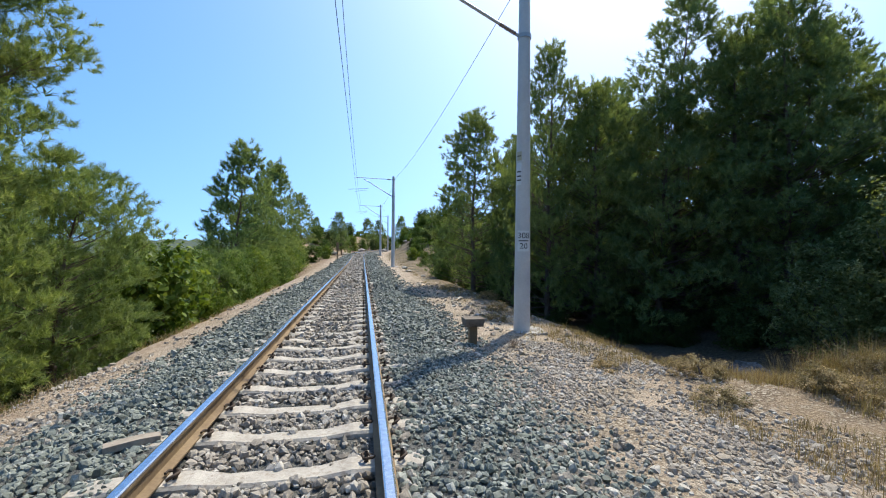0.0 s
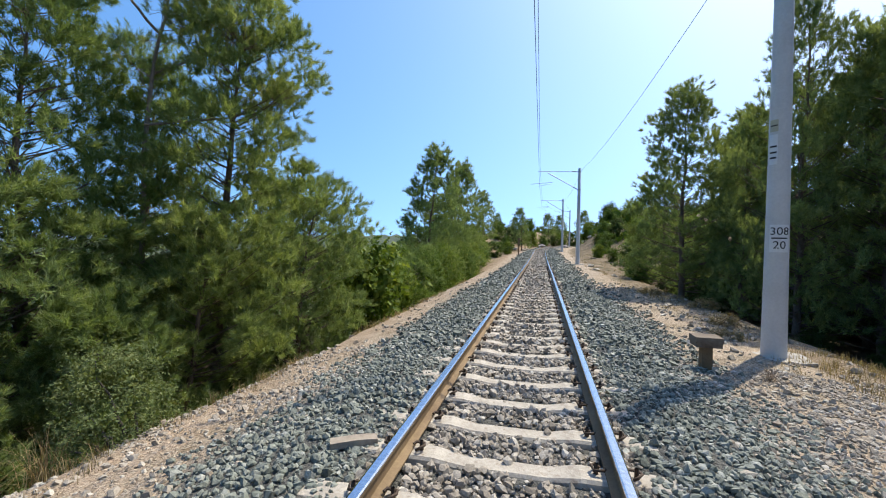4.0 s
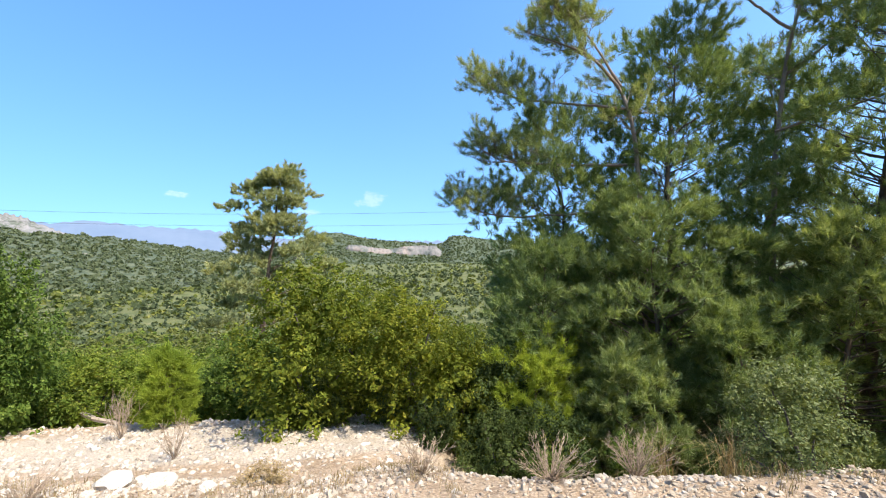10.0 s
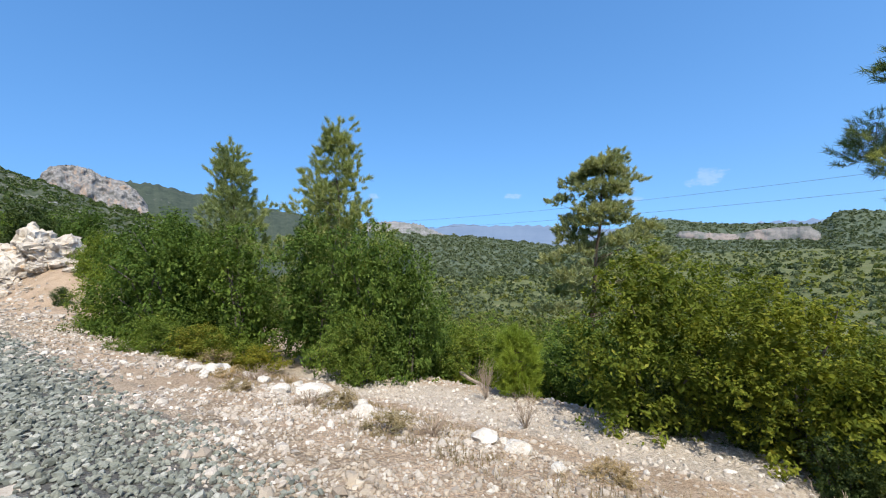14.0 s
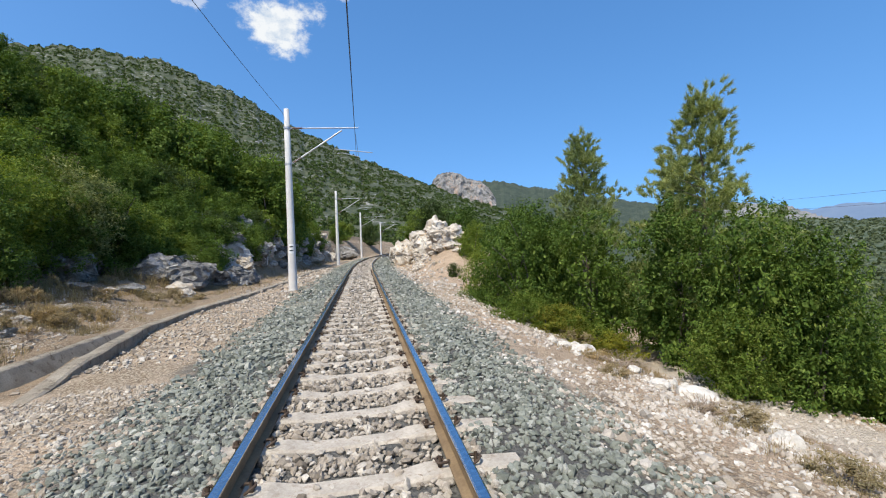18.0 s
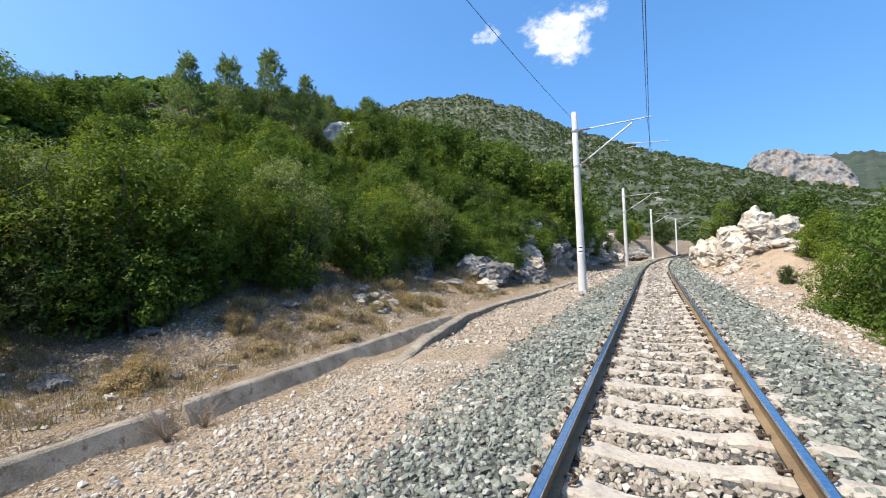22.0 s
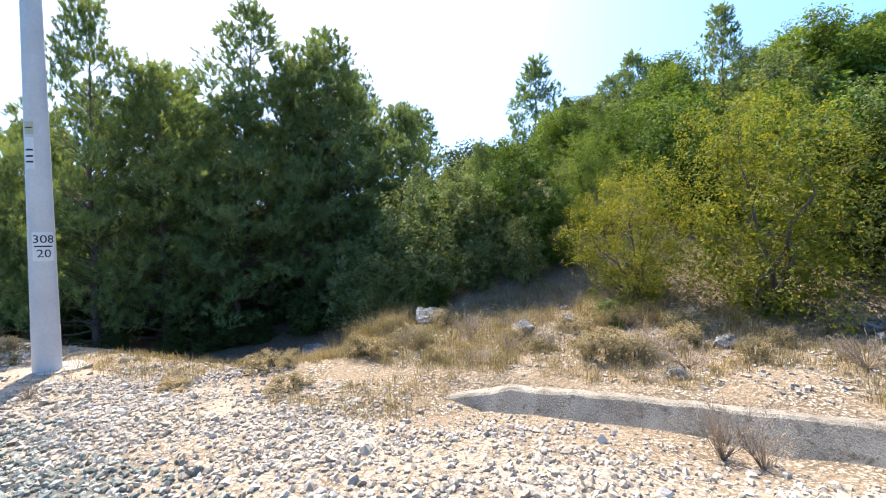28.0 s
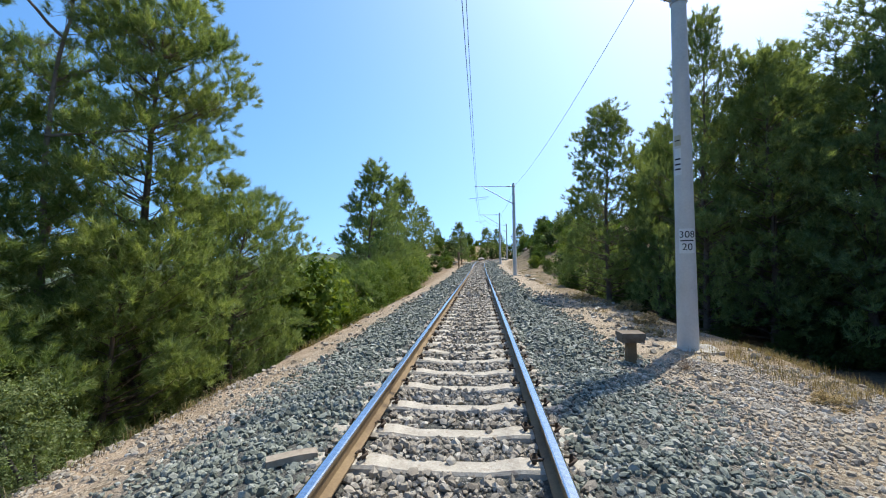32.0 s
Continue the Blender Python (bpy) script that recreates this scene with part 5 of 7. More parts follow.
# pines on the ridge of the hillside: top, width against height
FAR_PINES += [(29.3, 6.5, 13.6, 1.0), (30.0, 0.7, 13.0, 1.25), (31.0, 1.9, 12.4, 1.1), (29.7, -4.4, 14.5, 0.8), (35.2, -22.9, 19.4, 0.9), (33.5, -25.3, 19.9, 0.9), (31.2, -28.1, 21.2, 0.8), (29.2, -30.5, 19.3, 0.9), (33.9, -39.4, 21.6, 0.9), (30.8, -41.9, 21.2, 0.9), (30.0, 4.5, 11.0, 0.8), (15.5, -40, 9.5, 1), (18, -48, 12, 1), (13, -58, 8.5, 1)]
for i, (x, y, top, wide) in enumerate(FAR_PINES):
    z0 = gz(x, y)
    s_ = max(top - z0, 3) / 9.0
    o = place_tree("pine_tree", far_pine[i % 3], (M_BARK, M_BARK, M_NEEDLE_D), "dark green pine standing out above the scrub", "tree", "scattered pines", pose(x, y, z0 - 0.2, 0, 0, i * 67.0))
    o.scale = (s_ * wide, s_ * wide, s_)
# scrub along the far track
for i, (x, y, s) in enumerate(((7.5, 34, 0.8), (9, 45, 0.9), (6.8, 52, 0.5), (8.5, 60, 0.8), (11, 66, 1.0), (14, 56, 1.2), (12, 80, 1.0), (9.5, 92, 1.0), (5.0, 108, 1.0), (0.5, 98, 0.9), (-6, 88, 1.1), (-2, 104, 1.2), (8, 110, 1.2), (16, 104, 1.3), (6.2, 30, 0.4), (5.6, 26, 0.35), (8.5, 38, 0.8), (10.5, 50, 1.0), (7.5, 47, 0.45), (7.8, 56, 0.6), (13, 62, 1.1), (10, 72, 0.9), (8.6, 68, 0.5), (15, 76, 1.3), (18, 62, 1.4), (16, 48, 1.2), (13, 36, 1.0), (20, 88, 1.5), (13, 90, 1.1), (-5.2, 70, 0.7), (-6.0, 76, 0.9), (-8, 80, 1.2), (-10, 66, 1.3), (-4.5, 94, 1.0), (3, 101, 0.8), (11, 100, 1.2), (-3, 112, 1.5))):
    bush(oak_far[i % 4], x, y, s, GREENS[i % 6], "round green bush on dry ground beside the line", group="scrub along the line")
for i, (x, y, s) in enumerate(((7.6, -33, 0.7), (8.4, -38, 0.9), (7.4, -44, 0.8), (9.0, -52, 1.1), (6.6, -60, 1.0), (8, -68, 1.2), (4.5, -78, 1.1), (3.5, -90, 1.3), (-8, -47, 1.5), (-10.5, -42, 1.4), (-7.5, -54, 1.5), (-11, -60, 1.7), (-12, -72, 1.8), (-8.5, -31, 0.9), (-5.9, -27, 0.28), (9, -28, 0.8), (10.5, -23, 1.0), (-14, -35, 1.8), (-11, -26, 1.5), (-14, -85, 1.8), (-2, -110, 1.8), (-16, -100, 2), (10.5, -26, 0.8), (11.5, -29.5, 1.0), (10.2, -33, 0.7), (12, -33.5, 1.1), (11, -41, 1.0), (10.0, -47.5, 1.0), (13.5, -43, 1.3), (14, -30, 1.2), (15, -37, 1.3), (12, -50, 1.3), (8.2, -25.5, 0.5), (8.0, -30.5, 0.45), (7.9, -41, 0.5))):
    bush(oak_far[i % 4], x, y, s, GREENS[(i * 5) % 6], "round green bush above the railway cutting", group="scrub along the line")

# dry mounds of dead undergrowth on the bank
mound = [grow_shrub("dry_mound", 1.0, 0.45, 66 + i, 4200, 0.015, 14, 8, 0.0, 0.25, spray=0.07, under=0.6) for i in range(3)]
rng = np.random.default_rng(67)
for i in range(96):
    x, y = rng.uniform(6.35, 10.2), rng.uniform(-21, 5.5)
    if wob(x, y, 1.4, 5) < -0.25:
        continue
    bush(mound[i % 3], x, y, rng.uniform(0.45, 1.15), M_DRYB, "low mound of dry brown undergrowth on the stony bank", "dry_mound", "dry mounds of the bank", rng.uniform(0.5, 1.1))
for i, (x, y, s) in enumerate(((-4.3, -3.6, 0.8), (-4.7, -5.0, 0.9), (-4.0, -6.6, 0.7), (-4.6, -8.0, 0.8), (-5.4, -10.4, 1.2), (-5.2, -1.2, 0.7), (-4.7, 7.4, 0.5), (-5.0, 9.6, 0.7), (-5.2, 11.2, 0.6), (-4.4, 13.0, 0.6), (-4.6, 19.0, 0.8), (-4.7, 22.0, 0.9), (-4.2, 10.6, 0.4), (-4.3, 8.4, 0.45), (4.9, 4.6, 0.8), (5.6, 5.6, 1.0), (4.4, 6.2, 0.6), (6.6, 4.4, 1.0), (4.0, 10.4, 0.8), (4.6, 12.4, 1.0), (5.2, 15.4, 1.1), (4.4, 18.5, 1.0))):
    bush(mound[i % 3], x, y, s, M_DRYB, "low mound of dry brown undergrowth beside the gravel", "dry_mound", "dry mounds of the bank", s * 0.7)

# ---- rocks ----


def rock_mesh(name, seed, sub=3, rough=0.35, flat=0.7, facets=7, blocky=0.0):
    """A broken limestone block: a ball cut by random planes, then roughened."""
    rng_ = np.random.default_rng(seed)
    bm = bmesh.new()
    bmesh.ops.create_icosphere(bm, subdivisions=sub, radius=1.0)
    planes = [(Vector(n_), rng_.uniform(0.55, 0.85)) for n_ in rand_unit(rng_, facets)]
    off = Vector(rng_.uniform(-50, 50, 3))
    for v_ in bm.verts:
        p = v_.co.copy()
        for n_, d in planes:
            k_ = p.dot(n_) - d
            if k_ > 0:
                p -= n_ * k_ * 0.9
        p *= 1 + rough * 0.5 * noise.noise(p * 1.7 + off) + rough * 0.3 * noise.noise(p * 5 + off)
        p += (noise.cell_vector(p * 2.3 + off) - Vector((0.5, 0.5, 0.5))) * blocky + (noise.cell_vector(p * 5.1 + off) - Vector((0.5, 0.5, 0.5))) * blocky * 0.45
        v_.co = Vector((p.x, p.y, p.z * flat))
    me = bpy.data.meshes.new(name)
    bm.to_mesh(me)
    bm.free()
    return me


M_PALE = two_scale("pale_limestone", [(0.34, (0.45, 0.41, 0.35)), (0.5, (0.62, 0.585, 0.52)), (0.66, (0.76, 0.73, 0.67))], 9, 2.0, 0.9, 0.8, 0.03, dirt=(0.5, 0.4, 0.29))
M_CRAG = two_scale("pale_grey_limestone", [(0.3, (0.2, 0.19, 0.18)), (0.5, (0.4, 0.385, 0.36)), (0.7, (0.58, 0.56, 0.53))], 3, 0.7, 0.9, 1.0, 0.1, dirt=(0.2, 0.17, 0.14))
rocks = [rock_mesh("rock", 70 + i, 3, 0.5, 0.72, 7, 0.12) for i in range(4)]
crags = [rock_mesh("crag", 90 + i, 4, 0.55, 0.85, 9, 0.26) for i in range(4)]
small_rocks = [rock_mesh("small_rock", 80 + i, 2, 0.5, 0.65, 6) for i in range(3)]


def put_rock(kind, x, y, sx, sy, sz, material, label, group="", z=None, rz=None, name="rock"):
    me = kind
    ob = new(name, me)
    if len(me.materials) == 0:
        me.materials.append(material)
    ob.matrix_basis = pose(x, y, (gz(x, y) if z is None else z) + sz * 0.25, 0, 0, (x * 91 + y * 53) % 360 if rz is None else rz)
    ob.scale = (sx, sy, sz)
    ob.material_slots[0].link = 'OBJECT'
    ob.material_slots[0].material = material
    return tagged(ob, label, "rock", group)


WG, GG = "white stones on the shoulder", "grey boulders in dry grass"
for i, (x, y, s) in enumerate(((-5.2, -2.7, 0.17), (-5.15, -2.2, 0.15), (-4.7, -4.4, 0.16), (-5.0, -6.0, 0.26), (-4.6, -6.3, 0.14), (-5.5, -6.4, 0.2), (-5.9, -6.2, 0.17), (-4.6, -8.6, 0.22), (-4.9, -8.9, 0.18), (-4.3, -8.3, 0.12), (-5.2, -5.0, 0.1), (-5.0, -3.6, 0.1), (-4.9, -7.3, 0.13), (-5.4, -7.0, 0.12), (-4.3, -9.4, 0.12), (-4.9, -1.6, 0.09), (-5.3, -4.2, 0.08), (-5.3, -5.6, 0.12), (-5.7, -5.9, 0.1), (-4.8, -5.7, 0.1), (-5.6, -6.9, 0.13), (-4.4, -9.0, 0.15), (-4.7, -9.3, 0.11), (-5.1, -8.4, 0.1), (-4.1, -7.9, 0.08), (-5.0, -9.6, 0.12), (-5.5, -2.6, 0.09))):
    put_rock(small_rocks[i % 3], x, y, s * 1.15, s, s * 1.2, M_PALE, "white limestone block lying on the gravel", WG)
for i, (x, y, s, zz) in enumerate(((9.3, 4.7, 0.5, 0.5), (8.5, 2.3, 0.3, 0.22), (8.5, -0.9, 0.24, 0.2), (6.9, -0.1, 0.16, 0.16), (8.6, -3.6, 0.3, 0.25), (9.6, 8.4, 0.6, 0.45), (9.0, 7.9, 0.4, 0.4), (8.0, 15.0, 0.45, 0.4), (9.9, -2.9, 0.4, 0.4), (10.2, -0.6, 0.35, 0.3), (9.8, -5.6, 0.35, 0.2), (8.9, -8.8, 0.3, 0.2), (7.6, -9.8, 0.25, 0.22), (9.6, -11.3, 0.4, 0.25), (9.1, -12.0, 0.3, 0.25), (8.1, -14.0, 0.25, 0.18), (9.3, -16.6, 0.45, 0.3), (8.4, -18.0, 0.5, 0.3), (9.9, -10.9, 0.3, 0.25), (9.2, -11.0, 0.2, 0.18), (9.6, -12.4, 0.22, 0.2), (8.7, -17.2, 0.3, 0.2), (7.3, -4.8, 0.14, 0.12), (7.9, 1.1, 0.12, 0.1), (7.2, 2.6, 0.12, 0.08), (9.4, 1.6, 0.18, 0.12))):
    put_rock(rocks[i % 4], x, y, s, s * 0.8, zz, M_ROCK if i % 3 or i < 13 else M_WROCK, "rough limestone boulder half sunk in dry grass", GG)
# dark outcrops at the foot of the slope and in the cutting
for i, (x, y, sx, sy, sz) in enumerate(((10.9, -18.6, 1.0, 1.2, 0.95), (11.0, -20.6, 0.8, 0.9, 0.8), (11.6, -16.6, 1.0, 1.0, 0.7), (9.0, -27.5, 0.8, 1.5, 1.0), (9.2, -30, 1.0, 1.6, 1.3), (8.9, -34, 0.9, 1.8, 1.5), (8.8, -37.5, 1.0, 1.6, 1.4), (8.4, -42, 0.9, 1.8, 1.3), (8.0, -46, 1.0, 2.0, 1.4), (6.8, -56, 1.0, 3, 1.6), (3.6, -72, 1.0, 4, 1.6), (12.5, -27, 0.9, 1.0, 1.0), (12.2, -36, 1.0, 1.2, 1.0), (10.6, -23.5, 0.6, 0.8, 0.5), (11.0, -31.5, 0.9, 1.1, 1.1))):
    put_rock(crags[i % 4], x, y, sx, sy, sz, M_ROCK, "grey rock outcrop showing through the bushes of the cutting", "outcrops of the cutting", name="rock_outcrop", rz=i * 40.0)
for i, (x, y, sx, sy, sz) in enumerate(((8.2, -22.4, 1.5, 1.4, 1.15), (9.3, -21.4, 1.0, 1.2, 1.0), (7.6, -24.2, 1.0, 1.2, 0.9))):
    put_rock(crags[(i + 2) % 4], x, y, sx, sy, sz, M_ROCK, "large dark grey rock outcrop in the shade of the bushes", "outcrops of the cutting", name="rock_outcrop", rz=i * 65.0)
rng = np.random.default_rng(77)
for i in range(22):
    x, y, s = (8.6, -12.0, 0.3) if i == 0 else (7.5, -20.0, 0.55) if i == 1 else (7.0, -19.3, 0.4) if i == 2 else (8.5 + rng.normal(0, 0.55), -12.2 + rng.normal(0, 1.1), rng.uniform(0.1, 0.27))
    put_rock(rocks[i % 4], x, y, s, s * 0.85, s * 0.8, M_WROCK, "white limestone block heaped at the foot of the bank", "white stones of the bank")
# pale pillar high on the hillside
pillar_rocks = [rock_mesh("pillar_rock", 96 + i, 4, 0.35, 0.8, 5, 0.14) for i in range(2)]
for i, (x, y, sx, sz, zc) in enumerate(((28.0, -34.5, 2.9, 3.7, 12.9), (29.6, -33.7, 1.5, 2.4, 11.8), (26.6, -35.3, 1.8, 3.0, 12.4), (28.0, -33.4, 2.0, 2.6, 11.6))):
    put_rock(pillar_rocks[i % 2], x, y, sx, sx * 0.85, sz, M_CRAG, "pale rock pillar standing out of the hillside scrub", "rock pillars", z=zc - sz * 0.25, name="rock_pillar", rz=20.0 + 75 * i)
# pale ledges breaking the bushes of the cut slope
for i, (x, y, sx, sy, sz) in enumerate(((9.9, -28.0, 0.8, 1.5, 1.0), (9.6, -31.0, 0.8, 1.5, 1.1), (9.4, -35.6, 0.9, 1.5, 1.1), (9.0, -39.6, 0.8, 1.6, 1.1), (8.6, -44.0, 0.8, 1.6, 1.0))):
    put_rock(crags[(i + 1) % 4], x, y, sx, sy, sz, M_CRAG, "pale rock ledge in the face of the cutting", "outcrops of the cutting", name="rock_outcrop", rz=i * 55.0)
# white outcrop beside the line
for i, (x, y, sx, sy, sz, dz) in enumerate(((-6.2, -43.5, 1.6, 2.2, 1.6, 0.2), (-5.2, -41.0, 1.2, 1.6, 1.3, 0.0), (-7.6, -41.5, 1.4, 1.8, 1.4, 0.3), (-5.6, -38.0, 1.3, 1.8, 1.1, -0.1), (-7.0, -37.2, 1.2, 1.5, 0.9, 0.0), (-4.9, -45, 1.2, 2.0, 1.6, 0.0), (-4.4, -50, 1.2, 2.6, 1.6, 0), (-8.4, -38.5, 1.0, 1.2, 0.9, 0.2), (-5.0, -35.0, 0.7, 0.9, 0.5, 0), (-6.2, -34.0, 0.5, 0.7, 0.4, 0))):
    put_rock(crags[i % 4], x, y, sx * 0.95, sy * 0.9, sz * 1.3, M_WROCK, "broken white limestone outcrop above orange soil", "white outcrop", z=gz(x, y) + dz + 0.25, name="rock_outcrop")
rng = np.random.default_rng(74)
for i in range(58):
    y = rng.uniform(-68, -25)
    s = rng.uniform(0.4, 1.25)
    put_rock(crags[i % 4] if s > 0.5 else rocks[i % 4], 6.6 + rng.uniform(0, 2.6) + float(centre(y)), y, s * 0.8, s * 1.4, s * 1.0, (M_CRAG, M_ROCK, M_WROCK)[i % 3], "broken grey rock in the face of the cutting", "outcrops of the cutting")
rng = np.random.default_rng(72)
for i in range(34):
    x, y = rng.uniform(-8.2, -3.9), rng.uniform(-47, -31)
    s = rng.uniform(0.18, 0.55)
    put_rock(rocks[i % 4], x + float(centre(y)), y, s * 1.2, s, s * 0.9, M_WROCK, "broken white limestone block on orange soil", "white outcrop")
for i, (x, y, s) in enumerate(((-2.8, 86, 1.0), (0.5, 92, 0.9), (5.5, 96, 0.9), (-5.0, 82, 0.8), (9.5, 84, 0.8), (4.2, 33, 0.25), (4.6, 28, 0.2), (4.4, 38, 0.3))):
    put_rock(rocks[i % 4], x, y, s, s, s * 0.7, M_WROCK, "pale limestone rock beside the far bend", "far rocks")

# ---- concrete drain ----


def wall_along(name, pts, half, top, depth, label, batter=0.0):
    """A concrete wall with worn edges along a plan line."""
    pts = np.array(pts, float)
    d = np.gradient(pts, axis=0)
    nrm = np.column_stack([-d[:, 1], d[:, 0]]) / np.linalg.norm(d, axis=1)[:, None]
    prof = [(-half - batter, -depth), (-half - 0.01, -0.025), (-half + 0.03, 0), (half - 0.02, 0), (half, -0.02), (half, -depth)]
    V, Fc = [], []
    for i, (p, n_) in enumerate(zip(pts, nrm)):
        tz = top[i] + 0.008 * math.sin(i * 2.3)
        for a, zz in prof:
            a, zz = a + 0.02 * noise.noise((p[0] * 2, p[1] * 2, zz * 3)), zz + 0.018 * noise.noise((p[0] * 3, p[1] * 3, a * 4))
            V.append((p[0] + n_[0] * a, p[1] + n_[1] * a, tz + zz))
    k_ = len(prof)
    for i in range(len(pts) - 1):
        for j in range(k_):
            Fc.append((i * k_ + j, i * k_ + (j + 1) % k_, (i + 1) * k_ + (j + 1) % k_, (i + 1) * k_ + j))
    Fc += [tuple(range(k_)), tuple(range(len(pts) * k_ - 1, (len(pts) - 1) * k_ - 1, -1))]
    me = bpy.data.meshes.new(name)
    me.from_pydata(V, [], Fc)
    bm = bmesh.new()
    bm.from_mesh(me)
    bmesh.ops.recalc_face_normals(bm, faces=bm.faces)
    bm.to_mesh(me)
    bm.free()
    return me


def densify(pts, step):
    pts = np.array(pts, float)
    s = np.concatenate([[0], np.cumsum(np.linalg.norm(np.diff(pts, axis=0), axis=1))])
    q = np.linspace(0, s[-1], max(2, int(s[-1] / step)))
    return np.column_stack([np.interp(q, s, pts[:, i]) for i in range(2)])


drain = thing("concrete_drain", "weathered concrete drain wall along the foot of the hill", "drain")
A = [(5.5, 3.3), (5.75, 2.5), (5.9, 1.7), (6.0, 0.4), (6.0, -1.45), (6.0, -4.4), (6.0, -8.0), (6.0, -10), (6.0, -12.5)]
cuts = [(0, 0.46), (0.465, 0.78), (0.785, 1.0)]
pA = densify(A, 0.25)
for a, b_ in cuts:
    seg = pA[int(a * len(pA)):max(int(b_ * len(pA)) + 1, 3)]
    tp = [-0.46 - 0.3 * max(0, (p[1] - 1.8) / 1.5) for p in seg]
    mesh_ob("wall_section", wall_along("wall_section", seg, 0.09, tp, 0.7, "", 0.36), M_DRAIN, drain, "rough grey concrete wall section")
B = [(4.25, -6.4), (4.65, -8.6), (5.25, -12.0), (5.22, -15.0), (4.7, -19.2), (4.25, -25.3), (4.0, -34), (3.3, -46), (2.0, -60)]
pB = densify(B, 0.6)
n_sec = 9
for i in range(n_sec):
    a, b_ = int(i * len(pB) / n_sec), min(int((i + 1) * len(pB) / n_sec) + 1, len(pB))
    seg = pB[a:b_] * 1.0
    tp = [-0.36 - 0.2 * max(0, (p[1] + 8.5) / 2.1) for p in seg]
    mesh_ob("kerb_section", wall_along("kerb_section", seg, 0.12, tp, 0.6, ""), M_DRAIN, drain, "weathered concrete kerb section")

# ---- post with a cap beside the mast ----
M_CAP = two_scale("dark_timber", [(0.3, (0.1, 0.075, 0.055)), (0.7, (0.27, 0.22, 0.17))], 24, 3, 0.9, 0.5, 0.008)
post = thing("marker_post", "short dark post with a weathered timber cap beside the mast", "post", at=pose(2.62, 7.72, gz(2.62, 7.72) - 0.1))
bm = bmesh.new()
bmesh.ops.create_cube(bm, size=1, matrix=Matrix.Translation((0, 0, 0.25)) @ Matrix.Diagonal((0.14, 0.14, 0.5, 1)))
bmesh.ops.bevel(bm, geom=bm.edges[:], offset=0.012, segments=1)
part("stem", bm, M_RUST, post, "dark rusty stem")
bm = bmesh.new()
bmesh.ops.create_cube(bm, size=1, matrix=Matrix.Translation((0, 0, 0.55)) @ Matrix.Diagonal((0.36, 0.32, 0.085, 1)))
bmesh.ops.bevel(bm, geom=bm.edges[:], offset=0.015, segments=2)
part("cap", bm, M_CAP, post, "worn brown timber cap")
bm = bmesh.new()
bmesh.ops.create_cube(bm, size=1, matrix=Matrix.Translation((0, 0, 0.475)) @ Matrix.Diagonal((0.34, 0.28, 0.06, 1)))
part("timber", bm, M_CAP, post, "dark timber under the cap")

# brown post by the far bend
post = thing("signal_post", "rusty brown post with a box beside the far bend", "post", at=pose(-2.7, 57.3, gz(-2.7, 57.3)))
mesh_ob("pole", tube_mesh("pole", [([(0, 0, 0), (0, 0, 1.6)], [0.09, 0.09])], 10), M_RUST, post)
bm = bmesh.new()
bmesh.ops.create_cube(bm, size=1, matrix=Matrix.Translation((0, 0, 1.75)) @ Matrix.Diagonal((0.3, 0.3, 1.1, 1)))
bmesh.ops.bevel(bm, geom=bm.edges[:], offset=0.02, segments=1)
part("box", bm, M_RUST, post)
# timber by the path, and a loose board beside the rail
for nm, x, y, L, rz, lb in (("timber", -9.9, -5.8, 1.7, 65, "grey weathered timber lying beside the path"), ("board", -1.15, 3.83, 0.36, 28, "pale weathered board lying on the ballast")):
    bm = bmesh.new()
    bmesh.ops.create_cube(bm, size=1, matrix=Matrix.Diagonal((L, 0.1, 0.05, 1)))
    bmesh.ops.subdivide_edges(bm, edges=[e for e in bm.edges if abs(e.verts[0].co.x - e.verts[1].co.x) > L / 2], cuts=6)
    for v_ in bm.verts:
        v_.co.y += 0.02 * math.sin(v_.co.x * 5)
        v_.co.z += 0.012 * math.sin(v_.co.x * 8 + 1)
    bmesh.ops.bevel(bm, geom=bm.edges[:], offset=0.006, segments=1)
    o = part(nm, bm, M_WOOD)
    o.matrix_basis = pose(x, y, gz(x, y) + (0.12 if nm == "timber" else 0.035), 0, 4, rz)
    tagged(o, lb, nm)

# ---- dry grass and twigs ----


def grass_field(name, label, material, tufts, blades, hgt, wid, seed):
    rng_ = np.random.default_rng(seed)
    P = np.array(tufts)
    n = len(P) * blades
    base = np.repeat(P[:, :3], blades, 0) + np.column_stack([rng_.normal(0, 0.055, (n, 2)), np.zeros(n)])
    L = np.repeat(P[:, 3], blades) * hgt * rng_.uniform(0.5, 1.2, n)
    a = rng_.uniform(0, 6.28, n)
    lean = np.abs(rng_.normal(0.5, 0.4, n))
    mid = base + np.column_stack([np.cos(a) * lean * L * 0.3, np.sin(a) * lean * L * 0.3, L * 0.55])
    tip = base + np.column_stack([np.cos(a) * lean * L, np.sin(a) * lean * L, L * np.cos(np.minimum(lean, 1.2))])
    side = np.column_stack([-np.sin(a), np.cos(a), np.zeros(n)]) * wid
    co = np.stack([base - side, base + side, mid + side * 0.8, tip, mid - side * 0.8], 1).reshape(-1, 3)
    i = np.arange(n)[:, None] * 5
    fa = np.concatenate([np.concatenate([i, i + 1, i + 2, i + 4], 1)])
    f2 = np.concatenate([i + 4, i + 2, i + 3, i + 3], 1)
    me = quick_mesh(name, co, np.concatenate([np.concatenate([i, i + 1, i + 2], 1), np.concatenate([i, i + 2, i + 4], 1), np.concatenate([i + 4, i + 2, i + 3], 1)]))
    return tagged(mesh_ob(name, me, material), label, "grass", kind="stuff")


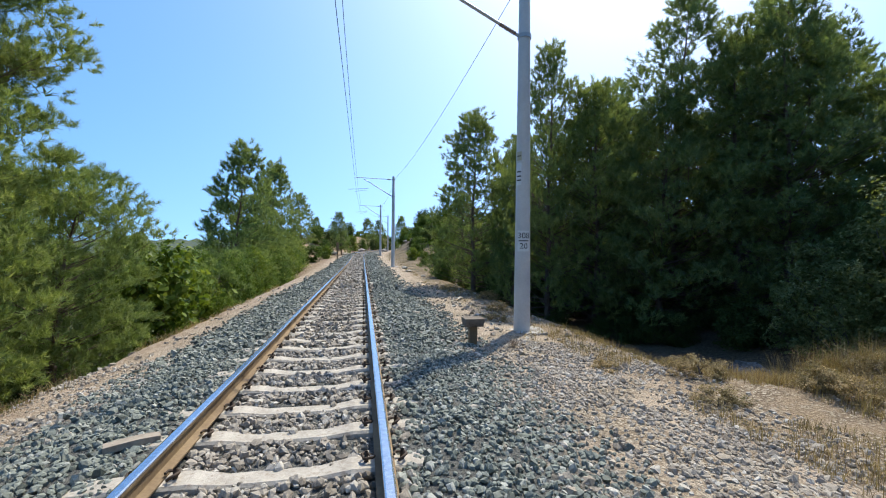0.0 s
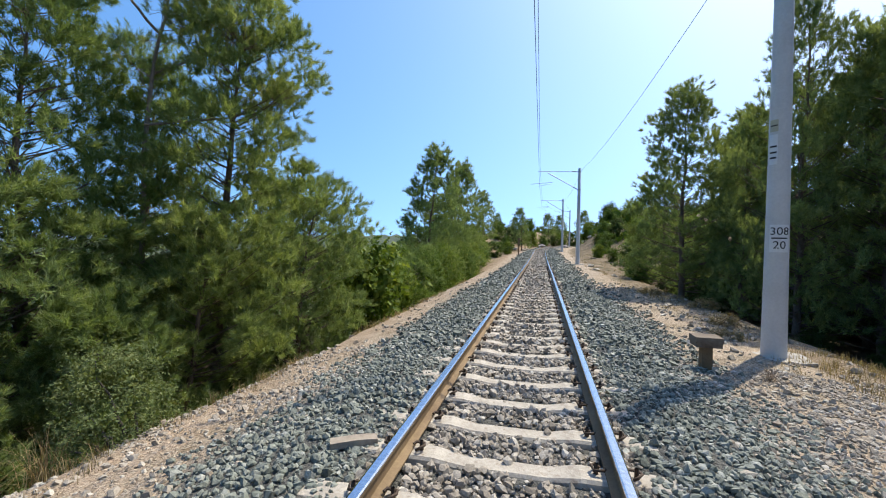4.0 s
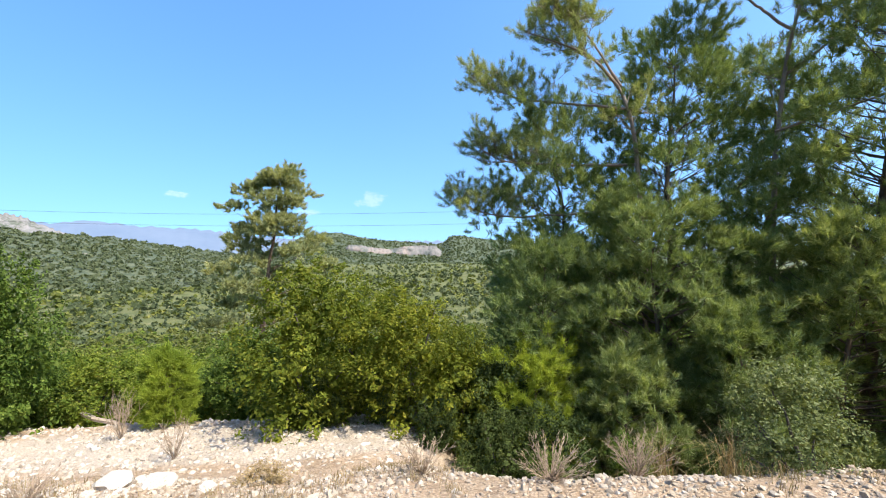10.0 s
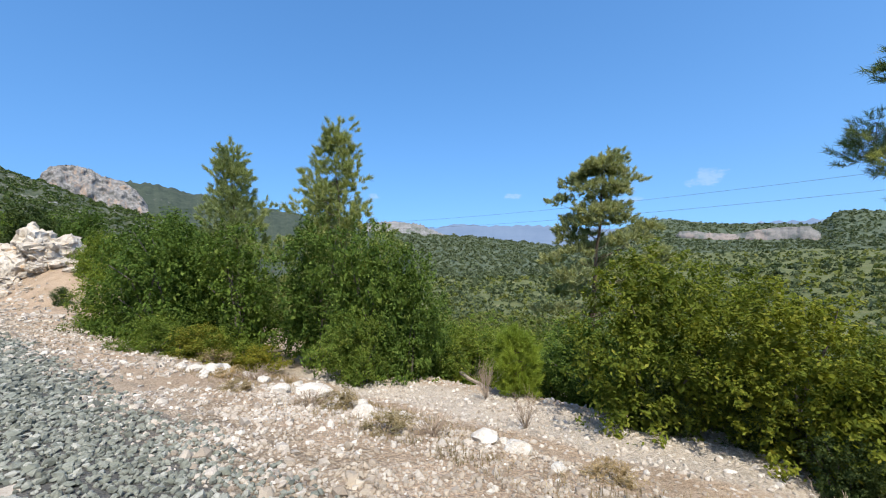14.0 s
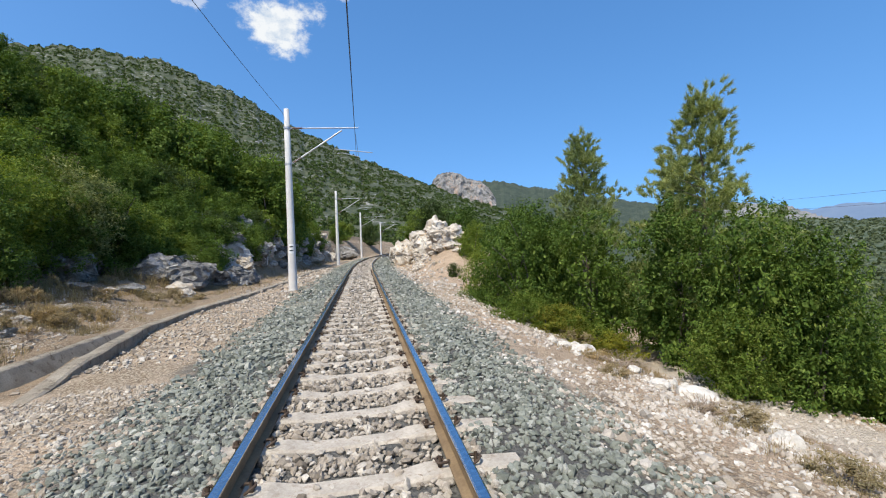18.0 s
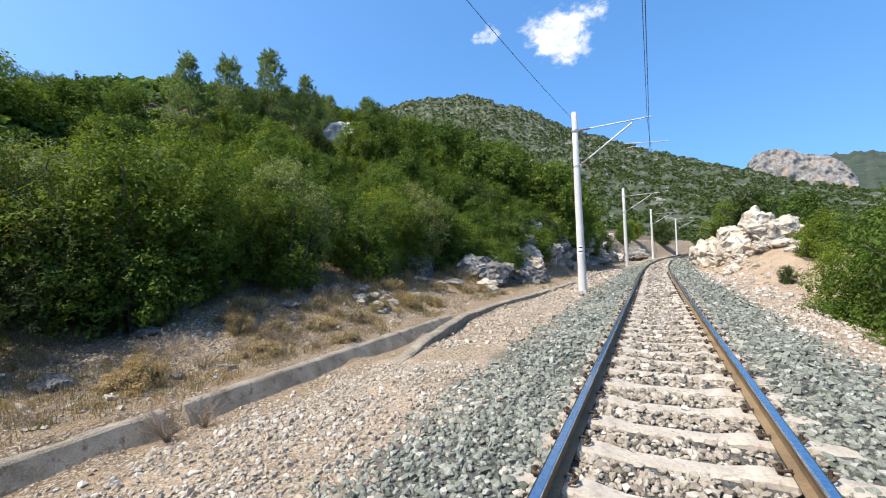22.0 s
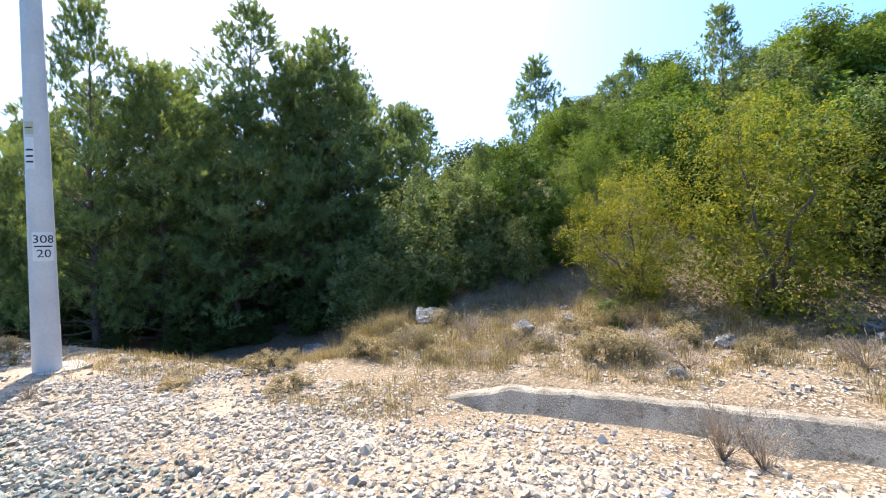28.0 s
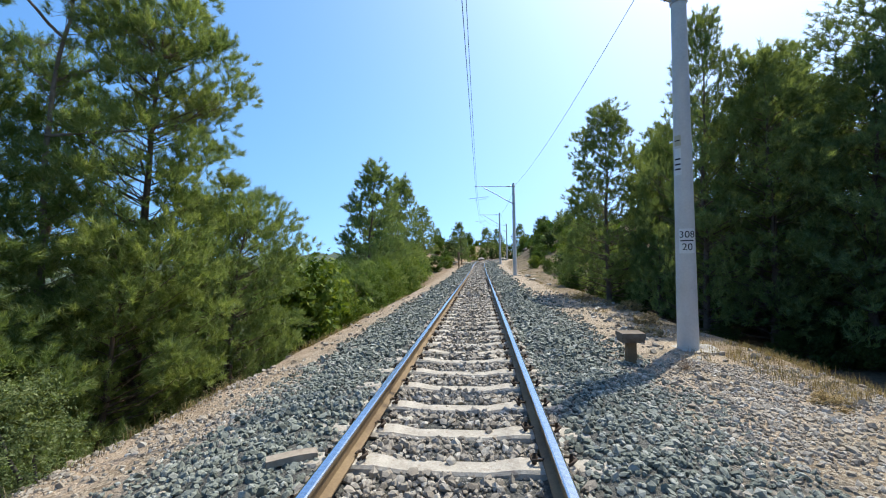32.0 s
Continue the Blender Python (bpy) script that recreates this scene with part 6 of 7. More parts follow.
def spots(n, x0, x1, y0, y1, rng_, s0, s1, clump=0.5, scale=1.6):
    x, y = rng_.uniform(x0, x1, n), rng_.uniform(y0, y1, n)
    k_ = wob(x, y, scale, x0) > clump - 0.6
    x, y = x[k_], y[k_]
    x = x + centre(y)
    return np.column_stack([x, y, ground(x, y) - 0.01, rng_.uniform(s0, s1, len(x))])


rng = np.random.default_rng(17)
grass_field("dry_grass", "straw-coloured dry grass between stones", M_DRY, np.concatenate([
    spots(5200, 6.3, 11.5, -13, 3, rng, 0.4, 1.1, 0.3), spots(1000, 6.0, 12, -24, -12, rng, 0.6, 1.4, 0.4), spots(2200, 6.2, 11.5, 2.0, 7, rng, 0.5, 1.5, 0.1),
    spots(1100, 4.4, 7.5, 2.6, 9.5, rng, 0.4, 1.0, 0.3), spots(240, 3.8, 6.5, 8, 20, rng, 0.5, 1.0, 0.5), spots(300, 3.6, 8, 20, 60, rng, 0.6, 1.5, 0.5),
    spots(520, -5.2, -3.5, 3, 24, rng, 0.5, 1.1, 0.4), spots(700, -6.4, -3.9, -9, 1, rng, 0.3, 0.7, 0.5), spots(120, -6.5, -4.0, -18, -9, rng, 0.4, 0.9, 0.5), spots(900, 5.3, 9.5, -60, -22, rng, 0.8, 2.2, 0.2), spots(260, -8, -3.6, -50, -24, rng, 0.5, 1.4, 0.4)]), 13, 0.19, 0.003, 18)
twig_rng = np.random.default_rng(19)


def twig_bush(x, y, h, w, n, material, label, name="dry_shrub"):
    lines = []
    for i in range(n):
        a, s = twig_rng.uniform(0, 6.28), twig_rng.uniform(0.2, 1)
        t = np.linspace(0, 1, 5)[:, None]
        end = np.array([math.cos(a) * w * s, math.sin(a) * w * s, h * twig_rng.uniform(0.6, 1.1)])
        pts = end * t + twig_rng.normal(0, 0.02, (5, 3)) * t
        lines.append((pts, 0.005 * (1 - 0.7 * t[:, 0])))
        for q in range(5):
            b0 = pts[twig_rng.integers(2, 5)]
            e2 = b0 + (rand_unit(twig_rng, 1)[0] * 0.5 + end / np.linalg.norm(end)) * h * 0.22
            lines.append((np.array([b0, (b0 + e2) / 2 + 0.01, e2]), [0.003, 0.0025, 0.0015]))
    o = mesh_ob(name, tube_mesh(name, lines, 3), material)
    o.matrix_basis = pose(x, y, gz(x, y) - 0.02)
    return tagged(o, label, "shrub", "dry shrubs")


M_TWIG = two_scale("dry_twigs", [(0.3, (0.22, 0.165, 0.12)), (0.7, (0.44, 0.35, 0.26))], 20, 2, 0.9)
for x, y, h, w, n in ((5.35, -0.35, 0.45, 0.28, 40), (5.3, -0.65, 0.4, 0.25, 30), (5.5, -3.6, 0.38, 0.35, 45), (5.4, -4.0, 0.3, 0.25, 30), (-4.75, -3.2, 0.22, 0.4, 60), (-4.4, -5.2, 0.2, 0.4, 60), (-4.9, -7.6, 0.22, 0.5, 60), (-4.9, 0.6, 0.3, 0.4, 50), (-4.5, 1.9, 0.32, 0.45, 60), (-4.6, 2.9, 0.4, 0.35, 45), (-7.4, -3.2, 0.6, 0.3, 26), (-8.4, -4.6, 0.75, 0.3, 26), (7.6, -2.2, 0.35, 0.5, 60), (7.9, 0.2, 0.3, 0.5, 50), (8.3, -5.2, 0.4, 0.6, 60), (7.2, -7.0, 0.35, 0.5, 50), (8.0, 3.2, 0.35, 0.5, 50), (8.8, -10.2, 0.4, 0.6, 50), (3.3, 7.4, 0.18, 0.2, 24)):
    twig_bush(x, y, h, w, n, M_TWIG, "low leafless grey-brown dry shrub")
for i in range(44):
    twig_bush(twig_rng.uniform(6.5, 10.2), twig_rng.uniform(-13, 6), twig_rng.uniform(0.14, 0.3), twig_rng.uniform(0.25, 0.5), 34, M_TWIG, "low leafless grey-brown dry shrub")
rng = np.random.default_rng(31)
grass_field("tall_dry_grass", "clumps of tall golden dry grass beside the boulders", M_DRY, np.concatenate([spots(190, 8.4, 10.2, 5.3, 7.0, rng, 0.8, 1.5, -1), spots(60, 9.2, 10.8, -1.5, 1.5, rng, 0.5, 1.0, -1), spots(120, 8.2, 10.5, -16, -9, rng, 0.6, 1.2, -0.2), spots(120, 7.6, 10, -28, -19, rng, 0.8, 1.5, -0.2)]), 26, 0.55, 0.0035, 32)
for x, y in ((-4.6, 4.0), (-4.9, 3.4)):
    grass_field("straw_tuft", "arching tuft of tall straw-coloured grass", M_DRY, [(x, y, gz(x, y), 1.0)], 90, 0.62, 0.003, 23)


# ---- litter ----
def litter_bag(x, y, length, width, seed, material, label, rz):
    """A crumpled thin bag lying on the ground: a folded sheet with an uneven rim."""
    rng_ = np.random.default_rng(seed)
    n, m = 14, 10
    a, b = np.meshgrid(np.linspace(-1, 1, n), np.linspace(-1, 1, m), indexing="ij")
    dome = np.clip(1 - a ** 2, 0, 1) * np.clip(1 - b ** 2, 0, 1)
    X = a * length / 2 * (0.8 + 0.2 * np.cos(b * 3 + seed)) + rng_.normal(0, 0.012, a.shape)
    Y = b * width / 2 * (0.75 + 0.25 * np.cos(a * 4 + seed)) + rng_.normal(0, 0.012, a.shape)
    Z = dome * 0.13 + 0.022 * wob(a * 3, b * 3, 0.5, seed) + rng_.normal(0, 0.014, a.shape) + 0.02
    i = np.arange(n * m).reshape(n, m)
    top = np.stack([i[:-1, :-1], i[1:, :-1], i[1:, 1:], i[:-1, 1:]], -1).reshape(-1, 4)
    rim = np.concatenate([i[:, 0], i[-1, 1:], i[-2::-1, -1], i[0, -2:0:-1]])
    P = np.stack([X, Y, Z], -1).reshape(-1, 3)
    low = P[rim] * np.array([0.97, 0.97, 0]) - np.array([0, 0, 0.03])
    k = np.arange(len(rim))
    wall = np.stack([rim, n * m + k, n * m + (k + 1) % len(k), np.roll(rim, -1)], -1)
    o = mesh_ob("plastic_bag", quick_mesh("plastic_bag", np.concatenate([P, low]), np.concatenate([top, wall])), material)
    o.matrix_basis = pose(x, y, gz(x, y), 0, 0, rz)
    return tagged(o, label, "litter", "litter on the bank")


M_BAGB = two_scale("blue_plastic_film", [(0.3, (0.13, 0.24, 0.34)), (0.7, (0.3, 0.46, 0.56))], 14, 4, 0.4, 0.3, 0.01)
M_BAGW = two_scale("white_plastic_film", [(0.3, (0.5, 0.53, 0.56)), (0.7, (0.78, 0.8, 0.82))], 14, 4, 0.4, 0.3, 0.01)
litter_bag(7.7, -4.58, 0.36, 0.24, 3, M_BAGB, "crumpled blue plastic bag lying on the stony bank", 20)
litter_bag(7.56, -4.3, 0.22, 0.2, 5, M_BAGW, "crumpled white plastic bag beside the blue one", 70)

# ---- distance ----
def ridge(name, table, r0, r1, zb, material, label, n_az=220, n_r=26, power=1.0, amp=0.012, seed=0.0, crest=0.004, buttress=0.0):
    """A mountain seen from the line: rings between two distances under a skyline given as (bearing, height angle)."""
    table = sorted(table)
    az = np.linspace(table[0][0], table[-1][0], n_az)
    el = np.interp(az, [t[0] for t in table], [t[1] for t in table])
    a = np.radians(az)
    k = np.linspace(0, 1.25, n_r)
    r = r0 + (r1 - r0) * k
    R, Aa = np.meshgrid(r, a, indexing="ij")
    X, Y = R * np.cos(Aa), R * np.sin(Aa)
    top = r1 * np.tan(np.radians(el)) + 1.4
    top = top * (1 + crest * 4 * wob(az * 1.0, az * 0.3, 0.8, seed)) + r1 * crest * wob(az * 3, az * 7, 1.1, seed + 1)
    kk = np.clip(k, 0, 1)[:, None]
    Z = zb + (top[None] - zb) * kk ** power - np.clip(k - 1, 0, None)[:, None] * r1 * 0.15
    Z += (kk * (1 - kk * 0.85)) * r1 * amp * (wob(X, Y, r1 * 0.09, seed) + 0.6 * wob(X, Y, r1 * 0.035, seed + 2))
    if buttress:
        for p in np.ndindex(X.shape):
            q = Vector((X[p], Y[p], Z[p])) * (28.0 / r1)
            d = noise.noise(q) + 0.6 * noise.noise(q * 2.3) + 0.35 * noise.noise(q * 5.1)
            X[p], Y[p] = X[p] * (1 + buttress * d), Y[p] * (1 + buttress * d)
    i = np.arange(n_r * n_az).reshape(n_r, n_az)
    me = smooth(quick_mesh(name, np.stack([X, Y, Z], -1).reshape(-1, 3), np.stack([i[:-1, :-1], i[:-1, 1:], i[1:, 1:], i[1:, :-1]], -1).reshape(-1, 4)))
    tagged(mesh_ob(name, me, material), label, "mountain", kind="structure")
    return X, Y, Z


def hill_mat(name, green, green2, rock, scale, rocky=0.62, glow=None, strata=1.0):
    m, nt, b = mat(name, 0.95)
    v = coords(nt)
    c = mix(nt, ramp(nt, noise_tex(nt, scale, 6, 0.75, v), [(0.4, (0, 0, 0)), (0.6, (1, 1, 1))]), green, green2)
    mp = nt.nodes.new("ShaderNodeMapping")
    mp.inputs["Scale"].default_value = (1, 1, strata)
    nt.links.new(v, mp.inputs["Vector"])
    f = maths(nt, 'SMOOTHSTEP', noise_tex(nt, scale * 0.45, 8, 0.8, mp.outputs[0]), rocky - 0.04, rocky + 0.05)
    c = mix(nt, f, c, rock)
    nt.links.new(c, b.inputs["Base Color"])
    bump(nt, b, noise_tex(nt, scale * 1.6, 6, 0.8, v), 0.8, 1.5 / max(scale, 0.02) * 0.05)
    # optional glow: haze of distance put into the hill's emission
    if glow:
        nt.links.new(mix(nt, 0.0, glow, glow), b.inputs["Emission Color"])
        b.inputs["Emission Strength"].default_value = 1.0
    return m


M_MOUNT = hill_mat("scrubby_mountain", (0.036, 0.052, 0.026), (0.082, 0.09, 0.05), (0.3, 0.29, 0.28), 0.16, 0.585, None, 3.6)
M_CLIFF = hill_mat("grey_cliff", (0.27, 0.26, 0.25), (0.09, 0.092, 0.085), (0.3, 0.225, 0.17), 0.2, 0.56, None, 0.4)
M_FARHILL = hill_mat("far_wooded_hill", (0.04, 0.062, 0.036), (0.1, 0.118, 0.07), (0.2, 0.19, 0.16), 0.05, 0.64, None, 1.0)
M_BACKHILL = hill_mat("dark_wooded_ridge", (0.028, 0.042, 0.032), (0.052, 0.068, 0.048), (0.15, 0.15, 0.14), 0.07, 0.66, None, 1.0)
M_FARCLIFF = hill_mat("far_cliff", (0.19, 0.18, 0.17), (0.1, 0.115, 0.105), (0.24, 0.205, 0.18), 0.02, 0.55, None, 0.4)
M_ROCKHILL = hill_mat("bare_rocky_hill", (0.25, 0.24, 0.24), (0.15, 0.155, 0.14), (0.08, 0.1, 0.07), 0.03, 0.57)
# blue base colour and emission paint the haze onto the farthest mountains
M_HAZE = hill_mat("painted_haze_mountain", (0.03, 0.045, 0.06), (0.05, 0.065, 0.08), (0.08, 0.085, 0.095), 0.004, 0.6, (0.16, 0.235, 0.4))
MX = ridge("mountain_south", [(-10, 7), (-24, 10), (-40, 14.5), (-47, 17.5), (-54, 20.0), (-62, 21.2), (-68, 21.2), (-75, 19.0), (-82, 15.6), (-90, 12.0), (-96, 9.6), (-101, 7.9), (-104, 6.4), (-110, 4.5), (-118, 2)], 128, 620, -9, M_MOUNT, "steep mountain of grey rock and dark scrub", 320, 40, 1.15, 0.016, 1.0)
ridge("mountain_cliff", [(-98.6, 2), (-99.5, 7.6), (-99.9, 8.9), (-100.6, 9.7), (-102, 10.0), (-103.6, 9.8), (-104.6, 9.1), (-106.4, 8.6), (-107.5, 7.6), (-108.5, 6)], 728, 760, 62, M_CLIFF, "rocky headland with a steep grey cliff", 260, 30, 0.55, 0.006, 4.0, 0.0012, 0.014)
ridge("hill_behind_cliff", [(-101, 3), (-103, 7.5), (-106, 8.7), (-109.6, 8.5), (-113, 7.5), (-116, 7.2), (-120, 6.0), (-128, 4.4), (-134, 2.4), (-138, 0.0), (-144, -5)], 540, 900, -85, M_BACKHILL, "wooded ridge running down from the cliff", 200, 24, 0.9, 0.014, 7.0, 0.004)
SW = ridge("hill_southwest", [(-100, -3), (-112, 3), (-120, 3.4), (-130, 2.6), (-138, 1.9), (-144, 1.3), (-147, 1.1), (-152, 0.4), (-156, -0.3), (-160, -1.0), (-165, -2.2)], 480, 1300, -85, M_FARHILL, "far wooded hill", 160, 20, 1.0, 0.01, 2.0)
ridge("rocky_hill", [(-128, 2.6), (-133, 3.4), (-136, 3.6), (-138.2, 3.4), (-140.8, 3.0), (-142.2, 2.2), (-143.4, 1.6), (-146, 0.6)], 1500, 1750, -20, M_ROCKHILL, "bare pale rocky hill beyond the valley", 120, 16, 0.8, 0.006, 8.0, 0.003)
WW = ridge("hill_west", [(-158, -2.4), (-163, -0.6), (-168, 1.4), (-170, 1.8), (-172, 1.95), (-175, 1.35), (-178, 1.0), (-181.3, 0.7), (-185.4, 0.35), (-186.1, 0.5), (-187, 1.4), (-187.8, 1.6), (-189, 1.5), (-192, 1.1), (-198, 0.6), (-206, -0.5), (-214, -3)], 1450, 2400, -90, M_FARHILL, "far wooded ridge above a cliff band", 240, 20, 1.2, 0.005, 3.0, 0.0015)
ridge("cliff_band", [(-172.4, -0.9), (-173.4, 0.35), (-175, 0.25), (-177, -0.1), (-179, -0.3), (-181, 0.1), (-182.5, 0.2), (-185.2, 0.2), (-186, -0.6)], 1940, 1980, -42, M_FARCLIFF, "pinkish cliff band across the valley", 160, 14, 0.5, 0.001, 9.0, 0.0012, 0.008)
ridge("hill_north", [(40, 2), (60, 1.0), (80, 0.6), (95, 1.4), (110, 0.8), (130, 0.2), (148, -0.6), (158, -2.0), (166, -4.0)], 600, 1300, -20, M_FARHILL, "far wooded hill", 160, 16, 1.0, 0.01, 6.0)
ridge("mountain_haze", [(-120, 1.6), (-138, 2.5), (-143.5, 2.5), (-145.7, 2.9), (-150, 2.35), (-156, 2.1), (-162, 1.4), (-170, 0.9), (-180, 0.8), (-190, 0.9), (-205, 0.5), (-225, 0.3)], 3500, 4300, -60, M_HAZE, "far mountains with pale blue haze painted into colour and glow", 200, 10, 1.0, 0.004, 5.0, 0.004)


def blob_field(name, label, material, P, per, seed, flat=0.75):
    """Far bushes: little heaps of leaves at x, y, z with radius r."""
    rng_ = np.random.default_rng(seed)
    n = len(P) * per
    d = rand_unit(rng_, n)
    d[:, 2] = np.abs(d[:, 2])
    r = np.repeat(P[:, 3], per)
    c = np.repeat(P[:, :3], per, 0) + d * (r * rng_.uniform(0.55, 1.0, n))[:, None] * np.array([1, 1, flat * 1.3])
    nr = d + rng_.normal(size=(n, 3)) * 0.5
    nr /= np.linalg.norm(nr, axis=1)[:, None]
    u = np.cross(nr, rand_unit(rng_, n))
    u /= np.linalg.norm(u, axis=1)[:, None]
    v = np.cross(nr, u)
    s = (r * rng_.uniform(0.6, 1.1, n) * 2.4 / math.sqrt(per))[:, None]
    co = np.stack([c + u * s, c - u * s * 0.5 + v * s * 0.7, c - u * s * 0.5 - v * s * 0.7], 1).reshape(-1, 3)
    return tagged(mesh_ob(name, quick_mesh(name, co, np.arange(n * 3).reshape(-1, 3)), material), label, "woods", kind="stuff")


rng = np.random.default_rng(41)
# scrub over the upper hillside
n = 440
u, y = rng.uniform(23, 44, n), rng.uniform(-75, 8, n)
x = u + centre(np.clip(y, -140, 160))
ok = ~((np.abs(np.degrees(np.arctan2(y, x)) + 51) < 3.4) & (np.hypot(x, y) < 46) & (ground(x, y) + 1.2 > 1.4 + 0.27 * np.hypot(x, y)))
x, y = x[ok], y[ok]
blob_field("hillside_scrub", "dense evergreen scrub covering the hillside", M_OAK, np.column_stack([x, y, ground(x, y) + 0.2, rng.uniform(0.8, 1.7, len(x)) * np.where(y > -1, 0.6, 1.0)]), 240, 49)
n = 2200
u, y = rng.uniform(40, 110, n), rng.uniform(-120, 50, n)
x = u + centre(np.clip(y, -140, 160))
clear = (np.abs(np.degrees(np.arctan2(y, x)) + 51) < 3.4) & (np.hypot(x, y) < 46) & (ground(x, y) + 1.2 > 1.4 + 0.27 * np.hypot(x, y))
x, y = x[~clear], y[~clear]
n = len(x)
blob_field("hillside_scrub", "dense evergreen scrub covering the hillside", M_OAK, np.column_stack([x, y, ground(x, y) + 0.2, rng.uniform(0.8, 2.0, n)]), 44, 42)
# scrub and woods over the mountains
def ridge_scrub(name, label, material, XYZ, n, r0, r1, per, seed, k0=3, k1=8, bare=0.0):
    X, Y, Z = XYZ
    rng_ = np.random.default_rng(seed)
    k, j = rng_.integers(k0, X.shape[0] - k1, n), rng_.integers(0, X.shape[1] - 1, n)
    f, g = rng_.uniform(0, 1, n), rng_.uniform(0, 1, n)
    P = [(Q[k, j] * (1 - f) + Q[k + 1, j] * f) * (1 - g) + (Q[k, j + 1] * (1 - f) + Q[k + 1, j + 1] * f) * g for Q in (X, Y, Z)]
    P = np.column_stack(P + [rng_.uniform(r0, r1, n)])
    if bare:
        P = P[wob(P[:, 0], P[:, 2] * 2.5, 17, 5) + 0.8 * wob(P[:, 1], P[:, 2] * 3.0, 7, 1) > bare]
    blob_field(name, label, material, P, per, seed + 1)


ridge_scrub("mountain_scrub", "dark scrub dotted over the mountain", M_SCRUB, MX, 30000, 0.7, 2.1, 8, 43, bare=-0.45)
ridge_scrub("far_hill_woods", "dark woods over the far hill", M_FARWOODS, SW, 9000, 2.2, 5.5, 7, 52, 1, 4)
ridge_scrub("far_hill_woods", "dark woods over the far ridge", M_FARWOODS, WW, 7000, 3.5, 8.0, 6, 54, 1, 4)
# valley woods
def valley(n, r0, r1, material, per, size, seed, name, label):
    r = np.exp(rng.uniform(math.log(r0), math.log(r1), n))
    a = np.radians(rng.uniform(118, 250, n))
    x, y = r * np.cos(a), r * np.sin(a)
    ok = (x - centre(np.clip(y, -140, 160)) < -17) & (wob(x, y, 23, 2.0) + 0.5 * wob(x, y, 7, 1.0) > -0.45)
    x, y, r = x[ok], y[ok], r[ok]
    blob_field(name, label, material, np.column_stack([x, y, ground(x, y) + 0.3, np.clip(r * size, 0.6, 5) * rng.uniform(0.6, 1.4, len(x))]), per, seed, 1.0)


valley(6200, 22, 170, M_VALLEY, 34, 0.0095, 44, "valley_scrub", "olive green young pines and scrub on the slope below")
valley(2600, 22, 170, M_LEAF, 34, 0.0095, 46, "valley_scrub", "light green scrub on the slope below")
valley(9000, 110, 1500, M_FARWOODS, 8, 0.0065, 47, "valley_woods", "dark woods covering the valley")
valley(6000, 110, 1500, M_VALLEY, 8, 0.006, 48, "valley_woods", "olive green woods covering the valley")
n = 1500
x, y = rng.uniform(-60, 60, n), rng.uniform(60, 320, n)
ok = np.abs(x - centre(np.clip(y, -140, 160))) > 9
x, y = x[ok], y[ok]
blob_field("northern_scrub", "scrub beyond the bend of the line", M_OAK, np.column_stack([x, y, ground(x, y), rng.uniform(0.8, 2.2, len(x))]), 36, 45)

# ---- clouds ----
M_CLOUD = bpy.data.materials.new("glowing_cloud_card")
M_CLOUD.use_nodes = True
nt = M_CLOUD.node_tree
nt.nodes.remove(nt.nodes["Principled BSDF"])
v = coords(nt)
sepc = nt.nodes.new("ShaderNodeSeparateXYZ")
nt.links.new(v, sepc.inputs[0])
oi = nt.nodes.new("ShaderNodeObjectInfo")
shift = nt.nodes.new("ShaderNodeVectorMath")
shift.operation = 'ADD'
nt.links.new(v, shift.inputs[0])
nt.links.new(oi.outputs["Location"], shift.inputs[1])
rr = maths(nt, 'SQRT', maths(nt, 'ADD', maths(nt, 'POWER', maths(nt, 'ABSOLUTE', sepc.outputs[0]), 2.0), maths(nt, 'POWER', maths(nt, 'ABSOLUTE', sepc.outputs[1]), 2.0)))
puff = maths(nt, 'SUBTRACT', noise_tex(nt, 1.7, 9, 0.6, shift.outputs[0]), maths(nt, 'MULTIPLY', rr, 0.62))
dense = maths(nt, 'MULTIPLY', maths(nt, 'SMOOTHSTEP', puff, 0.1, 0.32), oi.outputs["Alpha"])
# emission stands in for sunlight on the cloud, its greys painted by noise
glow_n = nt.nodes.new("ShaderNodeEmission")
nt.links.new(ramp(nt, noise_tex(nt, 3.4, 8, 0.6, shift.outputs[0]), [(0.35, (0.62, 0.72, 0.86)), (0.55, (0.95, 0.97, 1.0))]), glow_n.inputs["Color"])
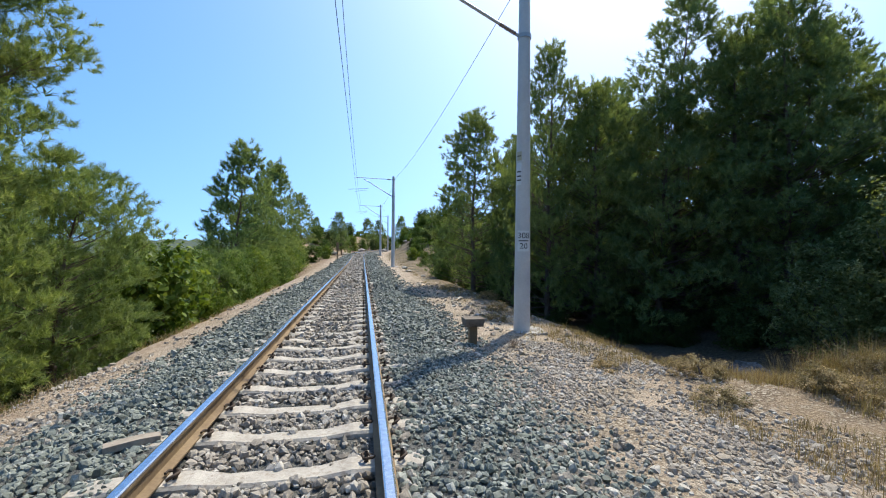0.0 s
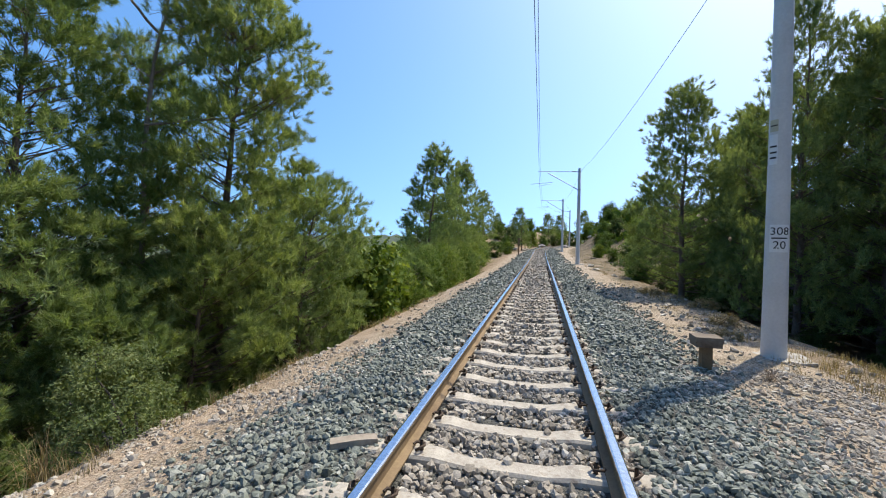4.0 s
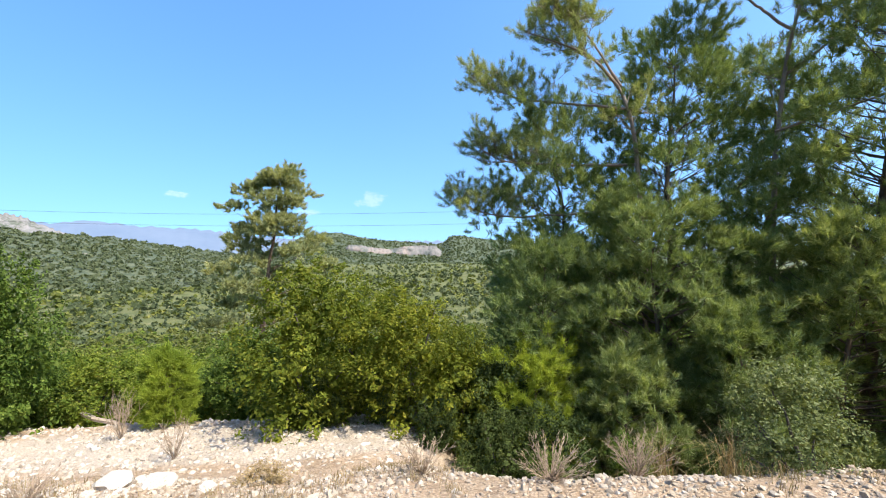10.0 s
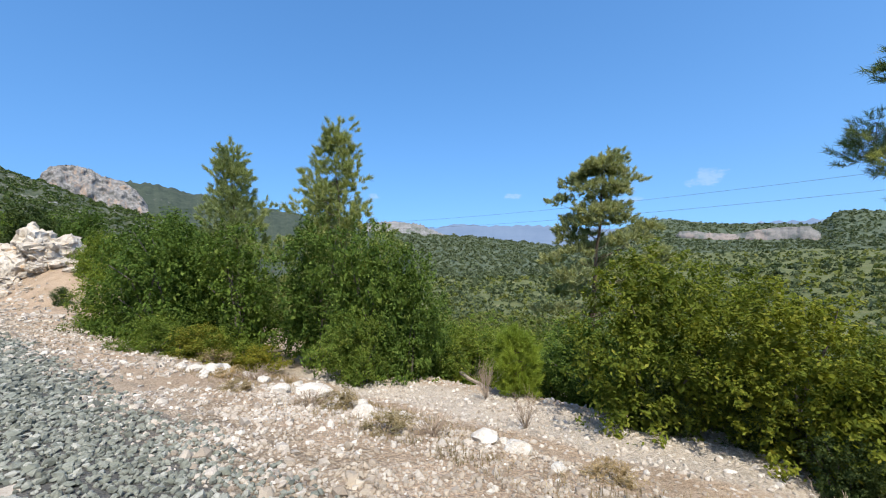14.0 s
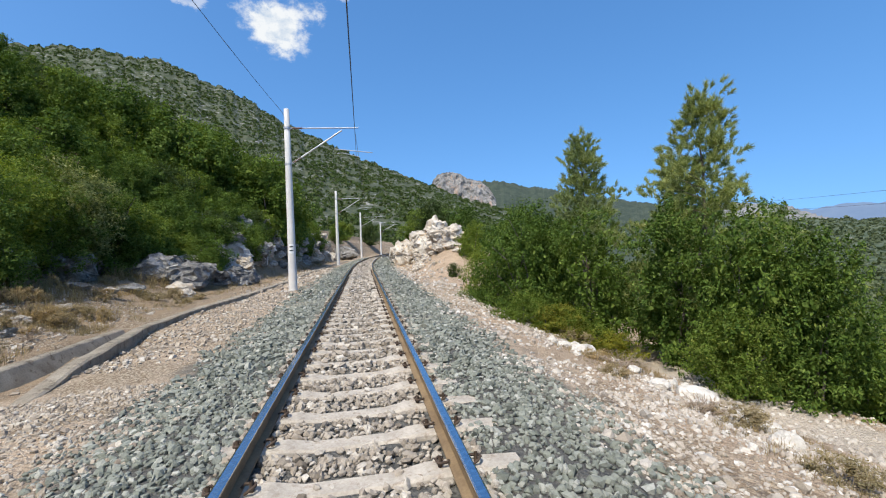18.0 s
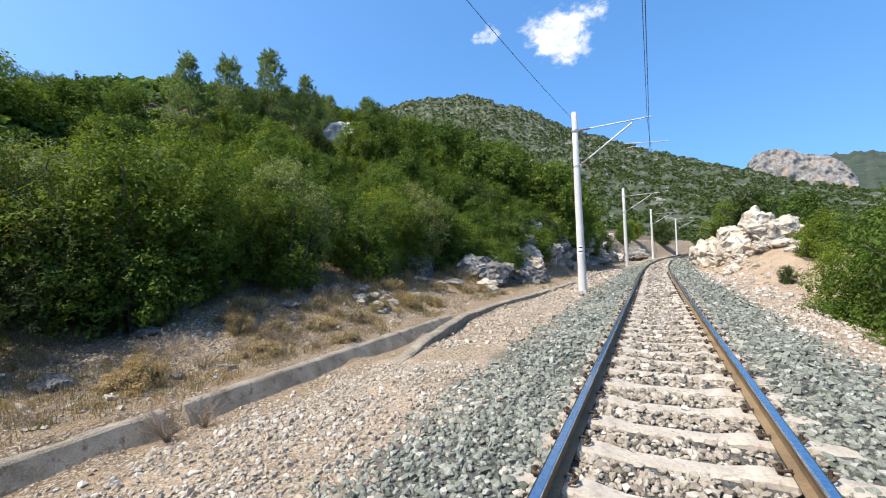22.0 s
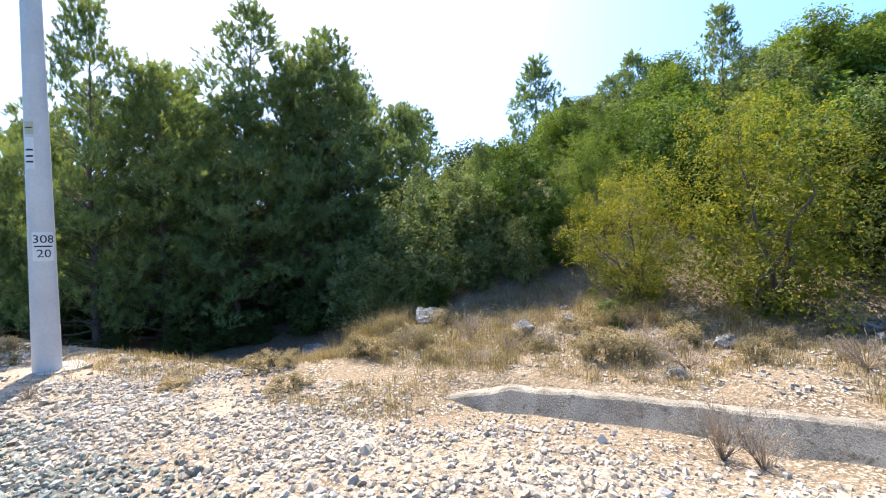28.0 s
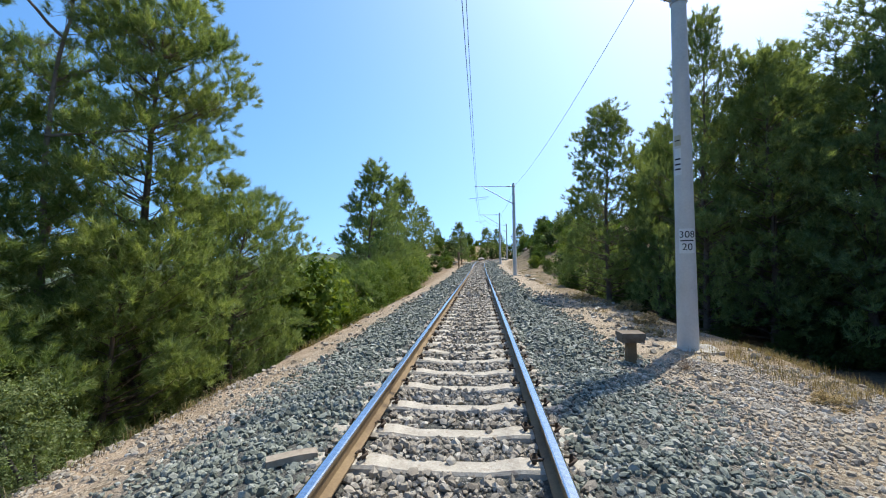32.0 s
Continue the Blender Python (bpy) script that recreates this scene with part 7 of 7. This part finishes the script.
glow_n.inputs["Strength"].default_value = 0.95
clear_n = nt.nodes.new("ShaderNodeBsdfTransparent")
mx = nt.nodes.new("ShaderNodeMixShader")
nt.links.new(maths(nt, 'MULTIPLY', dense, 0.97), mx.inputs[0])
nt.links.new(clear_n.outputs[0], mx.inputs[1])
nt.links.new(glow_n.outputs[0], mx.inputs[2])
nt.links.new(mx.outputs[0], nt.nodes["Material Output"].inputs["Surface"])


def cloud(az, el, w, h, thick=1.0, dist=1800):
    """A small cloud far off in the sky, a flat card that glows by itself."""
    bm = bmesh.new()
    bmesh.ops.create_grid(bm, x_segments=1, y_segments=1, size=1.0)
    me = bpy.data.meshes.new("cloud")
    bm.to_mesh(me)
    bm.free()
    ob = mesh_ob("cloud", me, M_CLOUD)
    at = Vector((math.cos(radians(az)) * dist, math.sin(radians(az)) * dist, dist * math.tan(radians(el))))
    ob.matrix_basis = look(at, at * 2) @ Matrix.Diagonal((w / 2, h / 2, 1, 1))
    ob.color[3] = thick
    tagged(ob, "small white cumulus cloud", "cloud", kind="structure")


cloud(-80.8, 26.9, 500, 380)
cloud(-70.6, 27.8, 190, 110, 0.5)
cloud(-88.5, 30.8, 150, 90, 0.6)
for az, el, w, h in ((-153.5, 6.2, 120, 55), (-165.8, 6.8, 90, 60), (-176.5, 6.4, 220, 110), (-134.5, 7.0, 70, 40), (-168, 4.6, 150, 50)):
    cloud(az, el, w, h, 0.2)
# power lines across the valley
for el0, el1 in ((3.6, 5.1), (2.6, 3.4)):
    p0 = np.array([math.cos(radians(-138)) * 160, math.sin(radians(-138)) * 160, 160 * math.tan(radians(el0))])
    p1 = np.array([math.cos(radians(170)) * 110, math.sin(radians(170)) * 110, 110 * math.tan(radians(el1))])
    t = np.linspace(-0.4, 1.6, 15)[:, None]
    p = p0 + (p1 - p0) * t
    p[:, 2] += 4 * (t[:, 0] - 0.5) ** 2
    tagged(mesh_ob("power_line", tube_mesh("power_line", [(p, [0.03] * 15)], 4), M_WIRE), "thin power line across the valley", "wire", "power lines")
